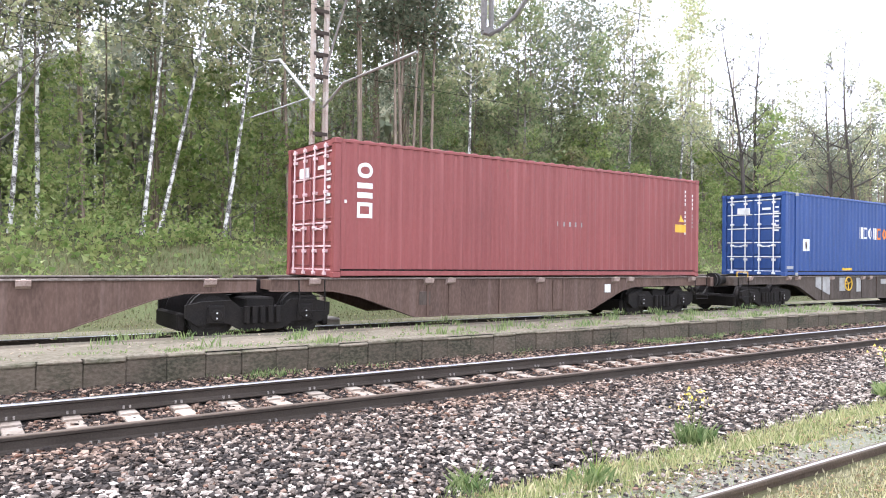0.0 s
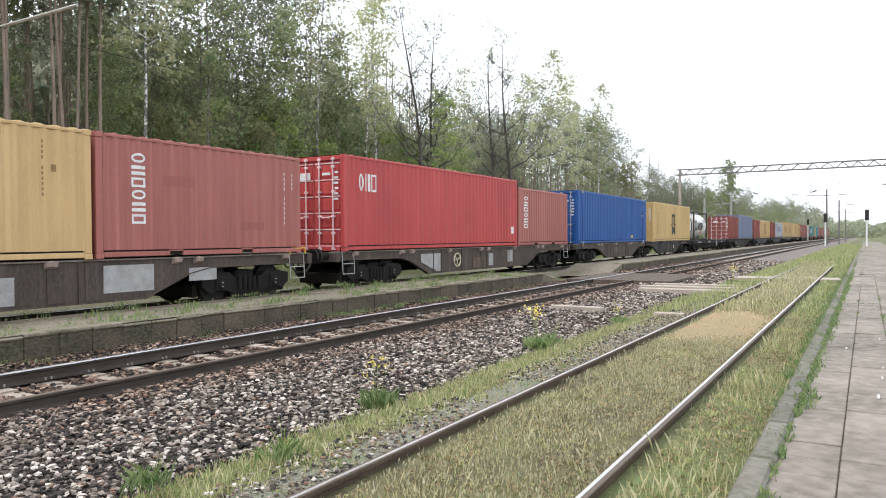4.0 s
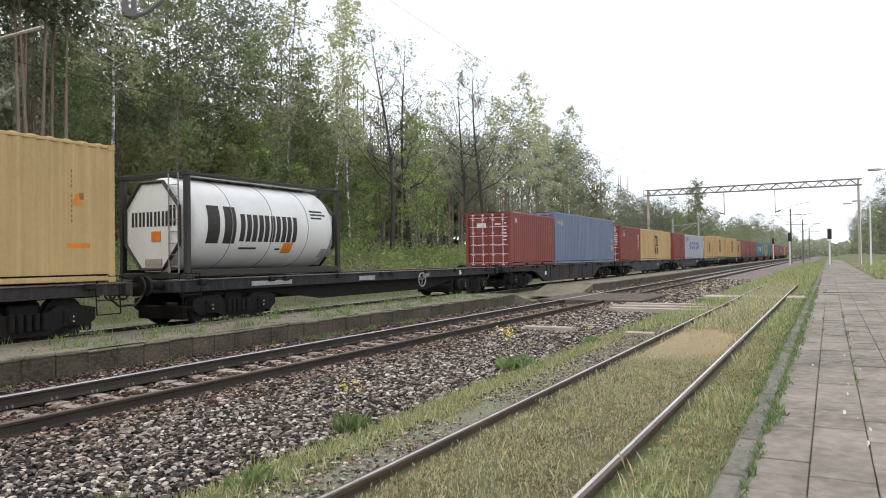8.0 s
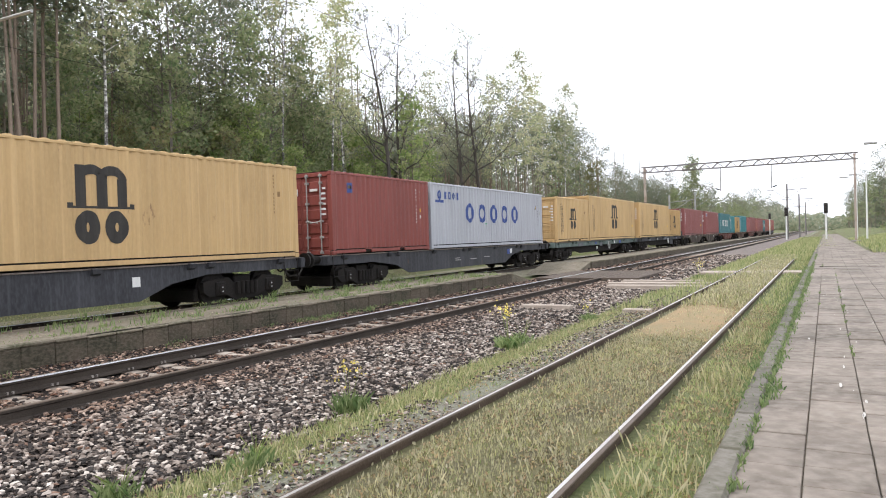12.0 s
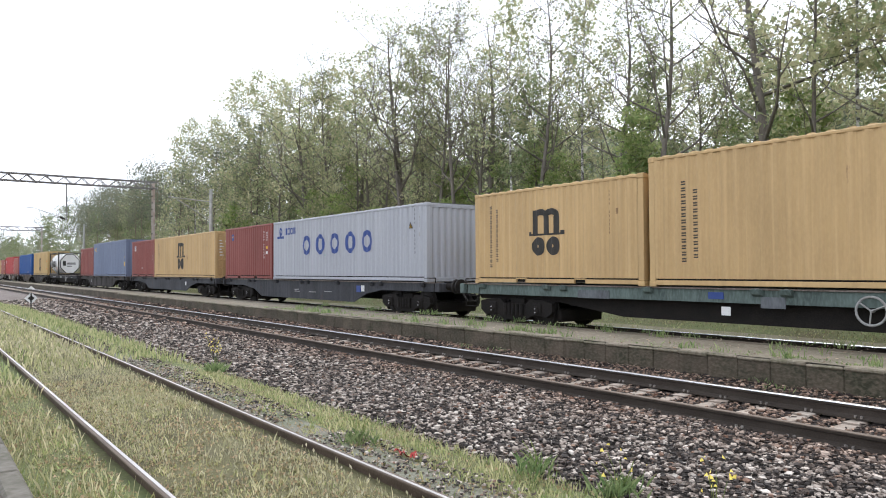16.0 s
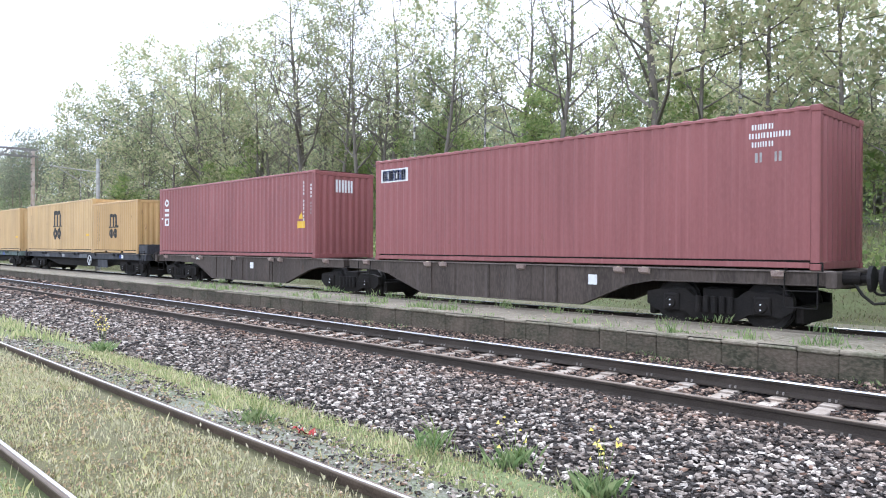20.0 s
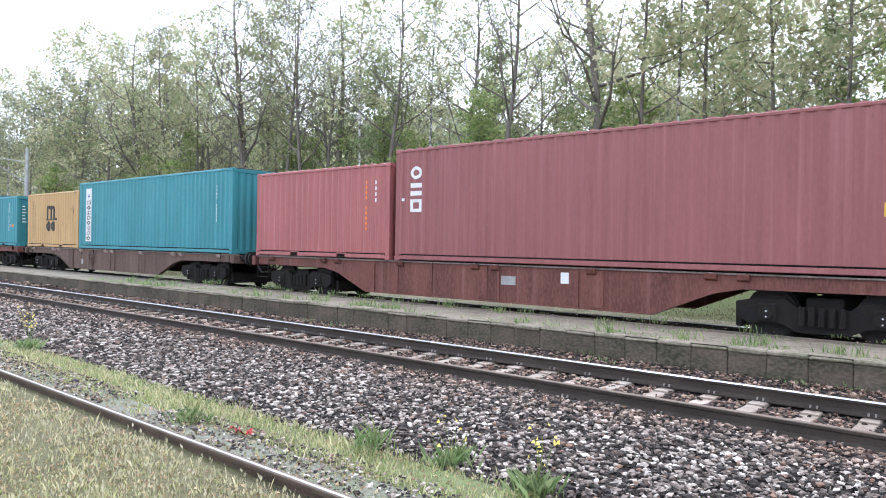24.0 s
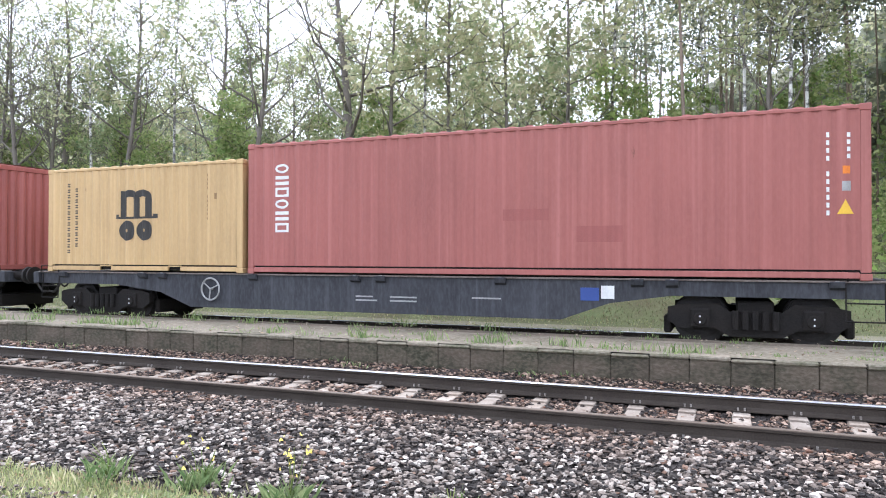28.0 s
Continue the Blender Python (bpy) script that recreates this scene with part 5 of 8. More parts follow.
BLACKW = steel("black", (0.026, 0.026, 0.030), 0.3)
GREENW = steel("grey_green", (0.12, 0.16, 0.145), 0.4)
M_PLATE = make_material("faded_plate", (0.36, 0.36, 0.35), (0.26, 0.25, 0.24), (0.45, 0.45, 0.44), 0.7, 0, 4, 40, 0.05)

std = [(5.85, 0.62, 0.24, 0.2, M_WHITE)]
wagon(-10.6, 5.18, BROWN, "belly", "empty rust-brown container wagon with a deep belly sill", joint="right")
wagon(5.18, 20.05, BROWN, "belly", "rust-brown container wagon with a deep belly sill", [(9.6, 0.74, 0.22, 0.22, M_WHITE), (3.6, 0.55, 0.3, 0.3, BROWN2)], joint="left")
wagon(20.05, 38.86, BROWN2, "belly", "dark brown container wagon with pale data plates",
      [(5.7, 0.48, 1.17, 0.66, M_PLATE, 0.3), (7.4, 0.6, 0.45, 0.5, M_PLATE), (8.7, 0.56, 0.34, 0.53, M_PLATE), (10.7, 0.84, 0.5, 0.19, M_PLATE), (12.46, 0.52, 0.69, 0.57, M_PLATE)], 7.97, M_YELLOW_MARK, wheel_z=0.87)
wagon(38.86, 55.1, BROWN2, "belly", "dark brown container wagon, half of it empty", [(9.6, 0.72, 0.4, 0.26, M_PLATE), (5.2, 0.5, 0.9, 0.4, M_PLATE)], joint="right")
wagon(55.1, 70.45, BROWN2, "belly", "dark brown container wagon with pale data plates",
      [(3.15, 0.36, 0.9, 0.64, M_PLATE, 0.29), (5.2, 0.36, 0.72, 0.68, BROWN), (6.12, 0.36, 0.65, 0.52, M_PLATE), (8.55, 0.46, 1.2, 0.57, M_PLATE), (10.7, 0.6, 0.8, 0.3, M_PLATE)], 3.98, M_CREAM, joint="left", wheel_z=0.76)
wagon(70.45, 90.6, BROWN2, "belly", "dark brown container wagon with pale data plates",
      [(5.3, 0.35, 1.32, 0.64, M_PLATE, 0.36), (9.13, 0.35, 1.14, 0.42, BROWN), (10.5, 0.4, 0.4, 0.5, M_PLATE), (12.3, 0.5, 0.5, 0.5, M_PLATE)], 7.77, M_CREAM, wheel_z=0.72)
wagon(90.6, 105.3, BROWN2, "belly", "dark brown container wagon sharing a bogie with the next", [(7.2, 0.6, 1.1, 0.3, BROWN)], joint="right")
wagon(105.3, 120.5, BLACKBROWN, "belly", "black-brown container wagon sharing a bogie with the next", [(8.3, 0.62, 0.22, 0.2, M_WHITE)], joint="left")
wagon(120.5, 139.9, BLACKW, "shallow", "black flat wagon, empty behind the tank", [(3.2, 0.92, 1.6, 0.12, M_PLATE), (8.1, 0.9, 0.9, 0.14, M_PLATE), (12.2, 0.9, 0.5, 0.16, M_PLATE), (15.2, 0.9, 0.18, 0.18, M_WHITE)], 12.05, M_GALV)
wagon(139.9, 160.4, BLACKBROWN, "belly", "dark brown container wagon with a belly sill", std)
wagon(160.4, 180.5, GREYW, "mid", "dark grey container wagon with a straight sill", [(13.8, 0.7, 0.2, 0.22, M_WHITE)])
wagon(180.5, 201.0, GREYW, "mid", "dark grey container wagon with a straight sill",
      [(14.95, 0.78, 0.22, 0.22, M_WHITE), (14.6, 0.75, 0.3, 0.24, M_NAVY), (9.2, 0.66, 0.5, 0.03, M_PLATE), (9.2, 0.74, 0.4, 0.03, M_PLATE), (10.6, 0.66, 0.6, 0.03, M_PLATE), (12, 0.7, 0.6, 0.03, M_PLATE)])
wagon(201.0, 221.5, GREENW, "shallow", "grey-green flat wagon with a dark underframe",
      [(13.6, 0.9, 0.22, 0.2, M_WHITE), (15.0, 0.88, 0.5, 0.2, M_NAVY), (5.2, 0.85, 1.0, 0.2, GREYW2), (8.85, 0.93, 0.35, 0.14, M_NAVY), (9.15, 0.6, 0.2, 0.18, M_WHITE), (10.0, 0.78, 0.5, 0.22, GREYW2)], 12.04, M_GALV, wheel_z=0.81)
wagon(221.5, 242.4, GREYW, "shallow", "dark grey flat wagon with an end rack",
      [(17.1, 0.92, 0.22, 0.18, M_WHITE), (16.85, 0.92, 0.24, 0.18, M_NAVY), (13.8, 0.42, 1.4, 0.4, GREYW), (10.9, 0.88, 1.2, 0.2, GREYW2), (4.6, 0.88, 0.8, 0.2, GREYW2), (7.9, 0.9, 0.4, 0.16, M_PLATE)], 12.71, M_WHITE, wheel_z=0.76)
wagon(242.4, 257.1, BROWN2, "belly", "dark brown container wagon with a belly sill", [(8.8, 0.74, 0.22, 0.22, M_WHITE), (4.4, 1.0, 0.3, 0.1, M_WHITE)], joint="right")
wagon(257.1, 271.6, BROWN2, "belly", "dark brown container wagon with a belly sill", [(8.9, 0.74, 0.22, 0.22, M_WHITE)], joint="left")
wagon(271.6, 291.7, REDW, "belly", "red oxide container wagon with a deep belly sill", [(12.7, 0.72, 0.22, 0.22, M_WHITE), (8.2, 0.58, 0.4, 0.1, M_PLATE), (5.3, 0.66, 0.4, 0.3, BROWN2)])
wagon(291.7, 311.5, BROWN, "belly", "rust-brown container wagon with a belly sill", [(6.9, 0.5, 0.3, 0.22, M_PLATE), (12.6, 0.74, 0.22, 0.22, M_WHITE)], 8.2, BROWN)
wagon(311.5, 331.4, REDW, "belly", "red oxide container wagon with a deep belly sill", [(12.0, 0.8, 0.2, 0.24, M_WHITE), (10.4, 0.7, 0.4, 0.2, M_PLATE)])
wagon(331.4, 351.5, BROWN, "belly", "rust-brown container wagon with a deep belly sill", [(14.6, 0.74, 0.22, 0.22, M_WHITE), (5.6, 0.66, 0.28, 0.2, M_PLATE)])
wagon(351.5, 372.1, GREYW, "shallow", "dark grey flat wagon with a dark underframe",
      [(14.9, 0.9, 0.24, 0.22, M_WHITE), (5.9, 0.9, 0.9, 0.16, M_PLATE), (9.2, 0.88, 0.2, 0.22, GREYW2), (9.6, 0.94, 0.9, 0.12, GREYW2), (11.2, 0.92, 1.2, 0.05, M_PLATE), (12.9, 0.92, 1.1, 0.05, M_PLATE), (1.2, 0.9, 0.9, 0.14, GREYW2), (2.6, 0.9, 1.0, 0.2, GREYW2)], 8.1, M_GALV, wheel_z=0.9)
wagon(372.1, 392.5, GREYW, "mid", "dark grey-blue container wagon with a straight sill",
      [(15.03, 0.78, 0.24, 0.24, M_WHITE), (14.65, 0.74, 0.34, 0.24, M_NAVY), (9.9, 0.62, 0.5, 0.03, M_PLATE), (9.9, 0.70, 0.4, 0.03, M_PLATE), (10.7, 0.62, 0.6, 0.03, M_PLATE), (10.7, 0.70, 0.6, 0.03, M_PLATE), (12.5, 0.72, 0.6, 0.03, M_PLATE)], 6.15, M_GALV)

MAROON = paint("maroon", (0.255, 0.064, 0.06))
# maroon greyed in its base colour to hold the veiling glare
MAROON2 = paint("faded_maroon", (0.27, 0.09, 0.086))
BLUE = paint("royal_blue", (0.021, 0.064, 0.225), 0.05)
BLUE2 = paint("bright_blue", (0.008, 0.075, 0.28), 0.05)
TEAL = paint("grey_teal", (0.165, 0.265, 0.26), 0.3)
TEAL2 = paint("deep_teal", (0.058, 0.19, 0.212), 0.15)
TURQ = paint("turquoise", (0.042, 0.235, 0.265), 0.15)
YEL = paint("ochre_yellow", (0.56, 0.375, 0.17), 0.3)
YEL2 = paint("golden_yellow", (0.53, 0.365, 0.155), 0.1)
BRICK = paint("brick_red", (0.355, 0.115, 0.095))
OCHRE = paint("stained_ochre", (0.50, 0.315, 0.125), 0.75)
RUSTY = paint("rusty_orange_red", (0.345, 0.10, 0.082), 0.4)
REDC = paint("bright_red", (0.45, 0.055, 0.055), 0.1)
OXIDE = paint("oxide_red", (0.235, 0.055, 0.043))
GREYC = paint("slate_grey", (0.165, 0.20, 0.295), 0.15)
SILVER = paint("light_grey", (0.40, 0.41, 0.445), 0.25, 0.12)
DUSTY = paint("dusty_red", (0.36, 0.115, 0.108), 0.3)
M_RUST_RUN = make_material("rust_run_marking", (0.20, 0.12, 0.055), (0.30, 0.19, 0.08), rough=0.8, fine=40, bump=0.05)
M_PINK_ROD = make_material("pale_worn_rod", (0.72, 0.56, 0.56), (0.6, 0.42, 0.42), rough=0.5, fine=40)
GREYDOOR = paint("grey_door", (0.30, 0.33, 0.34), 0.2)

HC, STD = 2.896, 2.591


def tex(L, low=0.0):
    return [("col", 0.54, 2.52, 3, 0.38, 1.26, M_WHITE), ("code", L - 0.71, 2.6, 11, 0.08, 1.36, M_WHITE), ("code", L - 0.33, 2.5, 4, 0.09, 0.5, M_WHITE), ("code", L - 0.32, 1.9, 5, 0.06, 0.55, M_PLATE),
            ("tri", L - 0.98, 1.61 - low, 0.27, 0.22, M_YELLOW_MARK), ("rect", L - 1.1, 1.3 - low, 0.48, 0.23, M_YELLOW_MARK), ("rect", 0.24, 1.55, 0.07, 0.07, M_WHITE)]


def msc(L, wide=False, lift_up=0.0):
    """Two dark columns of small marks, an emblem and a code on the side of a container L long."""
    if L < 7:
        emblem = ("emblem", 2.44, 0.97, 0.76, 1.29, 1.99, M_INK)
    elif wide:
        emblem = ("emblem", 5.52, 1.36, 0.74, 1.49, 2.45, M_INK)
    else:
        emblem = ("emblem", 5.46 - lift_up, 1.19, 0.5, 1.24, 2.15, M_INK)
    return [("col", 0.66 if L < 7 else 0.84, 2.34 if wide else 2.26, 13, 0.12, 1.8, M_INK), ("col", 0.92 if L < 7 else 1.13, 2.14, 11, 0.12, 1.52, M_INK), emblem,
            ("code", L - 1.02, 2.33, 11, 0.045, 1.1, M_RUST_RUN), ("rect", L - 0.82, 1.7, 0.09, 0.14, M_RUST_RUN)]


def triton(L, H):
    x, top = (0.84, H - 0.3) if L < 7 else (0.74, H - 0.42)
    out = [("col", x, top, 6, 0.34, 1.56, M_WHITE), ("code", L - 0.67, H - 0.4, 11, 0.07, 1.42, M_WHITE), ("code", L - 0.37, H - 0.42, 4, 0.08, 0.47, M_WHITE)]
    if L > 7:
        out += [("rect", L - 0.42, H - 1.14, 0.11, 0.13, M_ORANGE), ("rect", L - 0.43, H - 1.42, 0.13, 0.16, M_PLATE), ("tri", L - 0.5, H - 1.8, 0.24, 0.24, M_YELLOW_MARK)]
    return out


container(6.61, 40, HC, MAROON, "maroon steel container with locked doors on a brown wagon", tex(12.19) + [("rect", 6.3 + 0.22 * k, 1.3, 0.05, 0.12, M_PLATE) for k in range(5)], rods=M_PINK_ROD)
container(23.6, 45, HC, BLUE, "long royal blue container with white-framed doors",
          [("word", 5.22, 1.42, 4, 1.46, 0.44, M_WHITE), ("word", 6.68, 1.42, 2, 0.84, 0.44, M_ORANGE), ("word", 7.52, 1.42, 4, 0.92, 0.24, M_WHITE), ("rect", 1.2, 0.88, 0.38, 0.42, M_WHITE), ("rect", 1.3, 0.96, 0.16, 0.24, M_ORANGE), ("code", 12.42, 2.6, 11, 0.08, 1.3, M_WHITE), ("code", 12.7, 2.58, 4, 0.06, 0.5, M_WHITE), ("rect", 0.1, 0.24, 0.45, 0.1, M_PLATE),
           ("tri", 13.25, 2.3, 0.16, 0.16, M_YELLOW_MARK), ("rect", 3.95, 0.2, 0.68, 0.09, M_YELLOW_MARK), ("rect", 9.0, 0.2, 0.68, 0.09, M_YELLOW_MARK), ("rect", 11.4, 0.24, 0.28, 0.12, M_YELLOW_MARK)], rods=M_WHITE)
container(41.46, 20, STD, TEAL, "grey-teal container with grey doors and worn white marks",
          [("word", 1.08, 1.02, 5, 1.4, 0.61, M_WHITE), ("word", 2.72, 1.02, 8, 2.42, 0.61, M_WHITE), ("col", 0.61, 2.18, 6, 0.28, 1.75, M_WHITE), ("rect", 5.2, 1.66, 0.12, 0.1, M_WHITE)], door_mat=GREYDOOR)
container(57.32, 20, STD, YEL, "ochre yellow container with its doors closed", msc(6.06), rods=YEL)
container(63.45, 20, STD, BRICK, "brick-red container with white side lettering bars", triton(6.06, STD) + [("rect", 1.59, 1.57, 0.9, 0.24, M_PATCH), ("rect", 3.89, 0.62, 0.8, 0.2, M_PATCH)])
container(71.4, 40, HC, REDC, "bright red container with pale door rods", [("word", 0.72, 1.84, 3, 1.0, 0.54, M_WHITE), ("code", 11.55, 2.4, 11, 0.08, 1.25, M_WHITE), ("rect", 11.62, 0.55, 0.26, 0.3, M_WHITE)], rods=M_PINK_ROD)
container(83.74, 20, STD, BRICK, "brick-red container with a white column of marks", [("col", 0.65, 2.3, 6, 0.36, 1.5, M_WHITE)])
container(91.4, 45, HC, BLUE2, "long bright blue container", [("code", 12.46, 2.5, 11, 0.08, 1.4, M_WHITE), ("code", 12.72, 2.52, 5, 0.06, 0.5, M_WHITE), ("rect", 12.68, 1.72, 0.1, 0.16, M_YELLOW_MARK), ("rect", 10.0, 0.3, 0.45, 0.16, M_YELLOW_MARK), ("rect", 13.35, 2.4, 0.12, 0.12, M_YELLOW_MARK), ("rect", 12.0, 0.07, 0.3, 0.07, M_PLATE)])
container(107.38, 40, HC, YEL2, "golden yellow container with dark company shapes", msc(12.19) + [("rect", 11.1, 0.72, 0.5, 0.09, M_ORANGE), ("tri", 11.2, 1.6, 0.25, 0.25, M_ORANGE)], rods=YEL2)
container(141.03, 20, STD, OXIDE, "oxide-red container with pale door rods", [("word", 0.5, 2.1, 2, 0.24, 0.2, M_WHITE), ("code", 5.35, 2.3, 9, 0.06, 1.1, M_WHITE)], rods=M_PINK_ROD)
container(147.24, 40, HC, GREYC, "slate grey container with faint marks", [("code", 11.45, 2.24, 11, 0.07, 1.24, M_PLATE), ("code", 11.72, 2.33, 4, 0.06, 0.45, M_PLATE), ("rect", 11.57, 0.81, 0.28, 0.32, M_YELLOW_MARK), ("rect", 11.66, 1.42, 0.12, 0.16, M_YELLOW_MARK), ("word", 0.45, 2.28, 5, 0.5, 0.12, M_YELLOW_MARK), ("hoops", 1.12, 2.32, 1, 1, 0.17, M_YELLOW_MARK)])
container(161.38, 20, STD, OXIDE, "oxide-red container with worn closed doors", [("rect", 0.81, 1.88, 0.38, 0.4, M_WHITE), ("rect", 0.84, 1.96, 0.32, 0.29, M_NAVY), ("rect", 0.92, 2.06, 0.18, 0.05, M_WHITE), ("rect", 2.9, 0.6, 0.09, 0.09, M_WHITE), ("code", 5.27, 2.11, 11, 0.06, 1.27, M_WHITE), ("code", 5.55, 2.12, 4, 0.06, 0.5, M_WHITE), ("rect", 5.54, 1.4, 0.1, 0.1, M_WHITE), ("rect", 5.54, 1.15, 0.1, 0.1, M_WHITE)], rods=M_PINK_ROD)
container(167.57, 40, STD, YEL, "ochre yellow container with dark company shapes", msc(12.19, lift_up=0.14), doors="right", rods=YEL)
container(181.36, 20, STD, OXIDE, "oxide-red container beside a light grey one", [("rect", 0.85, 1.95, 0.3, 0.32, M_NAVY), ("rect", 0.9, 2.08, 0.2, 0.1, M_GOLD_MARK), ("code", 5.1, 2.3, 11, 0.07, 1.3, M_WHITE), ("code", 5.42, 2.25, 4, 0.07, 0.45, M_WHITE), ("rect", 5.38, 1.42, 0.13, 0.13, M_YELLOW_MARK), ("rect", 5.38, 1.18, 0.13, 0.13, M_WHITE)])
container(187.59, 40, STD, SILVER, "light grey container with large blue round shapes",
          [("hoops", 3.42, 1.46, 5, 1.243, 0.41, M_NAVY), ("word", 1.2, 1.98, 4, 1.25, 0.29, M_NAVY), ("hoops", 0.77, 2.13, 1, 1, 0.18, M_NAVY), ("rect", 0.41, 1.83, 0.7, 0.1, M_NAVY), ("tri", 0.7, 1.93, 0.14, 0.4, M_NAVY),
           ("tri", 11.13, 1.78, 0.23, 0.22, M_INK), ("tri", 11.165, 1.795, 0.16, 0.15, M_YELLOW_MARK), ("code", 11.48, 2.48, 11, 0.05, 1.55, M_INK), ("code", 11.75, 2.2, 4, 0.05, 0.4, M_PLATE), ("rect", 5.03, 0.98, 0.08, 0.06, M_GREEN_MARK), ("rect", 11.72, 1.5, 0.1, 0.14, M_PLATE)])
container(202.23, 20, STD, YEL, "ochre yellow container with dark company shapes", msc(6.06), rods=YEL)
container(208.42, 40, HC, YEL, "tall ochre yellow container with dark company shapes", msc(12.19, wide=True) + [("rect", 11.2, 0.9, 0.45, 0.12, M_YELLOW_MARK)], rods=YEL)
container(222.5, 40, HC, YEL, "tall ochre yellow container with dark company shapes", msc(12.19, wide=True) + [("rect", 11.2, 0.9, 0.4, 0.12, M_YELLOW_MARK)], rods=YEL)
container(234.76, 20, STD, OCHRE, "rust-spotted ochre yellow container", msc(6.06), rods=OCHRE)
container(243.32, 40, HC, MAROON2, "greyed maroon container with white lettering bars", tex(12.19, 0.3), end_mark=(M_WHITE, 3, 0.75, 0.42, 2.2))
container(258.61, 40, HC, MAROON2, "greyed maroon container with a dark blue sign", [("rect", 0.26, 2.24, 1.15, 0.38, M_WHITE), ("rect", 0.3, 2.28, 1.07, 0.3, M_NAVY), ("word", 0.4, 2.34, 6, 0.85, 0.16, M_WHITE), ("word", 11.0, 2.56, 4, 0.4, 0.1, M_WHITE), ("word", 10.95, 2.4, 7, 0.75, 0.1, M_WHITE), ("word", 11.0, 2.24, 4, 0.4, 0.1, M_WHITE), ("word", 11.05, 1.96, 1, 0.18, 0.18, M_PLATE), ("word", 11.4, 1.96, 1, 0.18, 0.18, M_PLATE)])
container(272.44, 40, HC, TEAL2, "deep teal container with large white lettering bars",
          [("word", 2.83, 1.03, 5, 2.3, 0.87, M_WHITE), ("word", 5.49, 1.03, 8, 3.8, 0.87, M_WHITE), ("col", 0.55, 2.44, 4, 0.34, 1.9, M_WHITE), ("word", 11.0, 2.45, 9, 1.0, 0.1, M_WHITE), ("word", 11.12, 2.26, 4, 0.4, 0.1, M_WHITE), ("tri", 11.0, 1.92, 0.19, 0.19, M_YELLOW_MARK), ("hoops", 11.4, 2.02, 1, 1, 0.09, M_PLATE), ("rect", 11.64, 1.96, 0.12, 0.18, M_YELLOW_MARK)])
container(284.88, 20, STD, TURQ, "turquoise container with a white upright sign", [("rect", 0.57, 0.46, 0.43, 1.76, M_WHITE), ("col", 0.66, 1.86, 8, 0.25, 1.36, M_INK), ("tri", 0.7, 1.94, 0.18, 0.18, M_NAVY), ("code", 4.85, 2.3, 11, 0.06, 1.5, M_WHITE), ("code", 5.2, 1.9, 5, 0.06, 0.5, M_WHITE), ("rect", 5.05, 1.0, 0.14, 0.14, M_PLATE), ("rect", 5.35, 1.0, 0.14, 0.14, M_ORANGE)], doors="right", rods=TURQ)
container(292.45, 20, STD, OCHRE, "rust-stained ochre yellow container", msc(6.06), rods=OCHRE)
container(298.61, 40, HC, TURQ, "tall turquoise container with a white upright sign", [("rect", 0.66, 0.33, 0.6, 2.3, M_WHITE), ("col", 0.8, 2.16, 8, 0.32, 1.78, M_INK), ("tri", 0.84, 2.26, 0.24, 0.24, M_NAVY), ("code", 11.2, 2.4, 10, 0.07, 1.3, M_WHITE)])
container(312.2, 20, STD, DUSTY, "dusty red container with orange code bars", [("code", 5.1, 2.2, 10, 0.08, 1.4, M_ORANGE), ("code", 5.45, 2.2, 5, 0.08, 0.8, M_WHITE)])
container(318.46, 40, HC, MAROON2, "greyed maroon container with white lettering bars", tex(12.19, 0.3), end_mark=(M_WHITE, 3, 0.75, 0.42, 2.2))
container(332.21, 20, STD, DUSTY, "dusty red container with gold lettering bars", [("col", 0.5, 2.3, 4, 0.38, 1.76, M_GOLD_MARK), ("rect", 2.78, 1.32, 0.95, 0.7, M_PATCH), ("word", 4.8, 2.15, 5, 0.32, 0.1, M_WHITE), ("word", 4.8, 2.0, 7, 0.6, 0.1, M_WHITE), ("word", 4.8, 1.85, 4, 0.3, 0.1, M_WHITE), ("rect", 4.93, 1.6, 0.1, 0.1, M_PLATE), ("rect", 4.93, 1.44, 0.08, 0.08, M_PLATE), ("rect", 3.75, 0.17, 0.36, 0.45, M_PATCH), ("rect", 4.7, 0.17, 0.45, 0.55, M_PATCH), ("rect", 0.3, 0.17, 0.9, 0.35, M_PATCH)])
container(338.37, 40, HC, MAROON2, "greyed maroon container with white lettering bars", tex(12.19, 0.3), end_mark=(M_WHITE, 3, 0.75, 0.42, 2.2))
container(352.35, 20, STD, TEAL2, "deep teal container with worn white lettering bars", [("word", 0.98, 1.06, 5, 1.5, 0.61, M_WHITE), ("word", 2.75, 1.07, 8, 2.36, 0.64, M_WHITE), ("col", 0.46, 2.3, 4, 0.3, 1.78, M_WHITE), ("word", 4.9, 2.2, 9, 0.88, 0.08, M_WHITE), ("word", 5.0, 2.04, 4, 0.3, 0.08, M_WHITE), ("rect", 5.24, 1.76, 0.1, 0.13, M_PLATE), ("rect", 5.54, 1.76, 0.1, 0.13, M_YELLOW_MARK), ("hoops", 5.7, 1.6, 1, 1, 0.06, M_WHITE)])
container(358.81, 40, HC, RUSTY, "dusty red container with white lettering bars", triton(12.19, HC) + [("rect", 6.6, 0.55, 0.12, 0.35, M_PLATE), ("rect", 7.2, 0.55, 0.14, 0.38, M_PLATE), ("rect", 11.3, 0.55, 0.26, 0.26, M_YELLOW_MARK), ("rect", 5.7, 0.25, 0.14, 0.12, M_WHITE), ("rect", 4.1, 0.7, 0.08, 0.14, M_PLATE)])
container(373.1, 20, STD, YEL, "ochre yellow container with dark company shapes", msc(6.06), rods=YEL)
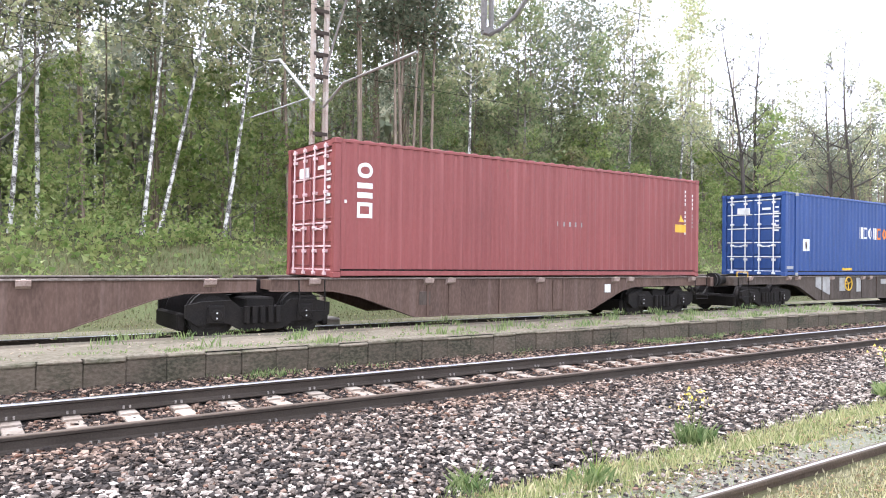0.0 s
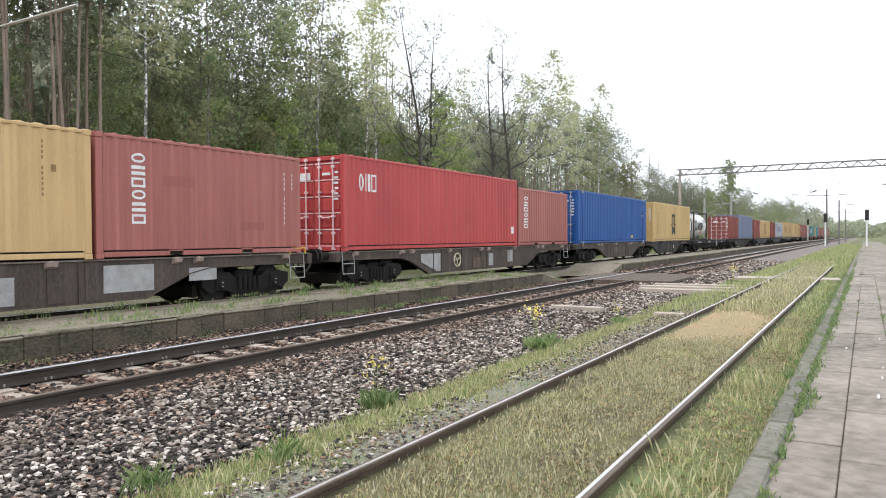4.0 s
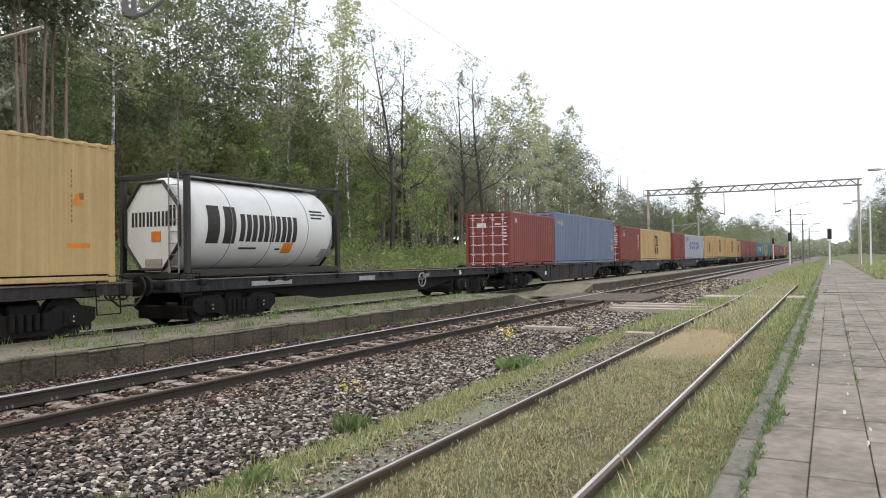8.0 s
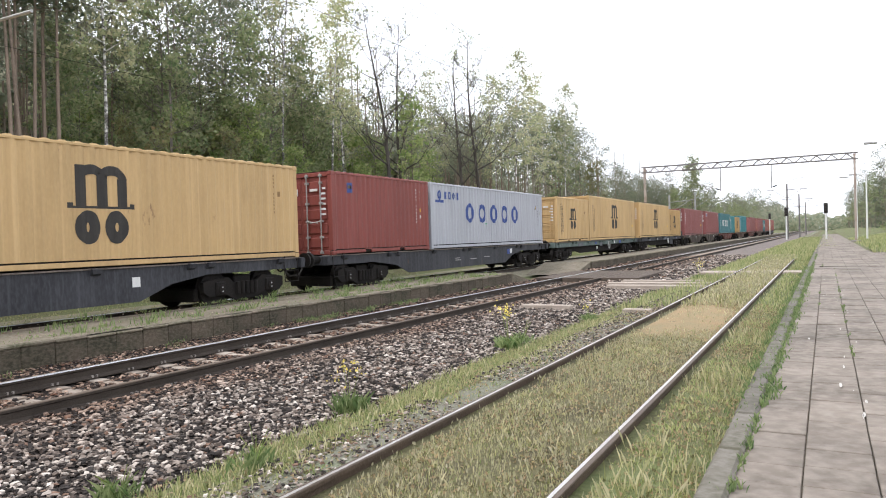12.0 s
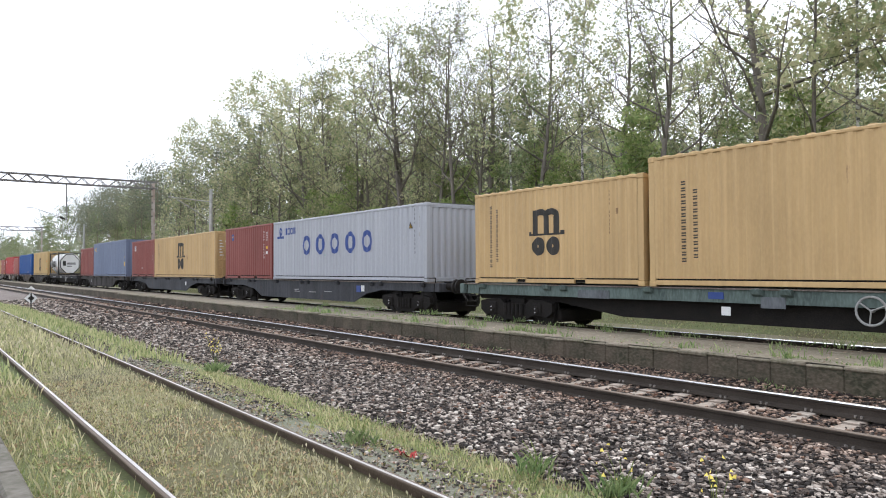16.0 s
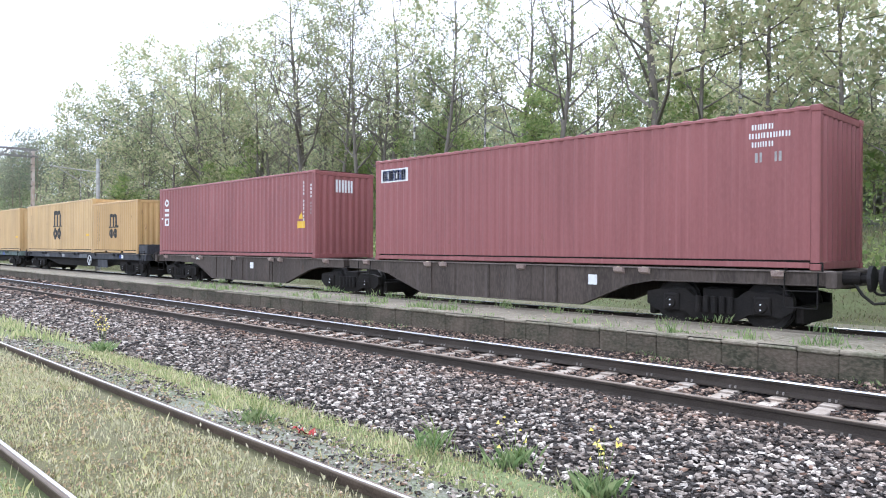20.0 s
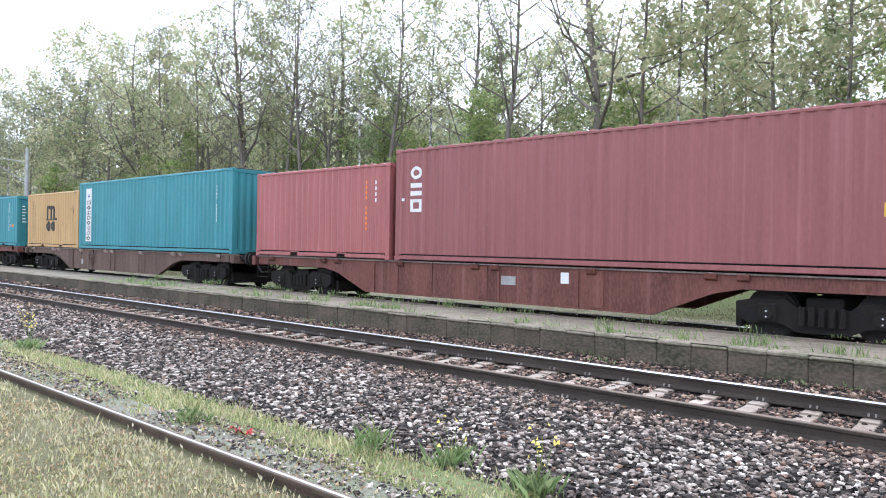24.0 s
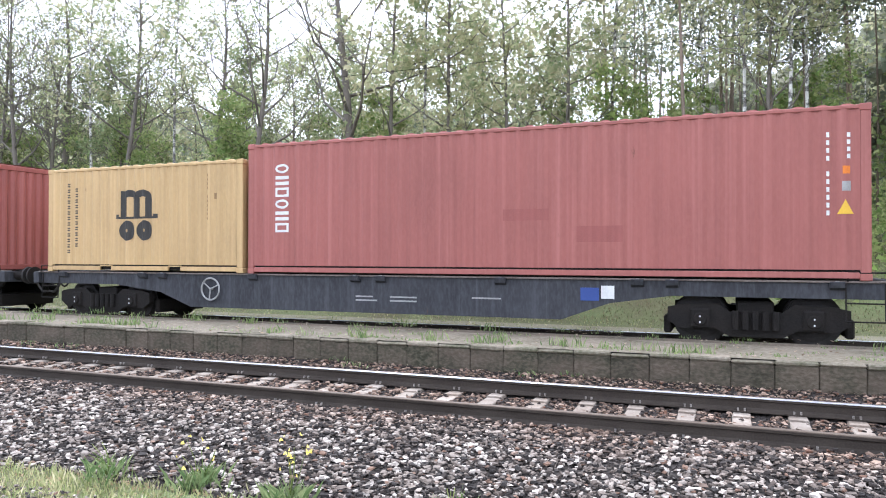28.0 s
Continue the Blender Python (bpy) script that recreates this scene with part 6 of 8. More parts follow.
container(379.29, 40, HC, BRICK, "brick-red container with white lettering bars", triton(12.19, HC) + [("rect", 5.97, 1.08, 0.9, 0.22, M_PATCH), ("rect", 7.4, 0.66, 0.84, 0.3, M_PATCH)])


def rack(u):
    t = thing("end_rack", "dark steel rack at the end of a flat wagon", "rack")
    TRAIN.append((t, u, 1.165))
    for x in (0, 0.9):
        part("panel", Geo().cbox(x, x + 0.08, -1.2, 1.2, 0, 0.45, 0.01), GREYW, t)
    for y in (-1.2, 1.15):
        part("side_plate", Geo().cbox(0.08, 0.9, y, y + 0.05, 0.05, 0.4, 0.01), GREYW, t)


rack(240.95)


def tank_container(u):
    """A white tank in a dark frame of container size."""
    t = thing("tank_container", "white tank container in a dark steel frame", "tank container")
    TRAIN.append((t, u, ROOF_Z))
    L, H = 6.058, 2.591
    white = make_material("tank_white", (0.78, 0.77, 0.75), (0.68, 0.66, 0.63), (0.82, 0.82, 0.81), 0.4, 0, 1.1, 30, 0.05, stretch=(1, 1, 0.3), spec=0.5)
    for x in (0, L - 0.178):
        for y in (-1.219, 1.057):
            part("corner_post", Geo().cbox(x + 0.02, x + 0.16, y + 0.02, y + 0.14, 0, H, 0.012), M_INK, t)
            for z in (0, H - 0.118):
                part("corner_casting", Geo().cbox(x, x + 0.178, y, y + 0.162, z, z + 0.118, 0.012), M_INK, t)
    for x in (0.03, L - 0.13):
        part("end_beam", Geo().cbox(x, x + 0.1, -1.06, 1.06, 0.01, 0.14, 0.01), M_INK, t)
        part("end_beam", Geo().cbox(x, x + 0.1, -1.06, 1.06, H - 0.13, H - 0.01, 0.01), M_INK, t)
    for y in (-1.2, 1.1):
        part("base_rail", Geo().cbox(0.178, L - 0.178, y, y + 0.1, 0.05, 0.22, 0.012), M_INK, t)
    part("top_rail", Geo().cbox(0.178, L - 0.178, -1.19, -1.13, H - 0.09, H - 0.02, 0.01), M_INK, t)
    R0, zc = 1.16, 1.36
    prof = [(0.10, 0.0), (0.11, 0.45), (0.17, 0.85), (0.28, 1.08), (0.42, R0), (L - 0.42, R0), (L - 0.28, 1.08), (L - 0.17, 0.85), (L - 0.11, 0.45), (L - 0.10, 0.0)]
    g = Geo()
    n = 40
    verts = [(x, r * math.cos(2 * PI * i / n), zc + r * math.sin(2 * PI * i / n)) for x, r in prof for i in range(n)]
    g.add(verts, [(k * n + i, k * n + (i + 1) % n, (k + 1) * n + (i + 1) % n, (k + 1) * n + i) for k in range(len(prof) - 1) for i in range(n)])
    tank = part("tank", g, white, t, "smooth white barrel with domed ends", smooth=True)
    for x in (1.55, 3.05, 4.55):
        part("band", Geo().ring((x, 0, zc), R0 + 0.004, 0.012, "x", 40), M_PLATE, tank)
    oct_ = Geo()
    pts = [(1.0 * math.cos(PI / 8 + PI / 4 * k), 1.30 + 1.12 * math.sin(PI / 8 + PI / 4 * k)) for k in range(8)]
    oct_.prism_x(pts, 0.03, 0.07)
    plate = part("end_plate", oct_, white, t, "white eight-sided end plate with marks")
    far_plate = part("end_plate", Geo().prism_x(pts, L - 0.07, L - 0.03), white, t, "white eight-sided end plate with marks")
    g = Geo()
    g.box(L - 0.028, L - 0.024, -0.72, -0.4, 1.08, 1.62)
    for k, (w, z) in enumerate(((0.9, 1.34), (0.9, 1.22), (0.5, 0.98))):
        g.box(L - 0.028, L - 0.024, -0.3, -0.3 + w, z, z + 0.09)
    part("company_mark", g, M_INK, far_plate, kind="stuff")
    for x0, x1 in ((0.0, 0.05), (L - 0.05, L)):
        for (ya, za), (yb, zb) in zip(pts, pts[1:] + pts[:1]):
            part("plate_rim", Geo().tube(((x0 + x1) / 2, ya * 1.03, 1.3 + (za - 1.3) * 1.03), ((x0 + x1) / 2, yb * 1.03, 1.3 + (zb - 1.3) * 1.03), 0.045, sides=6), M_INK, t)
    g = Geo()
    for i in range(6):
        glyph(g, -0.82 + i * 0.27, 1.28, 0.2, 0.36 if i else 0.5, i, y=-1.199)
    turned(g, 0.02, 1)
    g.v = [(0.022 + (x - 0.04) * 0.3, y, z) for x, y, z in g.v]
    part("company_mark", g, M_INK, plate, kind="stuff")
    part("sticker", Geo().box(0.018, 0.03, -0.3, 0.02, 0.92, 1.16), M_ORANGE, plate, "orange plate")
    g = Geo()
    r1 = R0 + 0.006

    def curved(x0, x1, z0, z1, out):
        """A patch that follows the barrel's near side between two heights."""
        steps = 6
        vs, fs = [], []
        for k in range(steps + 1):
            z = z0 + (z1 - z0) * k / steps
            y = -math.sqrt(max(0.0, r1 * r1 - (z - zc) ** 2))
            vs += [(x0, y, z), (x1, y, z)]
        fs = [(2 * k, 2 * k + 1, 2 * k + 3, 2 * k + 2) for k in range(steps)]
        out.add(vs, fs)

    for i in range(6):
        x = 1.38 + i * 0.455 if i else 0.72
        w = 0.42 if i else 1.0
        lo, hi = (0.92, 1.63) if i else (0.86, 1.8)
        curved(x, x + w * 0.4, lo, hi, g)
        curved(x + w * 0.56, x + w * 0.96, lo, hi, g)
    part("company_mark", g, M_INK, tank, kind="stuff")
    g = Geo()
    curved(3.58, 3.98, 0.62, 0.9, g)
    part("sticker", g, M_ORANGE, tank, "orange plate")
    g = Geo()
    for x, z, w in ((1.9, 0.72, 0.65), (3.3, 0.7, 0.2), (4.7, 1.82, 0.6), (4.7, 1.72, 0.7), (4.7, 1.62, 0.5)):
        curved(x, x + w, z, z + 0.05, g)
    part("marking", g, M_INK, tank)
    g = Geo()
    curved(5.35, 5.6, 0.5, 0.75, g)
    curved(5.68, 5.9, 0.5, 0.75, g)
    part("sticker", g, M_PLATE, tank)
    part("walkway", Geo().cbox(0.4, L - 0.4, -0.5, 0.1, H - 0.05, H - 0.02, 0.006), M_GALV, t)
    lad = Geo()
    for y in (-0.95, -0.62):
        lad.tube((-0.0, y, 0.15), (0.0, y, H - 0.05), 0.018, sides=5)
    for k in range(8):
        lad.tube((0, -0.95, 0.3 + 0.28 * k), (0, -0.62, 0.3 + 0.28 * k), 0.012, sides=5)
    part("ladder", lad, M_GALV, t)
    part("valve_box", Geo().cbox(0.0, 0.3, -0.35, 0.25, 0.16, 0.5, 0.02), M_BOARD, t)


tank_container(121.47)

# ---- loose stones of the ballast ----
def stone_cloud(points, sizes):
    """Small angular stones: a skewed tapered block at each point."""
    n = len(points)
    base = np.array([(-1, -0.85, -0.5), (1, -0.85, -0.5), (1, 0.85, -0.5), (-1, 0.85, -0.5), (-0.75, -0.65, 0.5), (0.75, -0.65, 0.5), (0.75, 0.65, 0.5), (-0.75, 0.65, 0.5)], float) * 0.72
    shape = (base + RNG.uniform(-0.26, 0.26, (n, 8, 3))) * (RNG.uniform(0.62, 1.38, (n, 1, 3)) * (1.18, 0.95, 0.72)) * sizes[:, None, None]
    a, b = RNG.uniform(0, 2 * PI, n), RNG.uniform(-0.42, 0.42, n)
    ca, sa, cb, sb = np.cos(a), np.sin(a), np.cos(b), np.sin(b)
    x, y, z = shape[:, :, 0], shape[:, :, 1], shape[:, :, 2]
    y2, z2 = y * cb[:, None] - z * sb[:, None], y * sb[:, None] + z * cb[:, None]
    x3, y3 = x * ca[:, None] - y2 * sa[:, None], x * sa[:, None] + y2 * ca[:, None]
    verts = np.stack([x3, y3, z2], -1) + points[:, None, :]
    quads = np.array([(4, 5, 6, 7), (0, 1, 5, 4), (1, 2, 6, 5), (2, 3, 7, 6), (3, 0, 4, 7)])
    faces = (quads[None] + 8 * np.arange(n)[:, None, None]).reshape(-1, 4)
    return verts.reshape(-1, 3), faces


def scatter(x0, x1, y0, y1, per_m2):
    n = int((x1 - x0) * (y1 - y0) * per_m2)
    return np.stack([RNG.uniform(x0, x1, n), RNG.uniform(y0, y1, n)], -1)


def build_stones():
    sets = []
    for x0, x1, density, size in ((-11, 13, 760, 0.0225), (-23, -11, 480, 0.027), (13, 25, 480, 0.027), (-50, -23, 130, 0.045), (25, 52, 130, 0.045)):
        p = scatter(x0, x1, 4.2, 9.8, density)
        edge = 4.28 + 0.35 * np.array([noise.noise((x * 0.45, 1.7, 0)) + 0.5 * noise.noise((x * 1.6, 4, 0)) for x in p[:, 0]])
        keep = p[:, 1] > edge + RNG.uniform(0, 0.25, len(p))
        keep &= (p[:, 1] < 7.25) | (RNG.uniform(0, 1, len(p)) < 0.68)
        k = (p[:, 0] - PHASE) / PITCH
        on_sleeper = (np.abs(k - np.round(k)) * PITCH < 0.1 + 0.55 * size) & (np.abs(p[:, 1] - Y1) < 0.69)
        keep &= ~(on_sleeper & (RNG.uniform(0, 1, len(p)) < (0.86 if size < 0.03 else 1.0)))
        keep &= (np.abs(np.abs(p[:, 1] - Y1) - HALF) > 0.075)
        p = p[keep]
        s = size * RNG.uniform(0.6, 1.45, len(p))
        z = bed_height(p[:, 1]) + s * RNG.uniform(0.0, 1.25, len(p)) + 0.008
        sets.append((np.c_[p, z], s))
    g = scatter(-22, 30, 3.13, 3.75, 420)
    lane = np.array([noise.noise((x * 0.5, 8, 0)) for x in g[:, 0]]) > -0.42
    g = g[lane]
    s = 0.014 * RNG.uniform(0.5, 1.6, len(g))
    sets.append((np.c_[g, np.full(len(g), -0.06)], s))
    v, f = stone_cloud(np.concatenate([a for a, _ in sets]), np.concatenate([b for _, b in sets]))
    me = quick_mesh("ballast_stones", v, f, M_STONE)
    tagged(new("ballast_stones", me), "loose grey and brown crushed stones along the through track", "ballast", kind="stuff")


build_stones()


# ---- grass and weeds ----
def blades(points, height, width, lean=0.5):
    n = len(points)
    a = RNG.uniform(0, 2 * PI, n)
    h = height * RNG.uniform(0.45, 1.35, n)
    w = width * RNG.uniform(0.7, 1.3, n)
    d = np.stack([np.cos(a), np.sin(a), np.zeros(n)], -1)
    t = RNG.uniform(0, 2 * PI, n)
    off = np.stack([np.cos(t), np.sin(t), np.zeros(n)], -1) * (h * lean * RNG.uniform(0.2, 1, n))[:, None]
    up = np.zeros((n, 3))
    up[:, 2] = h
    v = np.stack([points - d * w[:, None], points + d * w[:, None], points + off * 0.35 + up * 0.6 + d * w[:, None] * 0.7, points + off + up], 1)
    f = np.arange(4 * n).reshape(n, 4)
    return v.reshape(-1, 3), f


def lift(p, extra=0.0):
    return np.c_[p, [ground_height(x, y) + extra for x, y in p]]


def clear_of_rails(p):
    """Grass is worn away along the near sides of the siding's rails and on the sandy patch."""
    groove = ((p[:, 1] > 2.85) & (p[:, 1] < 3.09)) | ((p[:, 1] > 1.37) & (p[:, 1] < 1.58))
    bare = (np.hypot((p[:, 0] - 14.0) / 2.6, (p[:, 1] - 2.35) / 0.75) + RNG.normal(0, 0.12, len(p)) < 1.0) & (p[:, 1] > 1.55)
    return p[((~groove | (p[:, 0] > 40)) & ~bare) | (RNG.uniform(0, 1, len(p)) < 0.12)]


def grass_field(name, regions, material, label):
    vs, fs, o = [], [], 0
    for x0, x1, y0, y1, density, h, w, patch in regions:
        p = scatter(x0, x1, y0, y1, density)
        if patch is not None:
            keep = np.array([noise.noise((x * 0.55, y * 0.9, 2.2)) + 0.5 * noise.noise((x * 1.9, y * 2.3, 5)) for x, y in p]) > patch + RNG.uniform(-0.2, 0.2, len(p))
            p = p[keep]
        p = clear_of_rails(p)
        v, f = blades(lift(p, -0.01), h, w)
        vs.append(v), fs.append(f + o)
        o += len(v)
    me = quick_mesh(name, np.concatenate(vs), np.concatenate(fs), material)
    tagged(new(name, me), label, "grass", kind="stuff")


grass_field("green_grass", [
    (-14, 16, 3.62, 4.4, 900, 0.07, 0.005, -0.3), (-14, 16, 4.2, 4.75, 260, 0.10, 0.005, 0.1), (-14, 16, 3.08, 3.6, 160, 0.05, 0.005, 0.0), (-12, 16, 0.72, 1.46, 1000, 0.04, 0.005, None),
    (-13, 15, 1.58, 2.98, 560, 0.04, 0.0045, -0.02), (16, 42, 3.1, 4.5, 110, 0.16, 0.014, None), (16, 60, 0.72, 1.5, 160, 0.10, 0.014, None), (40, 110, 0.8, 4.2, 60, 0.2, 0.03, -0.25), (47, 120, 0.6, 3.4, 60, 0.3, 0.035, -0.1), (12, 60, 0.34, 0.78, 120, 0.12, 0.012, -0.15), (60, 130, -0.6, 0.8, 40, 0.25, 0.035, -0.1), (-42, -14, 3.1, 4.5, 110, 0.16, 0.014, None),
    (-42, -12, 0.72, 1.5, 110, 0.16, 0.014, None), (-45, -13, 1.58, 2.98, 60, 0.14, 0.014, None), (46, 100, -8, -2.3, 26, 0.2, 0.035, None),
    (-25, 30, 12.4, 13.7, 80, 0.11, 0.012, 0.05), (-25, 30, 13.9, 15.3, 50, 0.06, 0.012, 0.1), (-25, 30, 15.5, 17.8, 90, 0.05, 0.012, None)], M_GRASS, "green grass between the rails and along the platforms")
grass_field("dry_grass", [
    (-13, 16, 1.58, 2.98, 650, 0.042, 0.0045, 0.06), (-13, 16, 1.58, 2.98, 60, 0.10, 0.0035, None), (-12, 14, 0.74, 1.46, 240, 0.15, 0.004, 0.0), (-14, 16, 3.5, 4.2, 150, 0.11, 0.004, 0.0), (16, 50, 1.58, 2.98, 130, 0.15, 0.013, None), (-45, -13, 1.58, 2.98, 90, 0.15, 0.013, None)],
    M_GRASS_DRY, "straw-coloured grass in the disused siding")
grass_field("bank_grass", [
    (-60, 37, 17.2, 20.5, 90, 0.07, 0.014, None), (-60, 37, 20.5, 27.5, 64, 0.17, 0.02, None), (-150, -60, 17.2, 27.5, 10, 0.7, 0.05, None)],
    leaf_material("bank_grass_blade", (0.11, 0.145, 0.052), (0.20, 0.235, 0.09), (0.30, 0.24, 0.15), 0.72, glow=1.15), "tall rough olive grass on the bank before the wood")
grass_field("meadow_grass", [
    (35, 70, 17.2, 20.5, 90, 0.09, 0.014, None), (35, 70, 20.5, 27.5, 64, 0.22, 0.02, None), (70, 150, 17.2, 27.5, 10, 0.7, 0.05, None)],
    leaf_material("meadow_grass_blade", (0.13, 0.215, 0.05), (0.24, 0.36, 0.085), (0.34, 0.34, 0.15), 0.8, glow=1.35), "tall fresh green grass before the far wood")


def tufts(name, x0, x1, y0, y1, count, height, material, label):
    """Separate clumps of grass, thick at the root and fanned out."""
    pts = []
    for k in range(count):
        x, y = RNG.uniform(x0, x1), RNG.uniform(y0, y1)
        if noise.noise((x * 0.8, y * 1.1, 7.7)) < RNG.uniform(-0.35, 0.25):
            continue
        z, spread = ground_height(x, y) - 0.012, RNG.uniform(0.015, 0.04)
        for q in range(int(RNG.integers(9, 20))):
            pts.append((x + RNG.normal(0, spread), y + RNG.normal(0, spread), z))
    keep = clear_of_rails(np.array(pts))
    v, f = blades(keep, height, 0.005, 0.8)
    tagged(new(name, quick_mesh(name, v, f, material)), label, "grass", kind="stuff")


def seed_heads(name, regions, label):
    """Thin stalks that carry a pale, slender seed head."""
    vs, fs, o = [], [], 0
    for x0, x1, y0, y1, density, tall, size in regions:
        p = scatter(x0, x1, y0, y1, density)
        keep = np.array([noise.noise((x * 0.7, y * 1.2, 3.3)) + 0.6 * noise.noise((x * 2.3, y * 2.6, 8)) for x, y in p]) > RNG.uniform(-0.5, 0.25, len(p))
        p = lift(clear_of_rails(p[keep]), -0.01)
        n = len(p)
        h = tall * RNG.uniform(0.5, 1.25, n)
        top = p + np.c_[RNG.normal(0, 0.018, n), RNG.normal(0, 0.018, n), h]
        a = RNG.uniform(0, 2 * PI, n)
        side = np.c_[np.cos(a), np.sin(a), np.zeros(n)]
        up = np.c_[RNG.normal(0, 0.25, n), RNG.normal(0, 0.25, n), np.ones(n)] * (size * RNG.uniform(0.7, 1.4, n))[:, None]
        wide = side * (size * 0.24 * RNG.uniform(0.7, 1.3, n))[:, None]
        v = np.stack([p - side * 0.0012, p + side * 0.0012, top + side * 0.0012, top - side * 0.0012, top, top + up * 0.45 + wide, top + up, top + up * 0.45 - wide], 1)
        vs.append(v.reshape(-1, 3)), fs.append(np.arange(8 * n).reshape(-1, 4) + o)
        o += 8 * n
    me = quick_mesh(name, np.concatenate(vs), np.concatenate(fs), M_SEED)
    tagged(new(name, me), label, "grass", kind="stuff")


seed_heads("seeding_grass", [(-13, 18, 1.58, 2.86, 330, 0.075, 0.036), (-12, 16, 0.74, 1.4, 70, 0.10, 0.032), (-13, 16, 3.5, 4.3, 50, 0.09, 0.03), (18, 45, 1.58, 2.9, 60, 0.12, 0.08), (-40, -13, 1.58, 2.9, 60, 0.12, 0.08)],
           "straw-coloured seeding grass standing in the disused siding")
tufts("straw_tufts", -12, 17, 1.6, 2.84, 1000, 0.06, M_GRASS_DRY, "straw-coloured tufts of grass between the siding's rails")
tufts("green_tufts", -12, 17, 0.74, 1.46, 700, 0.06, M_GRASS, "fresh green tufts of grass beside the siding")
tufts("weed_tufts", -13, 17, 3.3, 4.5, 600, 0.07, M_GRASS, "fresh green tufts of weeds at the foot of the stones")


def leaf_cards(centres, size):
    """A small three-cornered leaf or spray at each place, turned at random."""
    n = len(centres)
    u = RNG.normal(0, 1, (n, 3))
    u /= np.linalg.norm(u, axis=1)[:, None]
    w = RNG.normal(0, 1, (n, 3))
    w -= (w * u).sum(1)[:, None] * u
    w /= np.linalg.norm(w, axis=1)[:, None]
    s = (size * RNG.uniform(0.6, 1.5, n))[:, None]
    u, w = u * s, w * s * RNG.uniform(0.5, 0.9, (n, 1))
    c = np.asarray(centres)
    v = np.stack([c - u * 0.6 - w, c - u * 0.6 + w, c + u], 1)
    return v.reshape(-1, 3), np.arange(3 * n).reshape(n, 3)


def ground_flecks():
    """Moss, dead leaves and small herbs that lie thick between the grass blades."""
    cs = []
    for x0, x1, y0, y1, density in ((-12, 17, 1.56, 2.9, 900), (-12, 17, 0.72, 1.42, 1000), (-13, 17, 3.1, 4.45, 420), (17, 45, 1.56, 2.9, 130)):
        p = scatter(x0, x1, y0, y1, density)
        p = p[(np.abs(np.abs(p[:, 1] - SIDING) - HALF) > 0.06) & (np.hypot((p[:, 0] - 14.0) / 2.6, (p[:, 1] - 2.35) / 0.75) > RNG.uniform(0.8, 1.1, len(p)))]
        keep = np.array([noise.noise((x * 1.6, y * 2.0, 9.1)) + 0.6 * noise.noise((x * 5.0, y * 5.0, 2.0)) for x, y in p]) > RNG.uniform(-0.6, 0.3, len(p))
        cs.append(lift(p[keep]) + np.c_[np.zeros((keep.sum(), 2)), RNG.uniform(0.0, 0.035, keep.sum())])
    c = np.concatenate(cs)
    v, f = leaf_cards(c, 0.0145 * np.where(c[:, 0] > 17, 2.6, 1.0))
    m = leaf_material("moss_and_dead_leaf", (0.10, 0.105, 0.035), (0.42, 0.44, 0.17), (0.50, 0.34, 0.20), 0.78, glow=1.3)
    tagged(new("moss_flecks", quick_mesh("moss_flecks", v, f, m)), "brown and olive moss and dead leaves in the siding", "moss", kind="stuff")


ground_flecks()


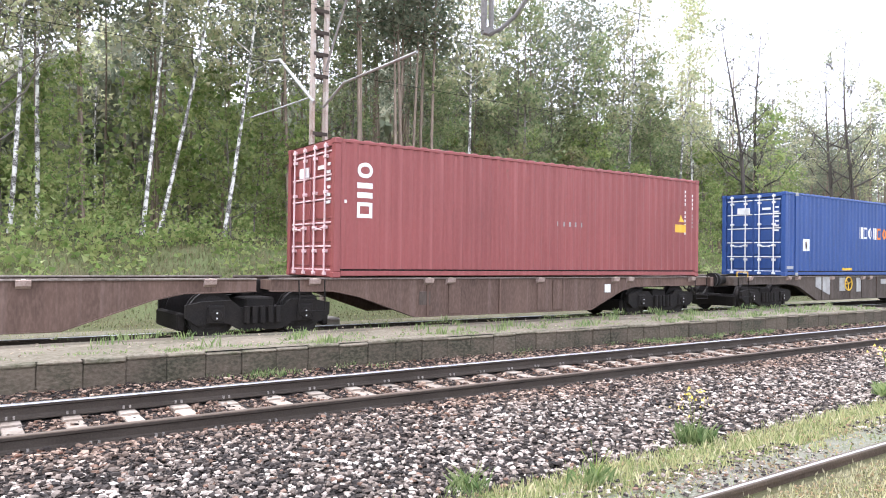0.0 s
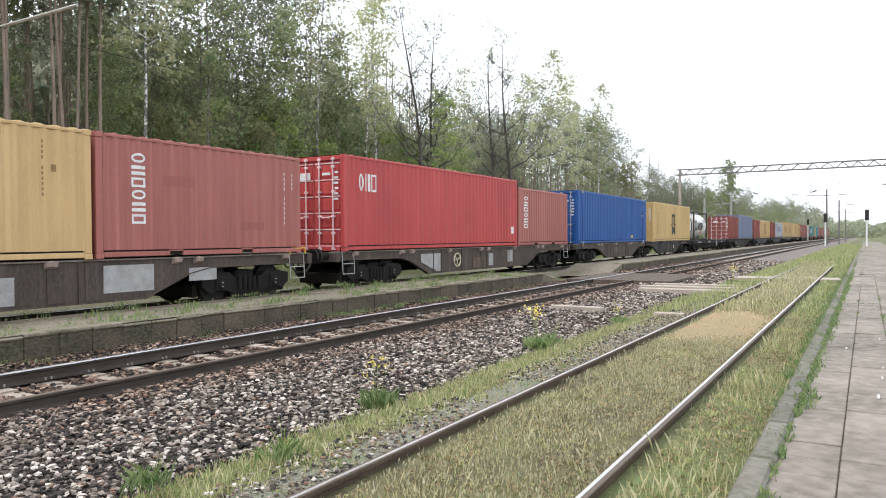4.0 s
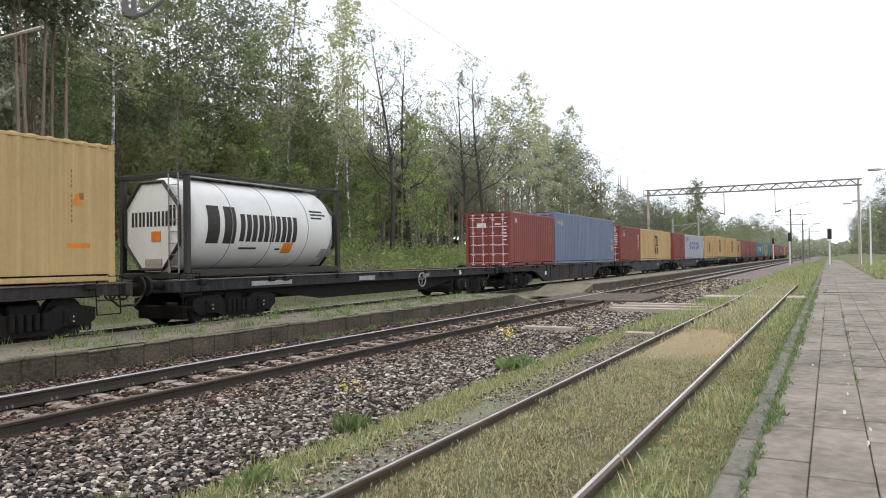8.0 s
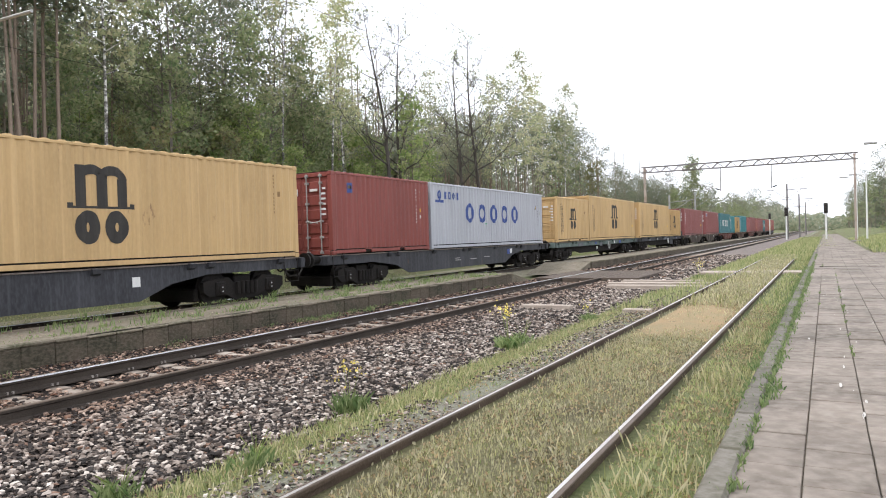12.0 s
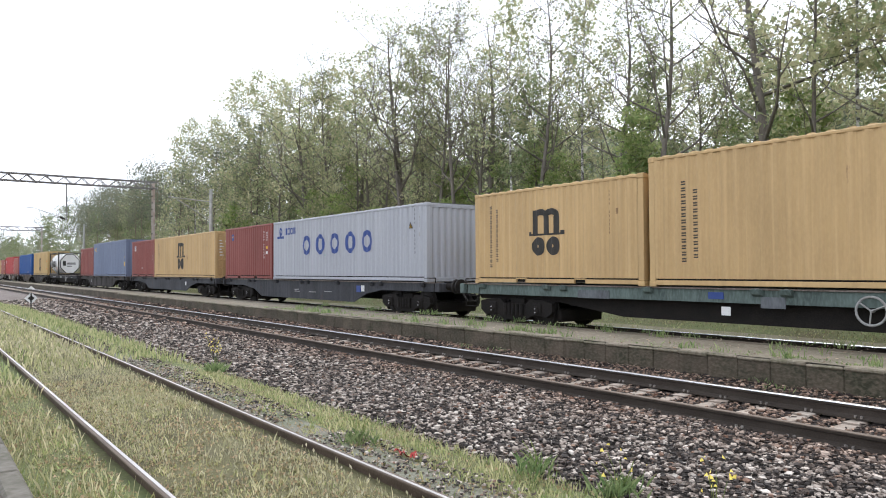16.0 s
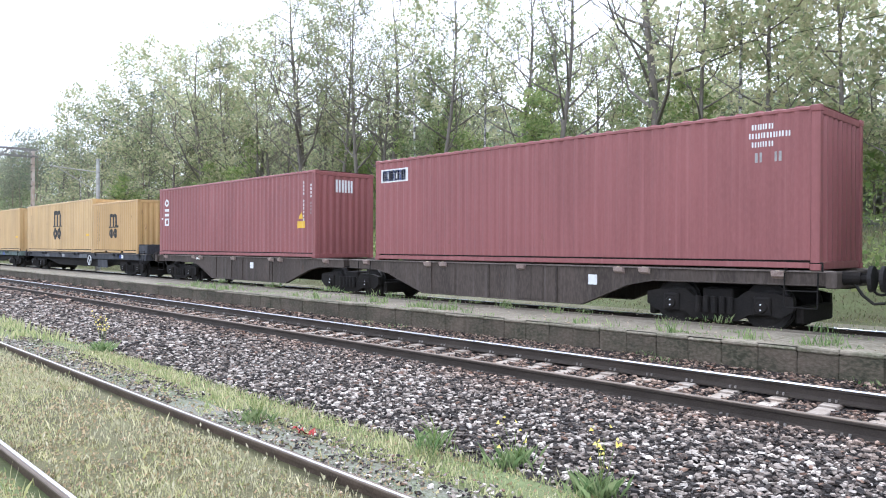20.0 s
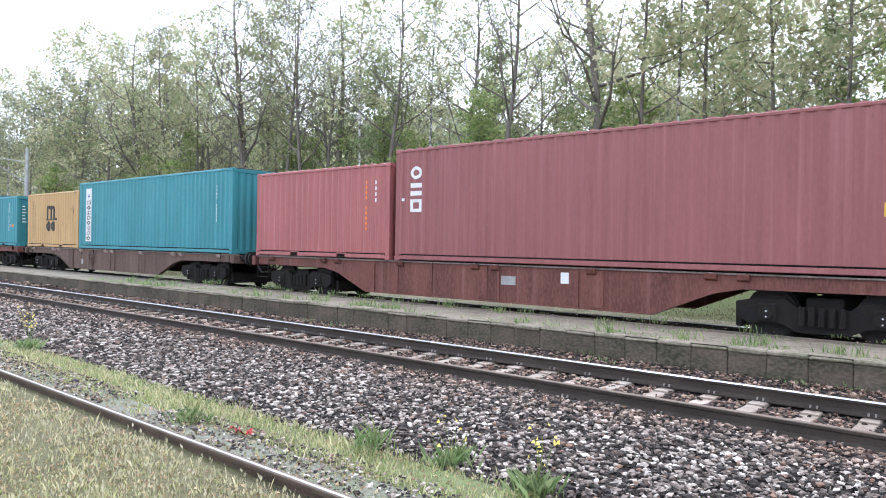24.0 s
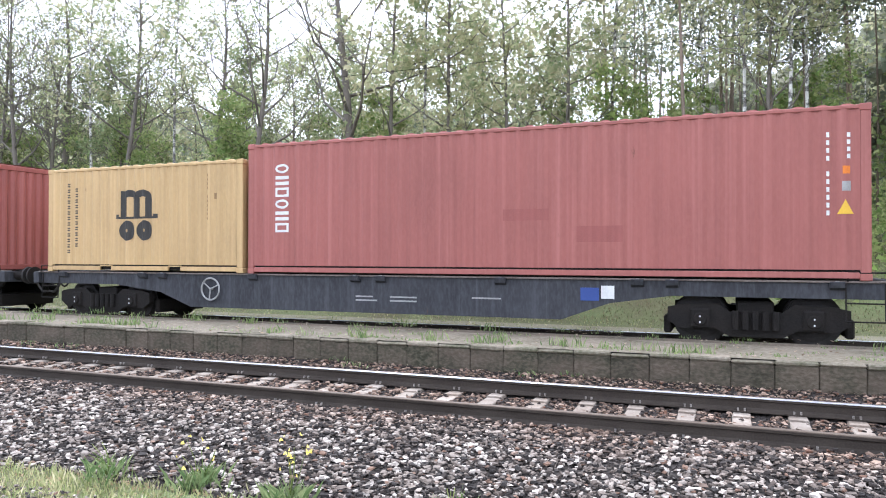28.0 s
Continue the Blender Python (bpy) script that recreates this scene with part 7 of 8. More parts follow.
def island_weeds():
    pts = []
    for k in range(520):
        x, y = RNG.uniform(-24, 23) if k < 360 else RNG.uniform(2, 23), RNG.choice([RNG.uniform(9.95, 10.3), RNG.uniform(10.2, 12.4)])
        for q in range(int(RNG.integers(5, 22))):
            pts.append((x + RNG.normal(0, 0.09), y + RNG.normal(0, 0.06), 0.275))
    low, low_faces = blades(np.array(pts), 0.05, 0.008, 0.9)
    pts = []
    for k in range(130):
        x, y = RNG.uniform(-24, 23), RNG.choice([RNG.uniform(9.95, 10.35), RNG.uniform(10.3, 12.3)])
        for q in range(int(RNG.integers(8, 40))):
            pts.append((x + RNG.normal(0, 0.11), y + RNG.normal(0, 0.07), 0.275))
    v, f = blades(np.array(pts), 0.13, 0.009, 0.6)
    v, f = np.concatenate([low, v]), np.concatenate([low_faces, f + len(low)])
    tagged(new("platform_weeds", quick_mesh("platform_weeds", v, f, M_WEED)), "low green weeds growing on the island platform", "weeds", kind="stuff")
    pts = []
    for k in range(120):
        x, y = RNG.uniform(-20, 22), RNG.uniform(9.45, 9.82)
        for q in range(int(RNG.integers(5, 18))):
            pts.append((x + RNG.normal(0, 0.08), y + RNG.normal(0, 0.03), -0.26))
    for k in range(70):
        x, y = RNG.choice([RNG.uniform(11.4, 16.8), RNG.uniform(11.4, 16.8), RNG.uniform(3.5, 4.2), RNG.uniform(-14, 22)]), RNG.uniform(9.5, 9.8)
        for q in range(22):
            pts.append((x + RNG.normal(0, 0.12), y + RNG.normal(0, 0.04), -0.1 + RNG.uniform(0, 0.08)))
    for k in range(60):
        x = RNG.uniform(2, 16)
        for q in range(14):
            pts.append((x + RNG.normal(0, 0.05), 0.545 + RNG.normal(0, 0.012), 0.14))
    for k in range(420):
        x, y = RNG.uniform(6.5, 29) if k % 3 else RNG.uniform(-4, 45), RNG.choice([RNG.uniform(0.5, 0.58), RNG.uniform(0.66, 0.76)])
        for q in range(int(RNG.integers(8, 20))):
            pts.append((x + RNG.normal(0, 0.1), y + RNG.normal(0, 0.04), 0.14))
    for k in range(120):
        x, y = RNG.uniform(1.5, 34), RNG.choice([-0.18, 0.2, 0.53], p=[0.15, 0.05, 0.8])
        for q in range(int(RNG.integers(5, 16))):
            pts.append((x + RNG.normal(0, 0.07), y + RNG.normal(0, 0.012), 0.135))
    v, f = blades(np.array(pts), 0.05, 0.008, 0.8)
    tagged(new("edge_weeds", quick_mesh("edge_weeds", v, f, M_WEED)), "low weeds at the foot of the platform edges", "weeds", kind="stuff")


island_weeds()


def leaf_litter():
    """Last year's dry leaves blown against the foot of the island platform and onto it."""
    n = 5200
    x = RNG.uniform(-24, 23.4, n)
    y = np.where(RNG.uniform(0, 1, n) < 0.72, 9.84 - np.abs(RNG.normal(0, 0.22, n)), RNG.uniform(9.9, 12.2, n))
    z = np.where(y < 9.86, bed_height(y) + 0.03, 0.302)
    a, s = RNG.uniform(0, 2 * PI, n), RNG.uniform(0.014, 0.034, n)
    u = np.c_[np.cos(a), np.sin(a), RNG.uniform(-0.4, 0.4, n)] * s[:, None]
    w = np.c_[-np.sin(a), np.cos(a), RNG.uniform(-0.3, 0.5, n)] * (s * 0.6)[:, None]
    c = np.c_[x, y, z]
    v = np.stack([c - u, c + w, c + u, c - w], 1).reshape(-1, 3)
    m = leaf_material("dry_leaf", (0.10, 0.06, 0.03), (0.30, 0.20, 0.12), (0.42, 0.33, 0.24), 0.8)
    tagged(new("leaf_litter", quick_mesh("leaf_litter", v, np.arange(4 * n).reshape(n, 4), m)), "dry brown leaves at the foot of the platform edge", "leaf litter", kind="stuff")


leaf_litter()


def flowering_weed(x, y, h, label, z=-0.2, heads=14):
    t = thing("flowering_weed", label, "weed", "yellow weeds by the track", m=pose(x, y, z))
    stems = Geo()
    tips = []
    for k in range(5):
        a = RNG.uniform(0, 2 * PI)
        top = Vector((0.13 * math.cos(a), 0.13 * math.sin(a), h * RNG.uniform(0.7, 1.0)))
        mid = top * 0.5 + Vector((0.02, 0.01, 0.03))
        stems.path([(0, 0, 0), mid, top], 0.003, 4)
        tips.append(top)
    part("stem", stems, M_LEAF_BUSH, t, kind="stuff")
    v, f = blades(np.array([(RNG.normal(0, 0.08), RNG.normal(0, 0.08), 0.0) for _ in range(90 + 14 * heads)]), 0.12 + 0.004 * heads, 0.0045, 0.9)
    part("leaf_tuft", quick_mesh("leaf_tuft", v, f, M_WEED), None, t, kind="stuff")
    if heads:
        pts = np.array([tips[k % 5] + Vector((RNG.normal(0, 0.06), RNG.normal(0, 0.06), RNG.normal(-0.02, 0.06))) for k in range(heads * 3)])
        v, f = blades(pts, 0.026, 0.016, 0.6)
        part("bloom", quick_mesh("bloom", v, f, M_FLOWER), None, t, "yellow flower heads", kind="stuff")


for x, y, h, heads in ((6.1, 4.42, 0.52, 12), (10.4, 4.46, 0.72, 16), (-12.3, 4.25, 0.62, 12), (-2.9, 4.35, 0.45, 6), (0.2, 4.55, 0.3, 8), (27.0, 4.1, 0.7, 14), (14.2, 4.3, 0.4, 6), (-3.8, 4.5, 0.35, 4)):
    flowering_weed(x, y, h, "tall weed with small yellow flowers in the stones", heads=heads)
for x, y, h in ((4.1, 3.85, 0.3), (-6.1, 3.5, 0.3), (3.2, 4.2, 0.2), (-4.4, 4.2, 0.25), (10.6, 4.3, 0.35), (-1.7, 4.3, 0.2)):
    flowering_weed(x, y, h, "bright green tuft of grass by the stones", z=-0.09, heads=0)


def rag():
    g = Geo()
    n = 9
    pts = [(0.26 * (i / (n - 1) - 0.5), 0.06 * (j / 3 - 0.5) + 0.03 * math.sin(i * 1.3), 0.035 + 0.03 * math.sin(i * 1.9 + j * 1.1)) for j in range(4) for i in range(n)]
    g.add(pts, [(j * n + i, j * n + i + 1, (j + 1) * n + i + 1, (j + 1) * n + i) for j in range(3) for i in range(n - 1)])
    ob = solid("red_rag", g, M_RED_CLOTH, "crumpled red rag lying on the stones", "rag", smooth=True)
    ob.matrix_basis = pose(-5.4, 3.6, -0.085, 0, 0, 12)


rag()


# ---- the wood ----
# height, trunk radius, lowest limb, limbs, limb length, rise of the limbs, side shoots, twigs, leaves a twig, leaf size, spread of the leaves
KINDS = {"birch": (15.5, 18.5, 0.09, 0.36, 24, 1.9, 0.9, 3, 4, 10, 0.08, 0.26),
         "pine": (16.0, 19.0, 0.088, 0.50, 20, 1.9, 0.3, 3, 3, 12, 0.10, 0.38),
         "oak": (15.0, 16.5, 0.25, 0.28, 18, 5.6, 1.1, 5, 7, 3, 0.07, 0.28),
         "bare": (13.5, 16.0, 0.13, 0.26, 22, 3.6, 1.5, 5, 7, 2, 0.065, 0.22),
         "gaunt": (13.5, 16.0, 0.15, 0.26, 20, 3.4, 1.5, 5, 6, 1, 0.065, 0.22),
         "young": (7.0, 10.0, 0.065, 0.10, 18, 1.7, 0.7, 3, 3, 14, 0.095, 0.30),
         "sapling": (5.0, 8.0, 0.05, 0.10, 16, 1.5, 0.7, 3, 3, 10, 0.09, 0.26),
         "linden": (13.0, 16.0, 0.11, 0.14, 26, 2.9, 0.9, 3, 4, 14, 0.09, 0.42),
         "leafy": (13.5, 16.5, 0.11, 0.16, 26, 2.7, 0.8, 3, 4, 15, 0.095, 0.40)}


def tree_meshes(kind, seed, fine=True):
    """A trunk with forking limbs and a crown of many small leaves: (trunk, crown) meshes for one kind of tree."""
    rnd = random.Random(seed)
    h0, h1, r, first, limbs, spread, rise, shoots, twigs, per, size, sp = KINDS[kind]
    H = rnd.uniform(h0, h1)
    lean = rnd.uniform(-0.05, 0.07) if kind == "birch" else rnd.uniform(-0.03, 0.03)
    if not fine:
        r *= 0.7
        limbs, shoots, twigs, per, size, sp = limbs * 3 // 4, max(2, shoots - 1), 2 if kind not in ("bare", "oak", "gaunt") else 5, per * 3 // 2, size * 1.38, sp * 1.6
    g = Geo()
    spots = []
    steps, sway = 7, 0.4 if kind in ("bare", "oak", "gaunt") else 0.16
    if kind in ("bare", "oak", "gaunt"):
        H *= 0.9
    a0 = rnd.uniform(0, 6.28)
    line = [Vector((lean * H * (i / steps) ** 2 + sway * math.sin(3 * i / steps + a0), sway * math.sin(4 * i / steps + 2 * a0), H * i / steps)) for i in range(steps + 1)]
    for i in range(steps):
        g.tube(line[i] - Vector((0, 0, 0.4 if i == 0 else 0)), line[i + 1], r * (1 - 0.92 * i / steps), r * (1 - 0.92 * (i + 1) / steps), 7 if fine else 5, caps=False)

    def at(q):
        k = min(steps - 1, int(q * steps))
        return line[k].lerp(line[k + 1], q * steps - k)

    def cone(p, q, rad):
        d = (q - p).normalized()
        e = d.cross(Vector((0.3, 0.2, 1))).normalized()
        f = d.cross(e)
        g.add([p + e * rad, p - e * rad * 0.5 + f * rad * 0.86, p - e * rad * 0.5 - f * rad * 0.86, q], [(0, 1, 3), (1, 2, 3), (2, 0, 3)])

    for k in range(limbs):
        q = first + (0.985 - first) * (k + rnd.random()) / limbs
        p = at(q)
        ang = k * 2.4 + rnd.uniform(-0.6, 0.6)
        taper = (1 - q) / (1 - first)
        if kind == "pine":
            length = spread * (0.45 + 0.75 * math.sin(PI * min(1, 0.2 + 0.8 * taper)))
        else:
            length = spread * (0.28 + 0.9 * taper ** 0.8) * rnd.uniform(0.6, 1.2)
        out = Vector((math.cos(ang), math.sin(ang), 0))
        r0 = r * (1 - 0.9 * q) * 0.42 + 0.008
        pts = [p]
        up = rise * rnd.uniform(0.5, 1.1)
        for j in range(3):
            bend = Vector((rnd.gauss(0, 0.16), rnd.gauss(0, 0.16), 0))
            d = (out + Vector((0, 0, up * (0.6 + 0.35 * j))) + bend).normalized()
            if kind == "birch" and j == 2:
                d = (out + Vector((0, 0, 0.1)) + bend).normalized()
            pts.append(pts[-1] + d * (length / 3))
        for j in range(3):
            g.tube(pts[j], pts[j + 1], r0 * (1 - 0.3 * j), r0 * (0.7 - 0.3 * j) + 0.004, 4 if j == 0 else 3, caps=False)
        for s in range(shoots):
            f = rnd.uniform(0.35, 1.0)
            j = min(2, int(f * 3))
            b = pts[j].lerp(pts[j + 1], f * 3 - j)
            sd = Vector((rnd.gauss(0, 0.7), rnd.gauss(0, 0.7), rnd.uniform(0.1, 0.9) * (0.4 + rise) if kind != "birch" else rnd.uniform(-0.3, 0.7))) + out * 0.3
            tip = b + sd.normalized() * (length * 0.34 + 0.25) * rnd.uniform(0.6, 1.2)
            cone(b, tip, r0 * 0.4 + 0.003)
            for w in range(twigs):
                c = b.lerp(tip, rnd.uniform(0.3, 1.0))
                drop = -0.35 if kind == "birch" else 0.3
                end = c + Vector((rnd.gauss(0, 0.32), rnd.gauss(0, 0.32), rnd.gauss(drop, 0.22))) * (1.0 if kind != "pine" else 0.6)
                if (fine and kind != "pine") or kind in ("bare", "oak", "gaunt"):
                    cone(c, end, 0.009)
                spots.append((c, end))
    cs = []
    if kind not in ("bare", "oak", "gaunt", "pine"):       # leaves gather in clumps round the twigs' ends
        sp, size, per = sp * 0.62, size * 1.28, max(3, per * 3 // 4)
    for b, tip in spots:
        for j in range(per):
            c = b.lerp(tip, rnd.uniform(0.45 if kind != "pine" else 0.0, 1.25))
            cs.append((c.x + rnd.gauss(0, sp), c.y + rnd.gauss(0, sp), c.z + rnd.gauss(0, sp * 0.8)))
    bark = {"birch": M_BARK_BIRCH, "pine": M_BARK_PINE, "gaunt": M_BARK_BACKLIT}.get(kind, M_BARK_GREY)
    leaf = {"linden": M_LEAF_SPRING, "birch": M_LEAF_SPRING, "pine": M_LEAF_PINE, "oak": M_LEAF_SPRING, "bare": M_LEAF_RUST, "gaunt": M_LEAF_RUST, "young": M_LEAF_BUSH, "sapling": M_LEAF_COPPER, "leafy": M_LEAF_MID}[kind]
    trunk = g.mesh("trunk", True)
    trunk.materials.append(bark)
    v, f = leaf_cards(np.array(cs), size)
    return trunk, quick_mesh("crown", v, f, leaf)


TREES, FAR_TREES = {}, {}
for tree_kind, variants in (("birch", 5), ("pine", 4), ("leafy", 4), ("linden", 4), ("bare", 5), ("gaunt", 3), ("oak", 3), ("young", 4), ("sapling", 3)):
    TREES[tree_kind] = [tree_meshes(tree_kind, 31 * k + 7 * len(tree_kind), True) for k in range(variants)]
    FAR_TREES[tree_kind] = [tree_meshes(tree_kind, 57 * k + 5 * len(tree_kind), False) for k in range(3)]
WORDS = {"birch": ("birch_tree", "slender white-barked birch in fresh spring leaf", "tree"), "pine": ("pine_tree", "tall pine with a bare reddish trunk and dark crown", "tree"),
         "linden": ("linden_tree", "broadleaved tree in young leaf, paled as by haze", "tree"),
         "leafy": ("leafy_tree", "slim broadleaved tree in fresh green leaf", "tree"), "bare": ("bare_tree", "grey-barked tree, its twigs barely in leaf", "tree"),
         "gaunt": ("bare_tree", "tall tree with almost no leaves yet, its bark darkened as if backlit", "tree"),
         "oak": ("oak_tree", "stout spreading oak with thick limbs and young leaves", "tree"), "sapling": ("sapling", "thin sapling with copper-coloured young leaves", "tree"), "young": ("young_tree", "young bushy tree in bright green leaf", "tree")}


def plant(kind, x, y, scale=1.0, turn=None, variant=None, lean=0.0, far=False):
    pool = (FAR_TREES if far else TREES)[kind]
    trunk, crown = pool[(variant if variant is not None else random.randrange(99)) % len(pool)]
    name, label, cat = WORDS[kind]
    m = pose(x, y, ground_height(x, y) - 0.1, 0, lean, 0) @ pose(0, 0, 0, 0, 0, random.uniform(0, 360) if turn is None else turn) @ Matrix.Diagonal((scale, scale, scale, 1))
    t = thing(name, label, cat, "trees of the wood", m=m)
    part("trunk", trunk, None, t)
    part("crown", crown, None, t)


JOINED = {}


def plant_far(kind, x, y, scale):
    """A tree too far off to tell from its neighbours, kept for the joined far trees."""
    m = np.array(pose(x, y, ground_height(x, y) - 0.1, 0, 0, random.uniform(0, 360)))
    for me in random.choice(FAR_TREES[kind]):
        v = np.empty(3 * len(me.vertices), np.float32)
        me.vertices.foreach_get("co", v)
        me.calc_loop_triangles()
        f = np.empty(3 * len(me.loop_triangles), np.int32)
        me.loop_triangles.foreach_get("vertices", f)
        JOINED.setdefault((kind, me.materials[0].name), []).append((v.reshape(-1, 3) * scale @ m[:3, :3].T + m[:3, 3], f.reshape(-1, 3)))


def build_far_trees():
    for (kind, leaf), pieces in sorted(JOINED.items()):
        starts = np.cumsum([0] + [len(v) for v, f in pieces])
        me = quick_mesh("far_trees", np.concatenate([v for v, f in pieces]), np.concatenate([f + k for (v, f), k in zip(pieces, starts)]), bpy.data.materials[leaf])
        tagged(new("far_trees", me), "far-off " + ("pines" if kind == "pine" else "broadleaved trees") + " along the line", "trees", kind="stuff")


def by_bearing(kind, bearing, y, scale=1.0, **more):
    """A tree at a bearing (degrees to the right of straight across the tracks) and a distance across."""
    plant(kind, y * math.tan(radians(bearing)), y, scale, **more)


random.seed(77)
for kind, bearing, y, scale, lean in (
        ("birch", 3.6, 27.5, 1.0, 3), ("birch", 12.2, 28.0, 0.95, 3), ("birch", 13.4, 28.5, 1.0, 10), ("birch", 17.6, 28.0, 1.0, 8), ("birch", 36.7, 27.5, 1.05, 0), ("birch", 49.5, 29.0, 1.1, 2),
        ("birch", 53.3, 29.0, 1.05, 0), ("birch", 54.2, 30.0, 1.0, 0), ("gaunt", 57.2, 27.5, 1.18, -3), ("gaunt", 58.8, 27.8, 1.15, 0), ("birch", 61.2, 29.5, 0.85, 0), ("gaunt", 64.5, 30.0, 1.48, 0), ("gaunt", 63.2, 31.0, 1.38, 2), ("birch", 66.0, 31.0, 0.95, 0),
        ("birch", 67.7, 29.0, 1.1, 2), ("birch", 68.6, 29.5, 1.08, 0), ("leafy", 71.3, 31.0, 1.12, 0), ("birch", 70.0, 29.0, 1.02, 0), ("birch", 71.7, 29.0, 1.08, 0), ("pine", 69.2, 31.5, 0.95, 0), ("pine", 70.6, 32.0, 1.0, 0), ("pine", 72.8, 31.0, 0.95, 0), ("pine", 74.2, 31.0, 0.85, 0), ("sapling", 73.8, 28.0, 1.35, 0), ("pine", 66.6, 33.0, 0.8, 0), ("pine", 64.0, 33.5, 0.75, 0), ("pine", 62.3, 33.0, 0.75, 0), ("young", 59.7, 26.5, 1.0, 0), ("young", 61.0, 27.0, 0.8, 0),
        ("pine", 27.7, 28.0, 1.12, 0), ("pine", 28.3, 28.4, 1.15, 0), ("pine", 30.6, 28.2, 1.12, 0), ("pine", 31.4, 28.5, 1.1, 0), ("pine", 31.8, 28.0, 1.15, -1), ("pine", 32.3, 28.3, 1.1, 0), ("pine", 33.4, 29.0, 1.15, 0), ("pine", 34.3, 28.0, 1.12, 0), ("pine", 25.0, 29.5, 1.1, 0), ("pine", 22.4, 29, 1.1, 0),
        ("pine", 42.0, 31, 0.95, 0), ("pine", 45.0, 32, 0.9, 0), ("leafy", 41.0, 28.5, 0.85, 0), ("leafy", 47.0, 29.5, 0.8, 0), ("leafy", 51.0, 30, 0.85, 0),
        ("bare", -36.8, 27.0, 1.25, 0), ("oak", -30.0, 27.5, 1.08, 0), ("bare", -56.6, 28.5, 1.28, 0), ("bare", -52.2, 29.0, 1.32, 0), ("bare", -53.8, 29.5, 1.25, 0), ("oak", -64.3, 29.0, 1.22, 0), ("oak", -57.4, 28.8, 1.25, 0), ("linden", -60.3, 30.0, 1.15, 0), ("linden", -54.8, 30.5, 1.1, 0), ("bare", -62.5, 29.5, 1.25, 0),
        ("bare", -45.3, 29.0, 1.32, 0), ("birch", -48.0, 29.5, 1.1, 0), ("birch", -42.0, 30.0, 1.1, 0), ("linden", -25.5, 28.0, 1.05, 0), ("linden", -21.0, 28.5, 1.1, 0), ("linden", -17.0, 28.5, 1.0, 0), ("birch", -23.0, 29.5, 1.05, 0),
        ("bare", -39.5, 30.0, 1.2, 0), ("bare", -59.0, 31.0, 1.2, 0), ("oak", -49.5, 32.0, 1.1, 0),
        ("linden", -12.0, 28.0, 1.0, 0), ("birch", -8.5, 29.0, 1.0, 2), ("pine", -3.2, 27.5, 1.0, 0), ("birch", 0.8, 28.5, 1.0, 0), ("birch", 5.1, 28.5, 1.0, 0), ("pine", 8.0, 30, 1.0, 0), ("bare", 2.5, 27.5, 0.9, 0),
        ("linden", -66.2, 30.0, 1.3, 0), ("linden", -67.8, 30.5, 1.3, 0), ("linden", -69.5, 29.5, 1.3, 0), ("linden", -71.0, 30.0, 1.3, 0), ("birch", -72.6, 30.0, 1.15, 0), ("linden", -73.6, 30.5, 1.35, 0), ("pine", -75.2, 30, 1.05, 0), ("pine", -76.6, 30, 0.9, 0)):
    by_bearing(kind, bearing, y, scale, lean=lean)

# the rows behind the wood's edge
for row, (y, gap) in enumerate(((31.5, 2.5), (35.0, 2.6), (40.0, 3.0), (47.0, 3.4))):
    x = -190.0 - 10 * row
    while x < 210 + 10 * row:
        px, py = x + random.uniform(-1.2, 1.2), y + random.uniform(-1.6, 1.6)
        warm = noise.noise((px * 0.035, py * 0.05, 4.4))
        if -4 < px < 30:
            kind = random.choices(("pine", "leafy", "birch", "bare"), (0.60 - 0.1 * warm, 0.14 + 0.1 * warm, 0.14, 0.12))[0]
        elif 30 <= px < 50:
            kind = random.choices(("pine", "leafy", "birch", "bare"), (0.20, 0.50, 0.15, 0.15))[0]
        elif px >= 50:
            kind = random.choices(("pine", "leafy", "birch"), (0.84, 0.10, 0.06))[0]
        else:
            kind = random.choices(("leafy", "linden", "birch", "bare", "oak") if px > -75 else ("leafy", "linden", "pine", "pine", "bare"), (0.14, 0.44, 0.08, 0.26, 0.08) if px > -75 else (0.14, 0.2, 0.28, 0.28, 0.1))[0]
        size = random.uniform(0.82, 1.06) * (0.92 if 40 < px < 78 else 1.0)
        if kind in ("leafy", "linden"):
            size *= 1.06 if px < -55 else 0.74 if px < -4 else 0.66
        if kind in ("birch", "bare", "oak") and row > 1 and -70 < px < -4:
            size *= 0.85
        if kind == "pine":
            size *= 0.95 if px < 30 else 0.7 if px < 50 else 0.84 if px < 76 else 0.98
        if px > 112:
            size *= 0.66
        if abs(px) > 115:
            plant_far(kind, px, py, size)
        elif not (50 < px and py < 32.5):
            plant(kind, px, py, size, far=row > 0 or abs(px) > 80)
        x += gap * random.uniform(0.75, 1.35) * (1.0 if abs(x) < 90 else 1.35)
# a denser stand of pines and green trees towards the far end
for k in range(14):
    plant("pine", random.uniform(0, 44), random.uniform(30, 40), random.uniform(0.85, 1.0), far=k % 3 > 0)
for k in range(18):
    plant("leafy", random.uniform(22, 52), random.uniform(30, 38), random.uniform(0.6, 0.8), far=True)
# young growth along the wood's edge
for k in range(120):
    x = random.uniform(-95, 110)
    y = random.uniform(26.5, 36.0)
    if 4 < x < 48 and y < 30.5:
        y += 4.5
    if x > 48:
        x -= 62
    plant("sapling" if 12 < x < 36 and k % 2 else "young", x, y, random.uniform(0.4, 1.0), far=y > 31 or abs(x) > 60)
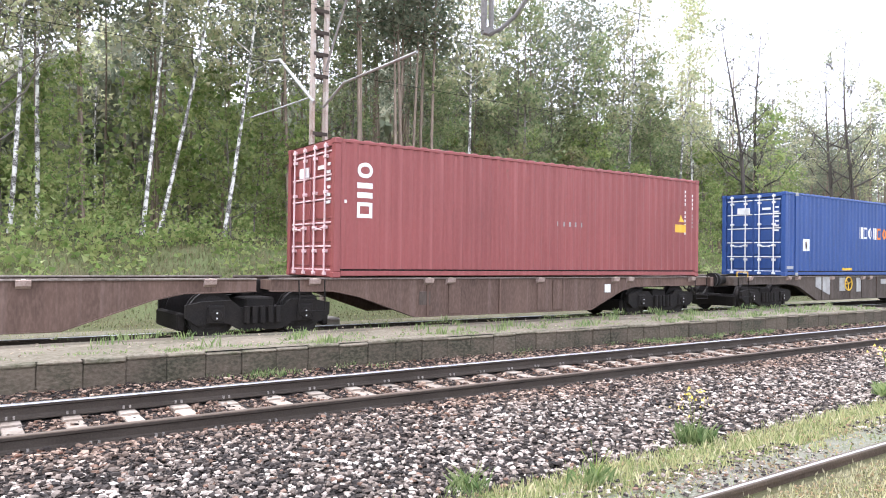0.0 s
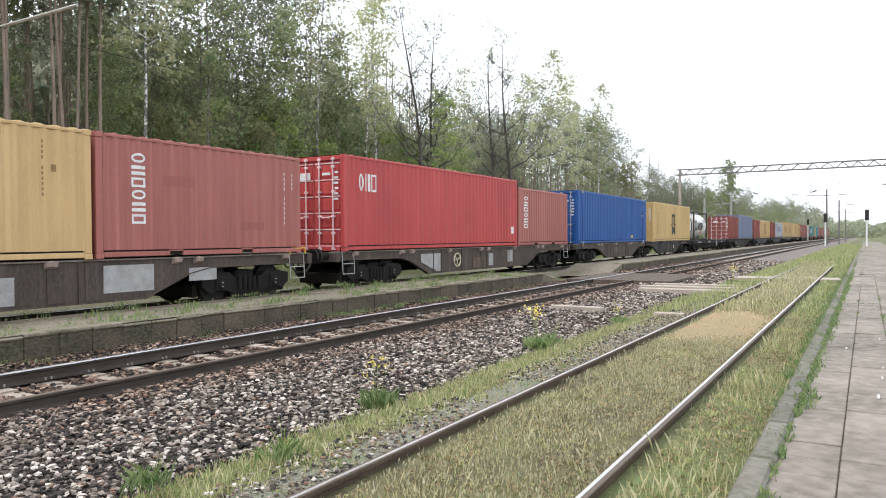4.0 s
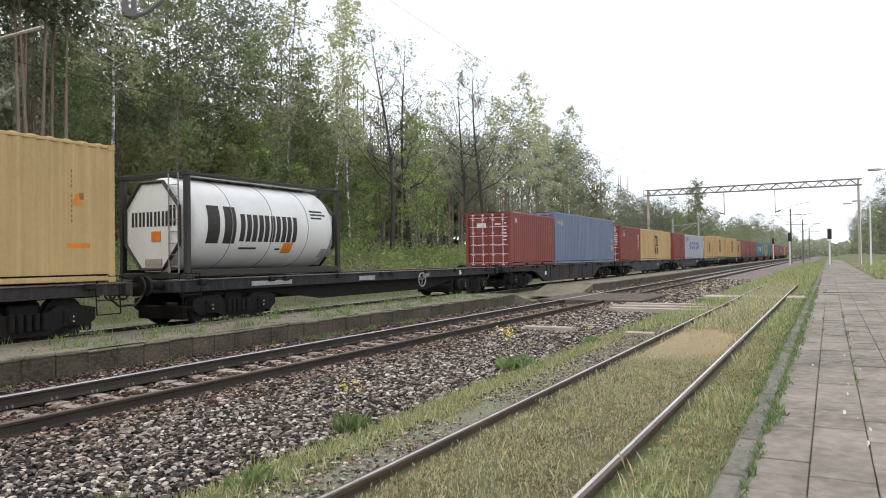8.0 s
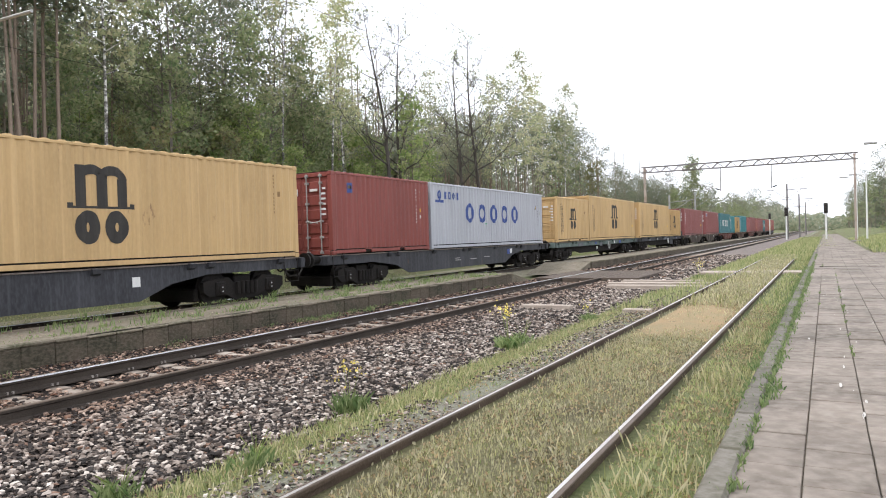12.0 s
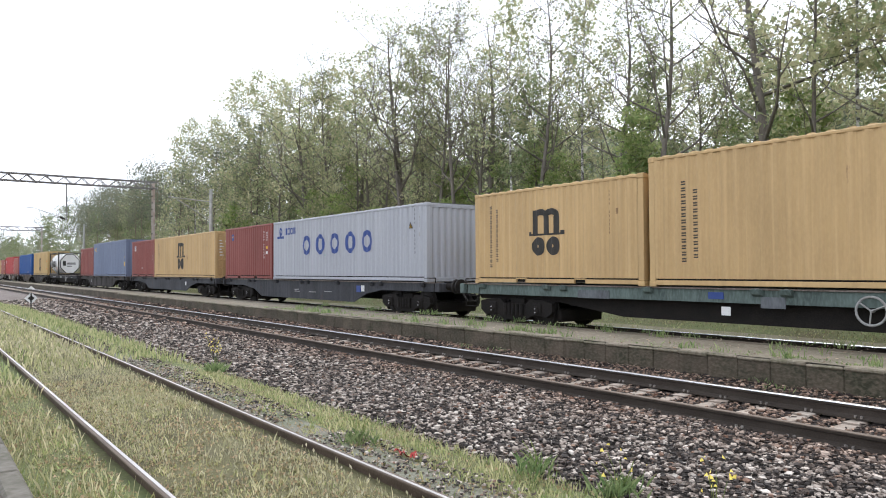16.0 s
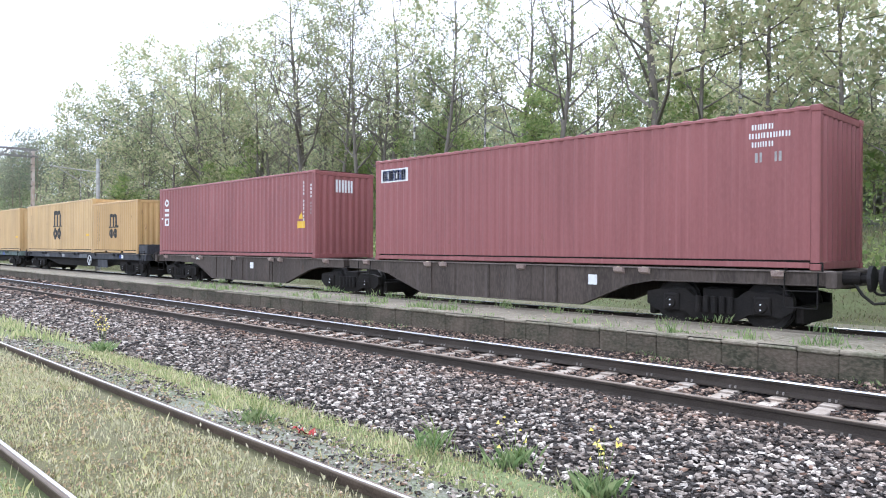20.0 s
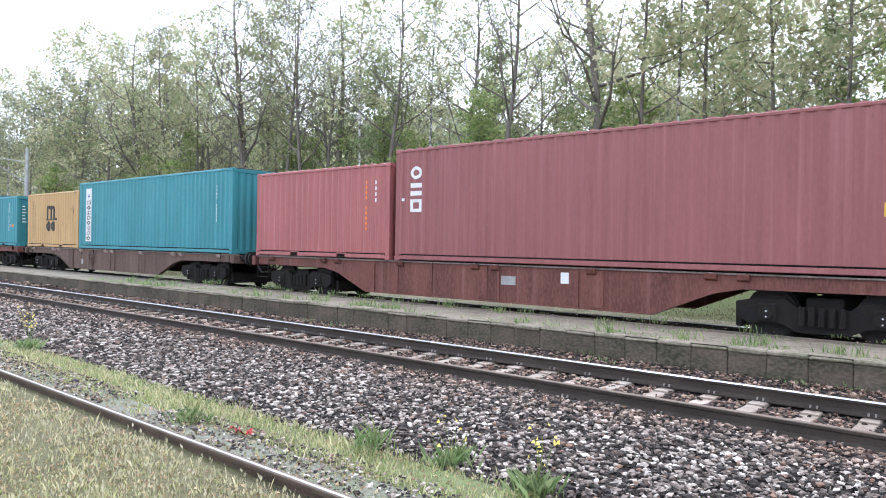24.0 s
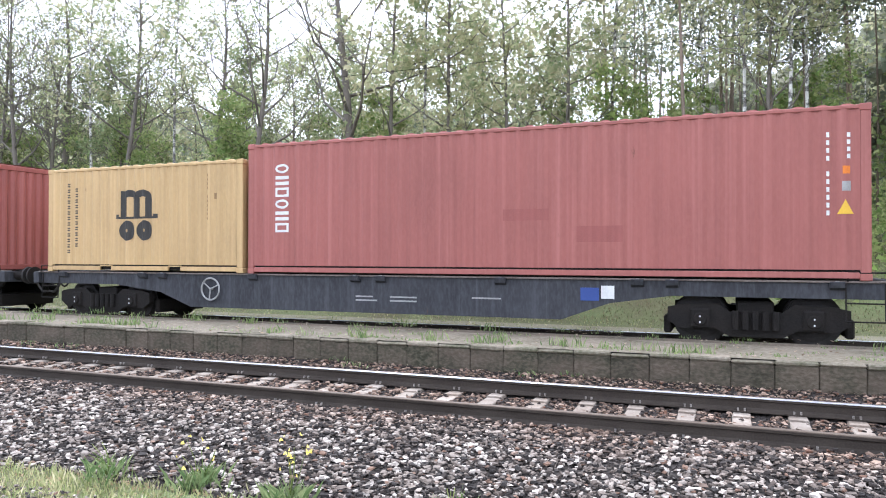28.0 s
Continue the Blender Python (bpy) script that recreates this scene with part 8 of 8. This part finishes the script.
# far ends of the line and the far side of the path
for k in range(150):
    x = random.choice((-1, 1, 1)) * (150 + 600 * random.random() ** 1.5)
    plant_far(random.choice(("pine", "leafy", "pine", "leafy")), x, 26 + 14 * random.random(), random.uniform(0.85, 1.05) * (0.66 if 0 < x < 330 else 1))
for k in range(105):
    x = 106 + 320 * random.random() ** 1.7
    plant_far(random.choice(("pine", "pine", "pine", "leafy")), x, -9.0 - 0.052 * max(0, 195 - x) - 20 * random.random() ** 1.3, random.uniform(0.78, 0.98))
for k in range(24):
    x = random.uniform(-330, -150)
    plant_far(random.choice(("pine", "leafy")), x, -14 - random.uniform(0, 22), random.uniform(0.8, 1.0))
for x, y, s in ((145, 22.5, 1.08), (149, 23.5, 0.98)):
    plant("leafy", x, y, s, variant=1)
for k in range(40):
    x = random.uniform(44, 120)
    plant("young", x, random.uniform(-20, -10.5) - (3 if x < 60 else 0), random.uniform(0.25, 0.4) * (1 + x / 130), far=x > 70)
for x, y, s in ((48, -6.9, 0.42), (51, -7.2, 0.5), (55, -8.4, 0.55), (46.5, -7.6, 0.45), (59, -9.4, 0.6), (66, -9.8, 0.45), (74, -9.6, 0.36)):
    plant("young", x, y, s)
build_far_trees()


def undergrowth():
    """Bushes at the foot of the wood and the deep wood behind, too many to count."""
    cs = []
    for k in range(760):
        x, y = RNG.uniform(-120, 140), RNG.uniform(25.5, 40)
        z, h = ground_height(x, y), RNG.uniform(0.7, 3.8) * (0.35 if 4 < x < 48 and y < 30 or 50 < x < 95 else 1.0)
        m = int((90 if abs(x) < 50 else 40) * h)
        cs.append(np.c_[RNG.normal(x, 0.6, m), RNG.normal(y, 0.5, m), z + np.abs(RNG.normal(h * 0.35, h * 0.4, m))])
    for k in range(620):
        x, y = RNG.uniform(-50, 60), RNG.uniform(19.5, 27.0)
        h = RNG.uniform(0.2, 0.85) * (1.3 if noise.noise((x * 0.2, y * 0.3, 2)) > 0.1 else 0.7)
        m = int(90 * h)
        cs.append(np.c_[RNG.normal(x, 0.4, m), RNG.normal(y, 0.4, m), ground_height(x, y) + np.abs(RNG.normal(h * 0.4, h * 0.4, m))])
    for k in range(90):
        x = RNG.uniform(34, 150)
        y, h = RNG.uniform(-14, -5.6) - 0.02 * x, RNG.uniform(0.3, 1.3)
        m = int(70 * h)
        cs.append(np.c_[RNG.normal(x, 0.9, m), RNG.normal(y, 0.7, m), ground_height(x, y) + np.abs(RNG.normal(h * 0.3, h * 0.4, m))])
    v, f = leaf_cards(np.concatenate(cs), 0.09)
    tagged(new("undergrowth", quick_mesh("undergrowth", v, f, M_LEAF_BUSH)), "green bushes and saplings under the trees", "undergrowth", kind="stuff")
    n = 240000
    x, y = np.concatenate([RNG.uniform(-600, 700, 70000), RNG.uniform(-90, 110, n - 70000)]), RNG.uniform(49, 78, n)
    y -= 26 * np.clip((np.abs(x) - 220) / 200, 0, 1)
    top = np.interp(x, [-430, -60, -40, -10, -3, 28, 42, 70, 80, 100, 430], [15, 14.5, 12, 10.5, 12.5, 17.5, 17, 16, 15, 15, 15])
    z = 2.2 + top * RNG.uniform(0, 1, n) ** 1.5 * (0.82 + 0.16 * np.sin(x * 0.21) + 0.10 * np.sin(x * 0.53 + 2))
    lifted = (x > 62) & (x < 175) & (RNG.uniform(0, 1, n) < 0.8)          # the pines there carry their crowns high over bare trunks
    z = np.where(lifted, 8.0 + (z - 2.2) * 0.6, z)
    for here, leaf, label in ((x < -4, M_LEAF_HAZED, "dense broadleaved wood behind the front trees, greyed and paled as by haze"), (x >= -4, M_LEAF_HAZED_PINE, "dense pine wood behind the front trees, paled as by haze")):
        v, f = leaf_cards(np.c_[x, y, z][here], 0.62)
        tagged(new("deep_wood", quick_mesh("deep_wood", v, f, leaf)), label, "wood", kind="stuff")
    n = 24000
    x = np.concatenate([112 + 420 * RNG.uniform(0, 1, n - 8000) ** 1.3, RNG.uniform(-430, -160, 8000)])
    y = -10.5 - 0.052 * np.maximum(0, 195 - np.abs(x)) - RNG.uniform(0, 24, n)
    z = 0.2 + RNG.uniform(0, 1, n) ** 1.1 * (11 + 1.6 * np.sin(x * 0.31) + 1.3 * np.sin(x * 0.83 + 1))
    v, f = leaf_cards(np.c_[x, y, z], 0.6)
    tagged(new("far_wood", quick_mesh("far_wood", v, f, M_LEAF_PINE)), "dense dark wood beyond the path", "wood", kind="stuff")
    n = 9000
    x, y = RNG.uniform(470, 560, n), RNG.uniform(-60, 30, n)
    z = RNG.uniform(0, 1, n) * (9 + 1.5 * np.sin(y * 0.22) + np.sin(y * 0.61))
    v, f = leaf_cards(np.c_[x, y, z], 0.9)
    tagged(new("distant_wood", quick_mesh("distant_wood", v, f, M_LEAF_HAZED)), "distant wood where the line bends away", "wood", kind="stuff")
    g = Geo()
    for k in range(320):
        x, y = RNG.uniform(-6, 150), RNG.uniform(32, 62)
        z = ground_height(x, y)
        g.tube((x, y, z - 0.3), (x + RNG.uniform(-0.6, 0.6), y, z + RNG.uniform(10, 16)), RNG.uniform(0.09, 0.13), 0.04, 5, caps=False)
    solid("deep_wood_trunks", g, M_BARK_PINE, "crowd of bare trunks deep in the wood", "tree trunks", kind="stuff")


undergrowth()

# ---- the run of the train ----
RUN = [(0, 0.0), (1, 13.70), (2, 27.38), (3, 41.02), (4, 54.54), (5.3, 72.3), (6.6, 90.22), (8, 109.42), (9.5, 129.8), (11, 150.16), (12.3, 167.5), (13.5, 183.58), (14, 190.52), (14.5, 197.2), (15.5, 211.4),
       (16, 218.66), (17, 232.88), (18.2, 249.85), (19.2, 263.70), (20, 275.15), (20.8, 286.25), (21.4, 294.80), (22, 303.36), (23.3, 321.9), (24.5, 338.96), (25, 346.05), (25.5, 353.10), (26.2, 363.42), (26.8, 372.25),
       (27.4, 380.80), (28, 389.34)]


def motions():
    for ob, u, z in TRAIN:
        walk(ob, [(t, pose(u - s, Y2, z)) for t, s in RUN])


motions()
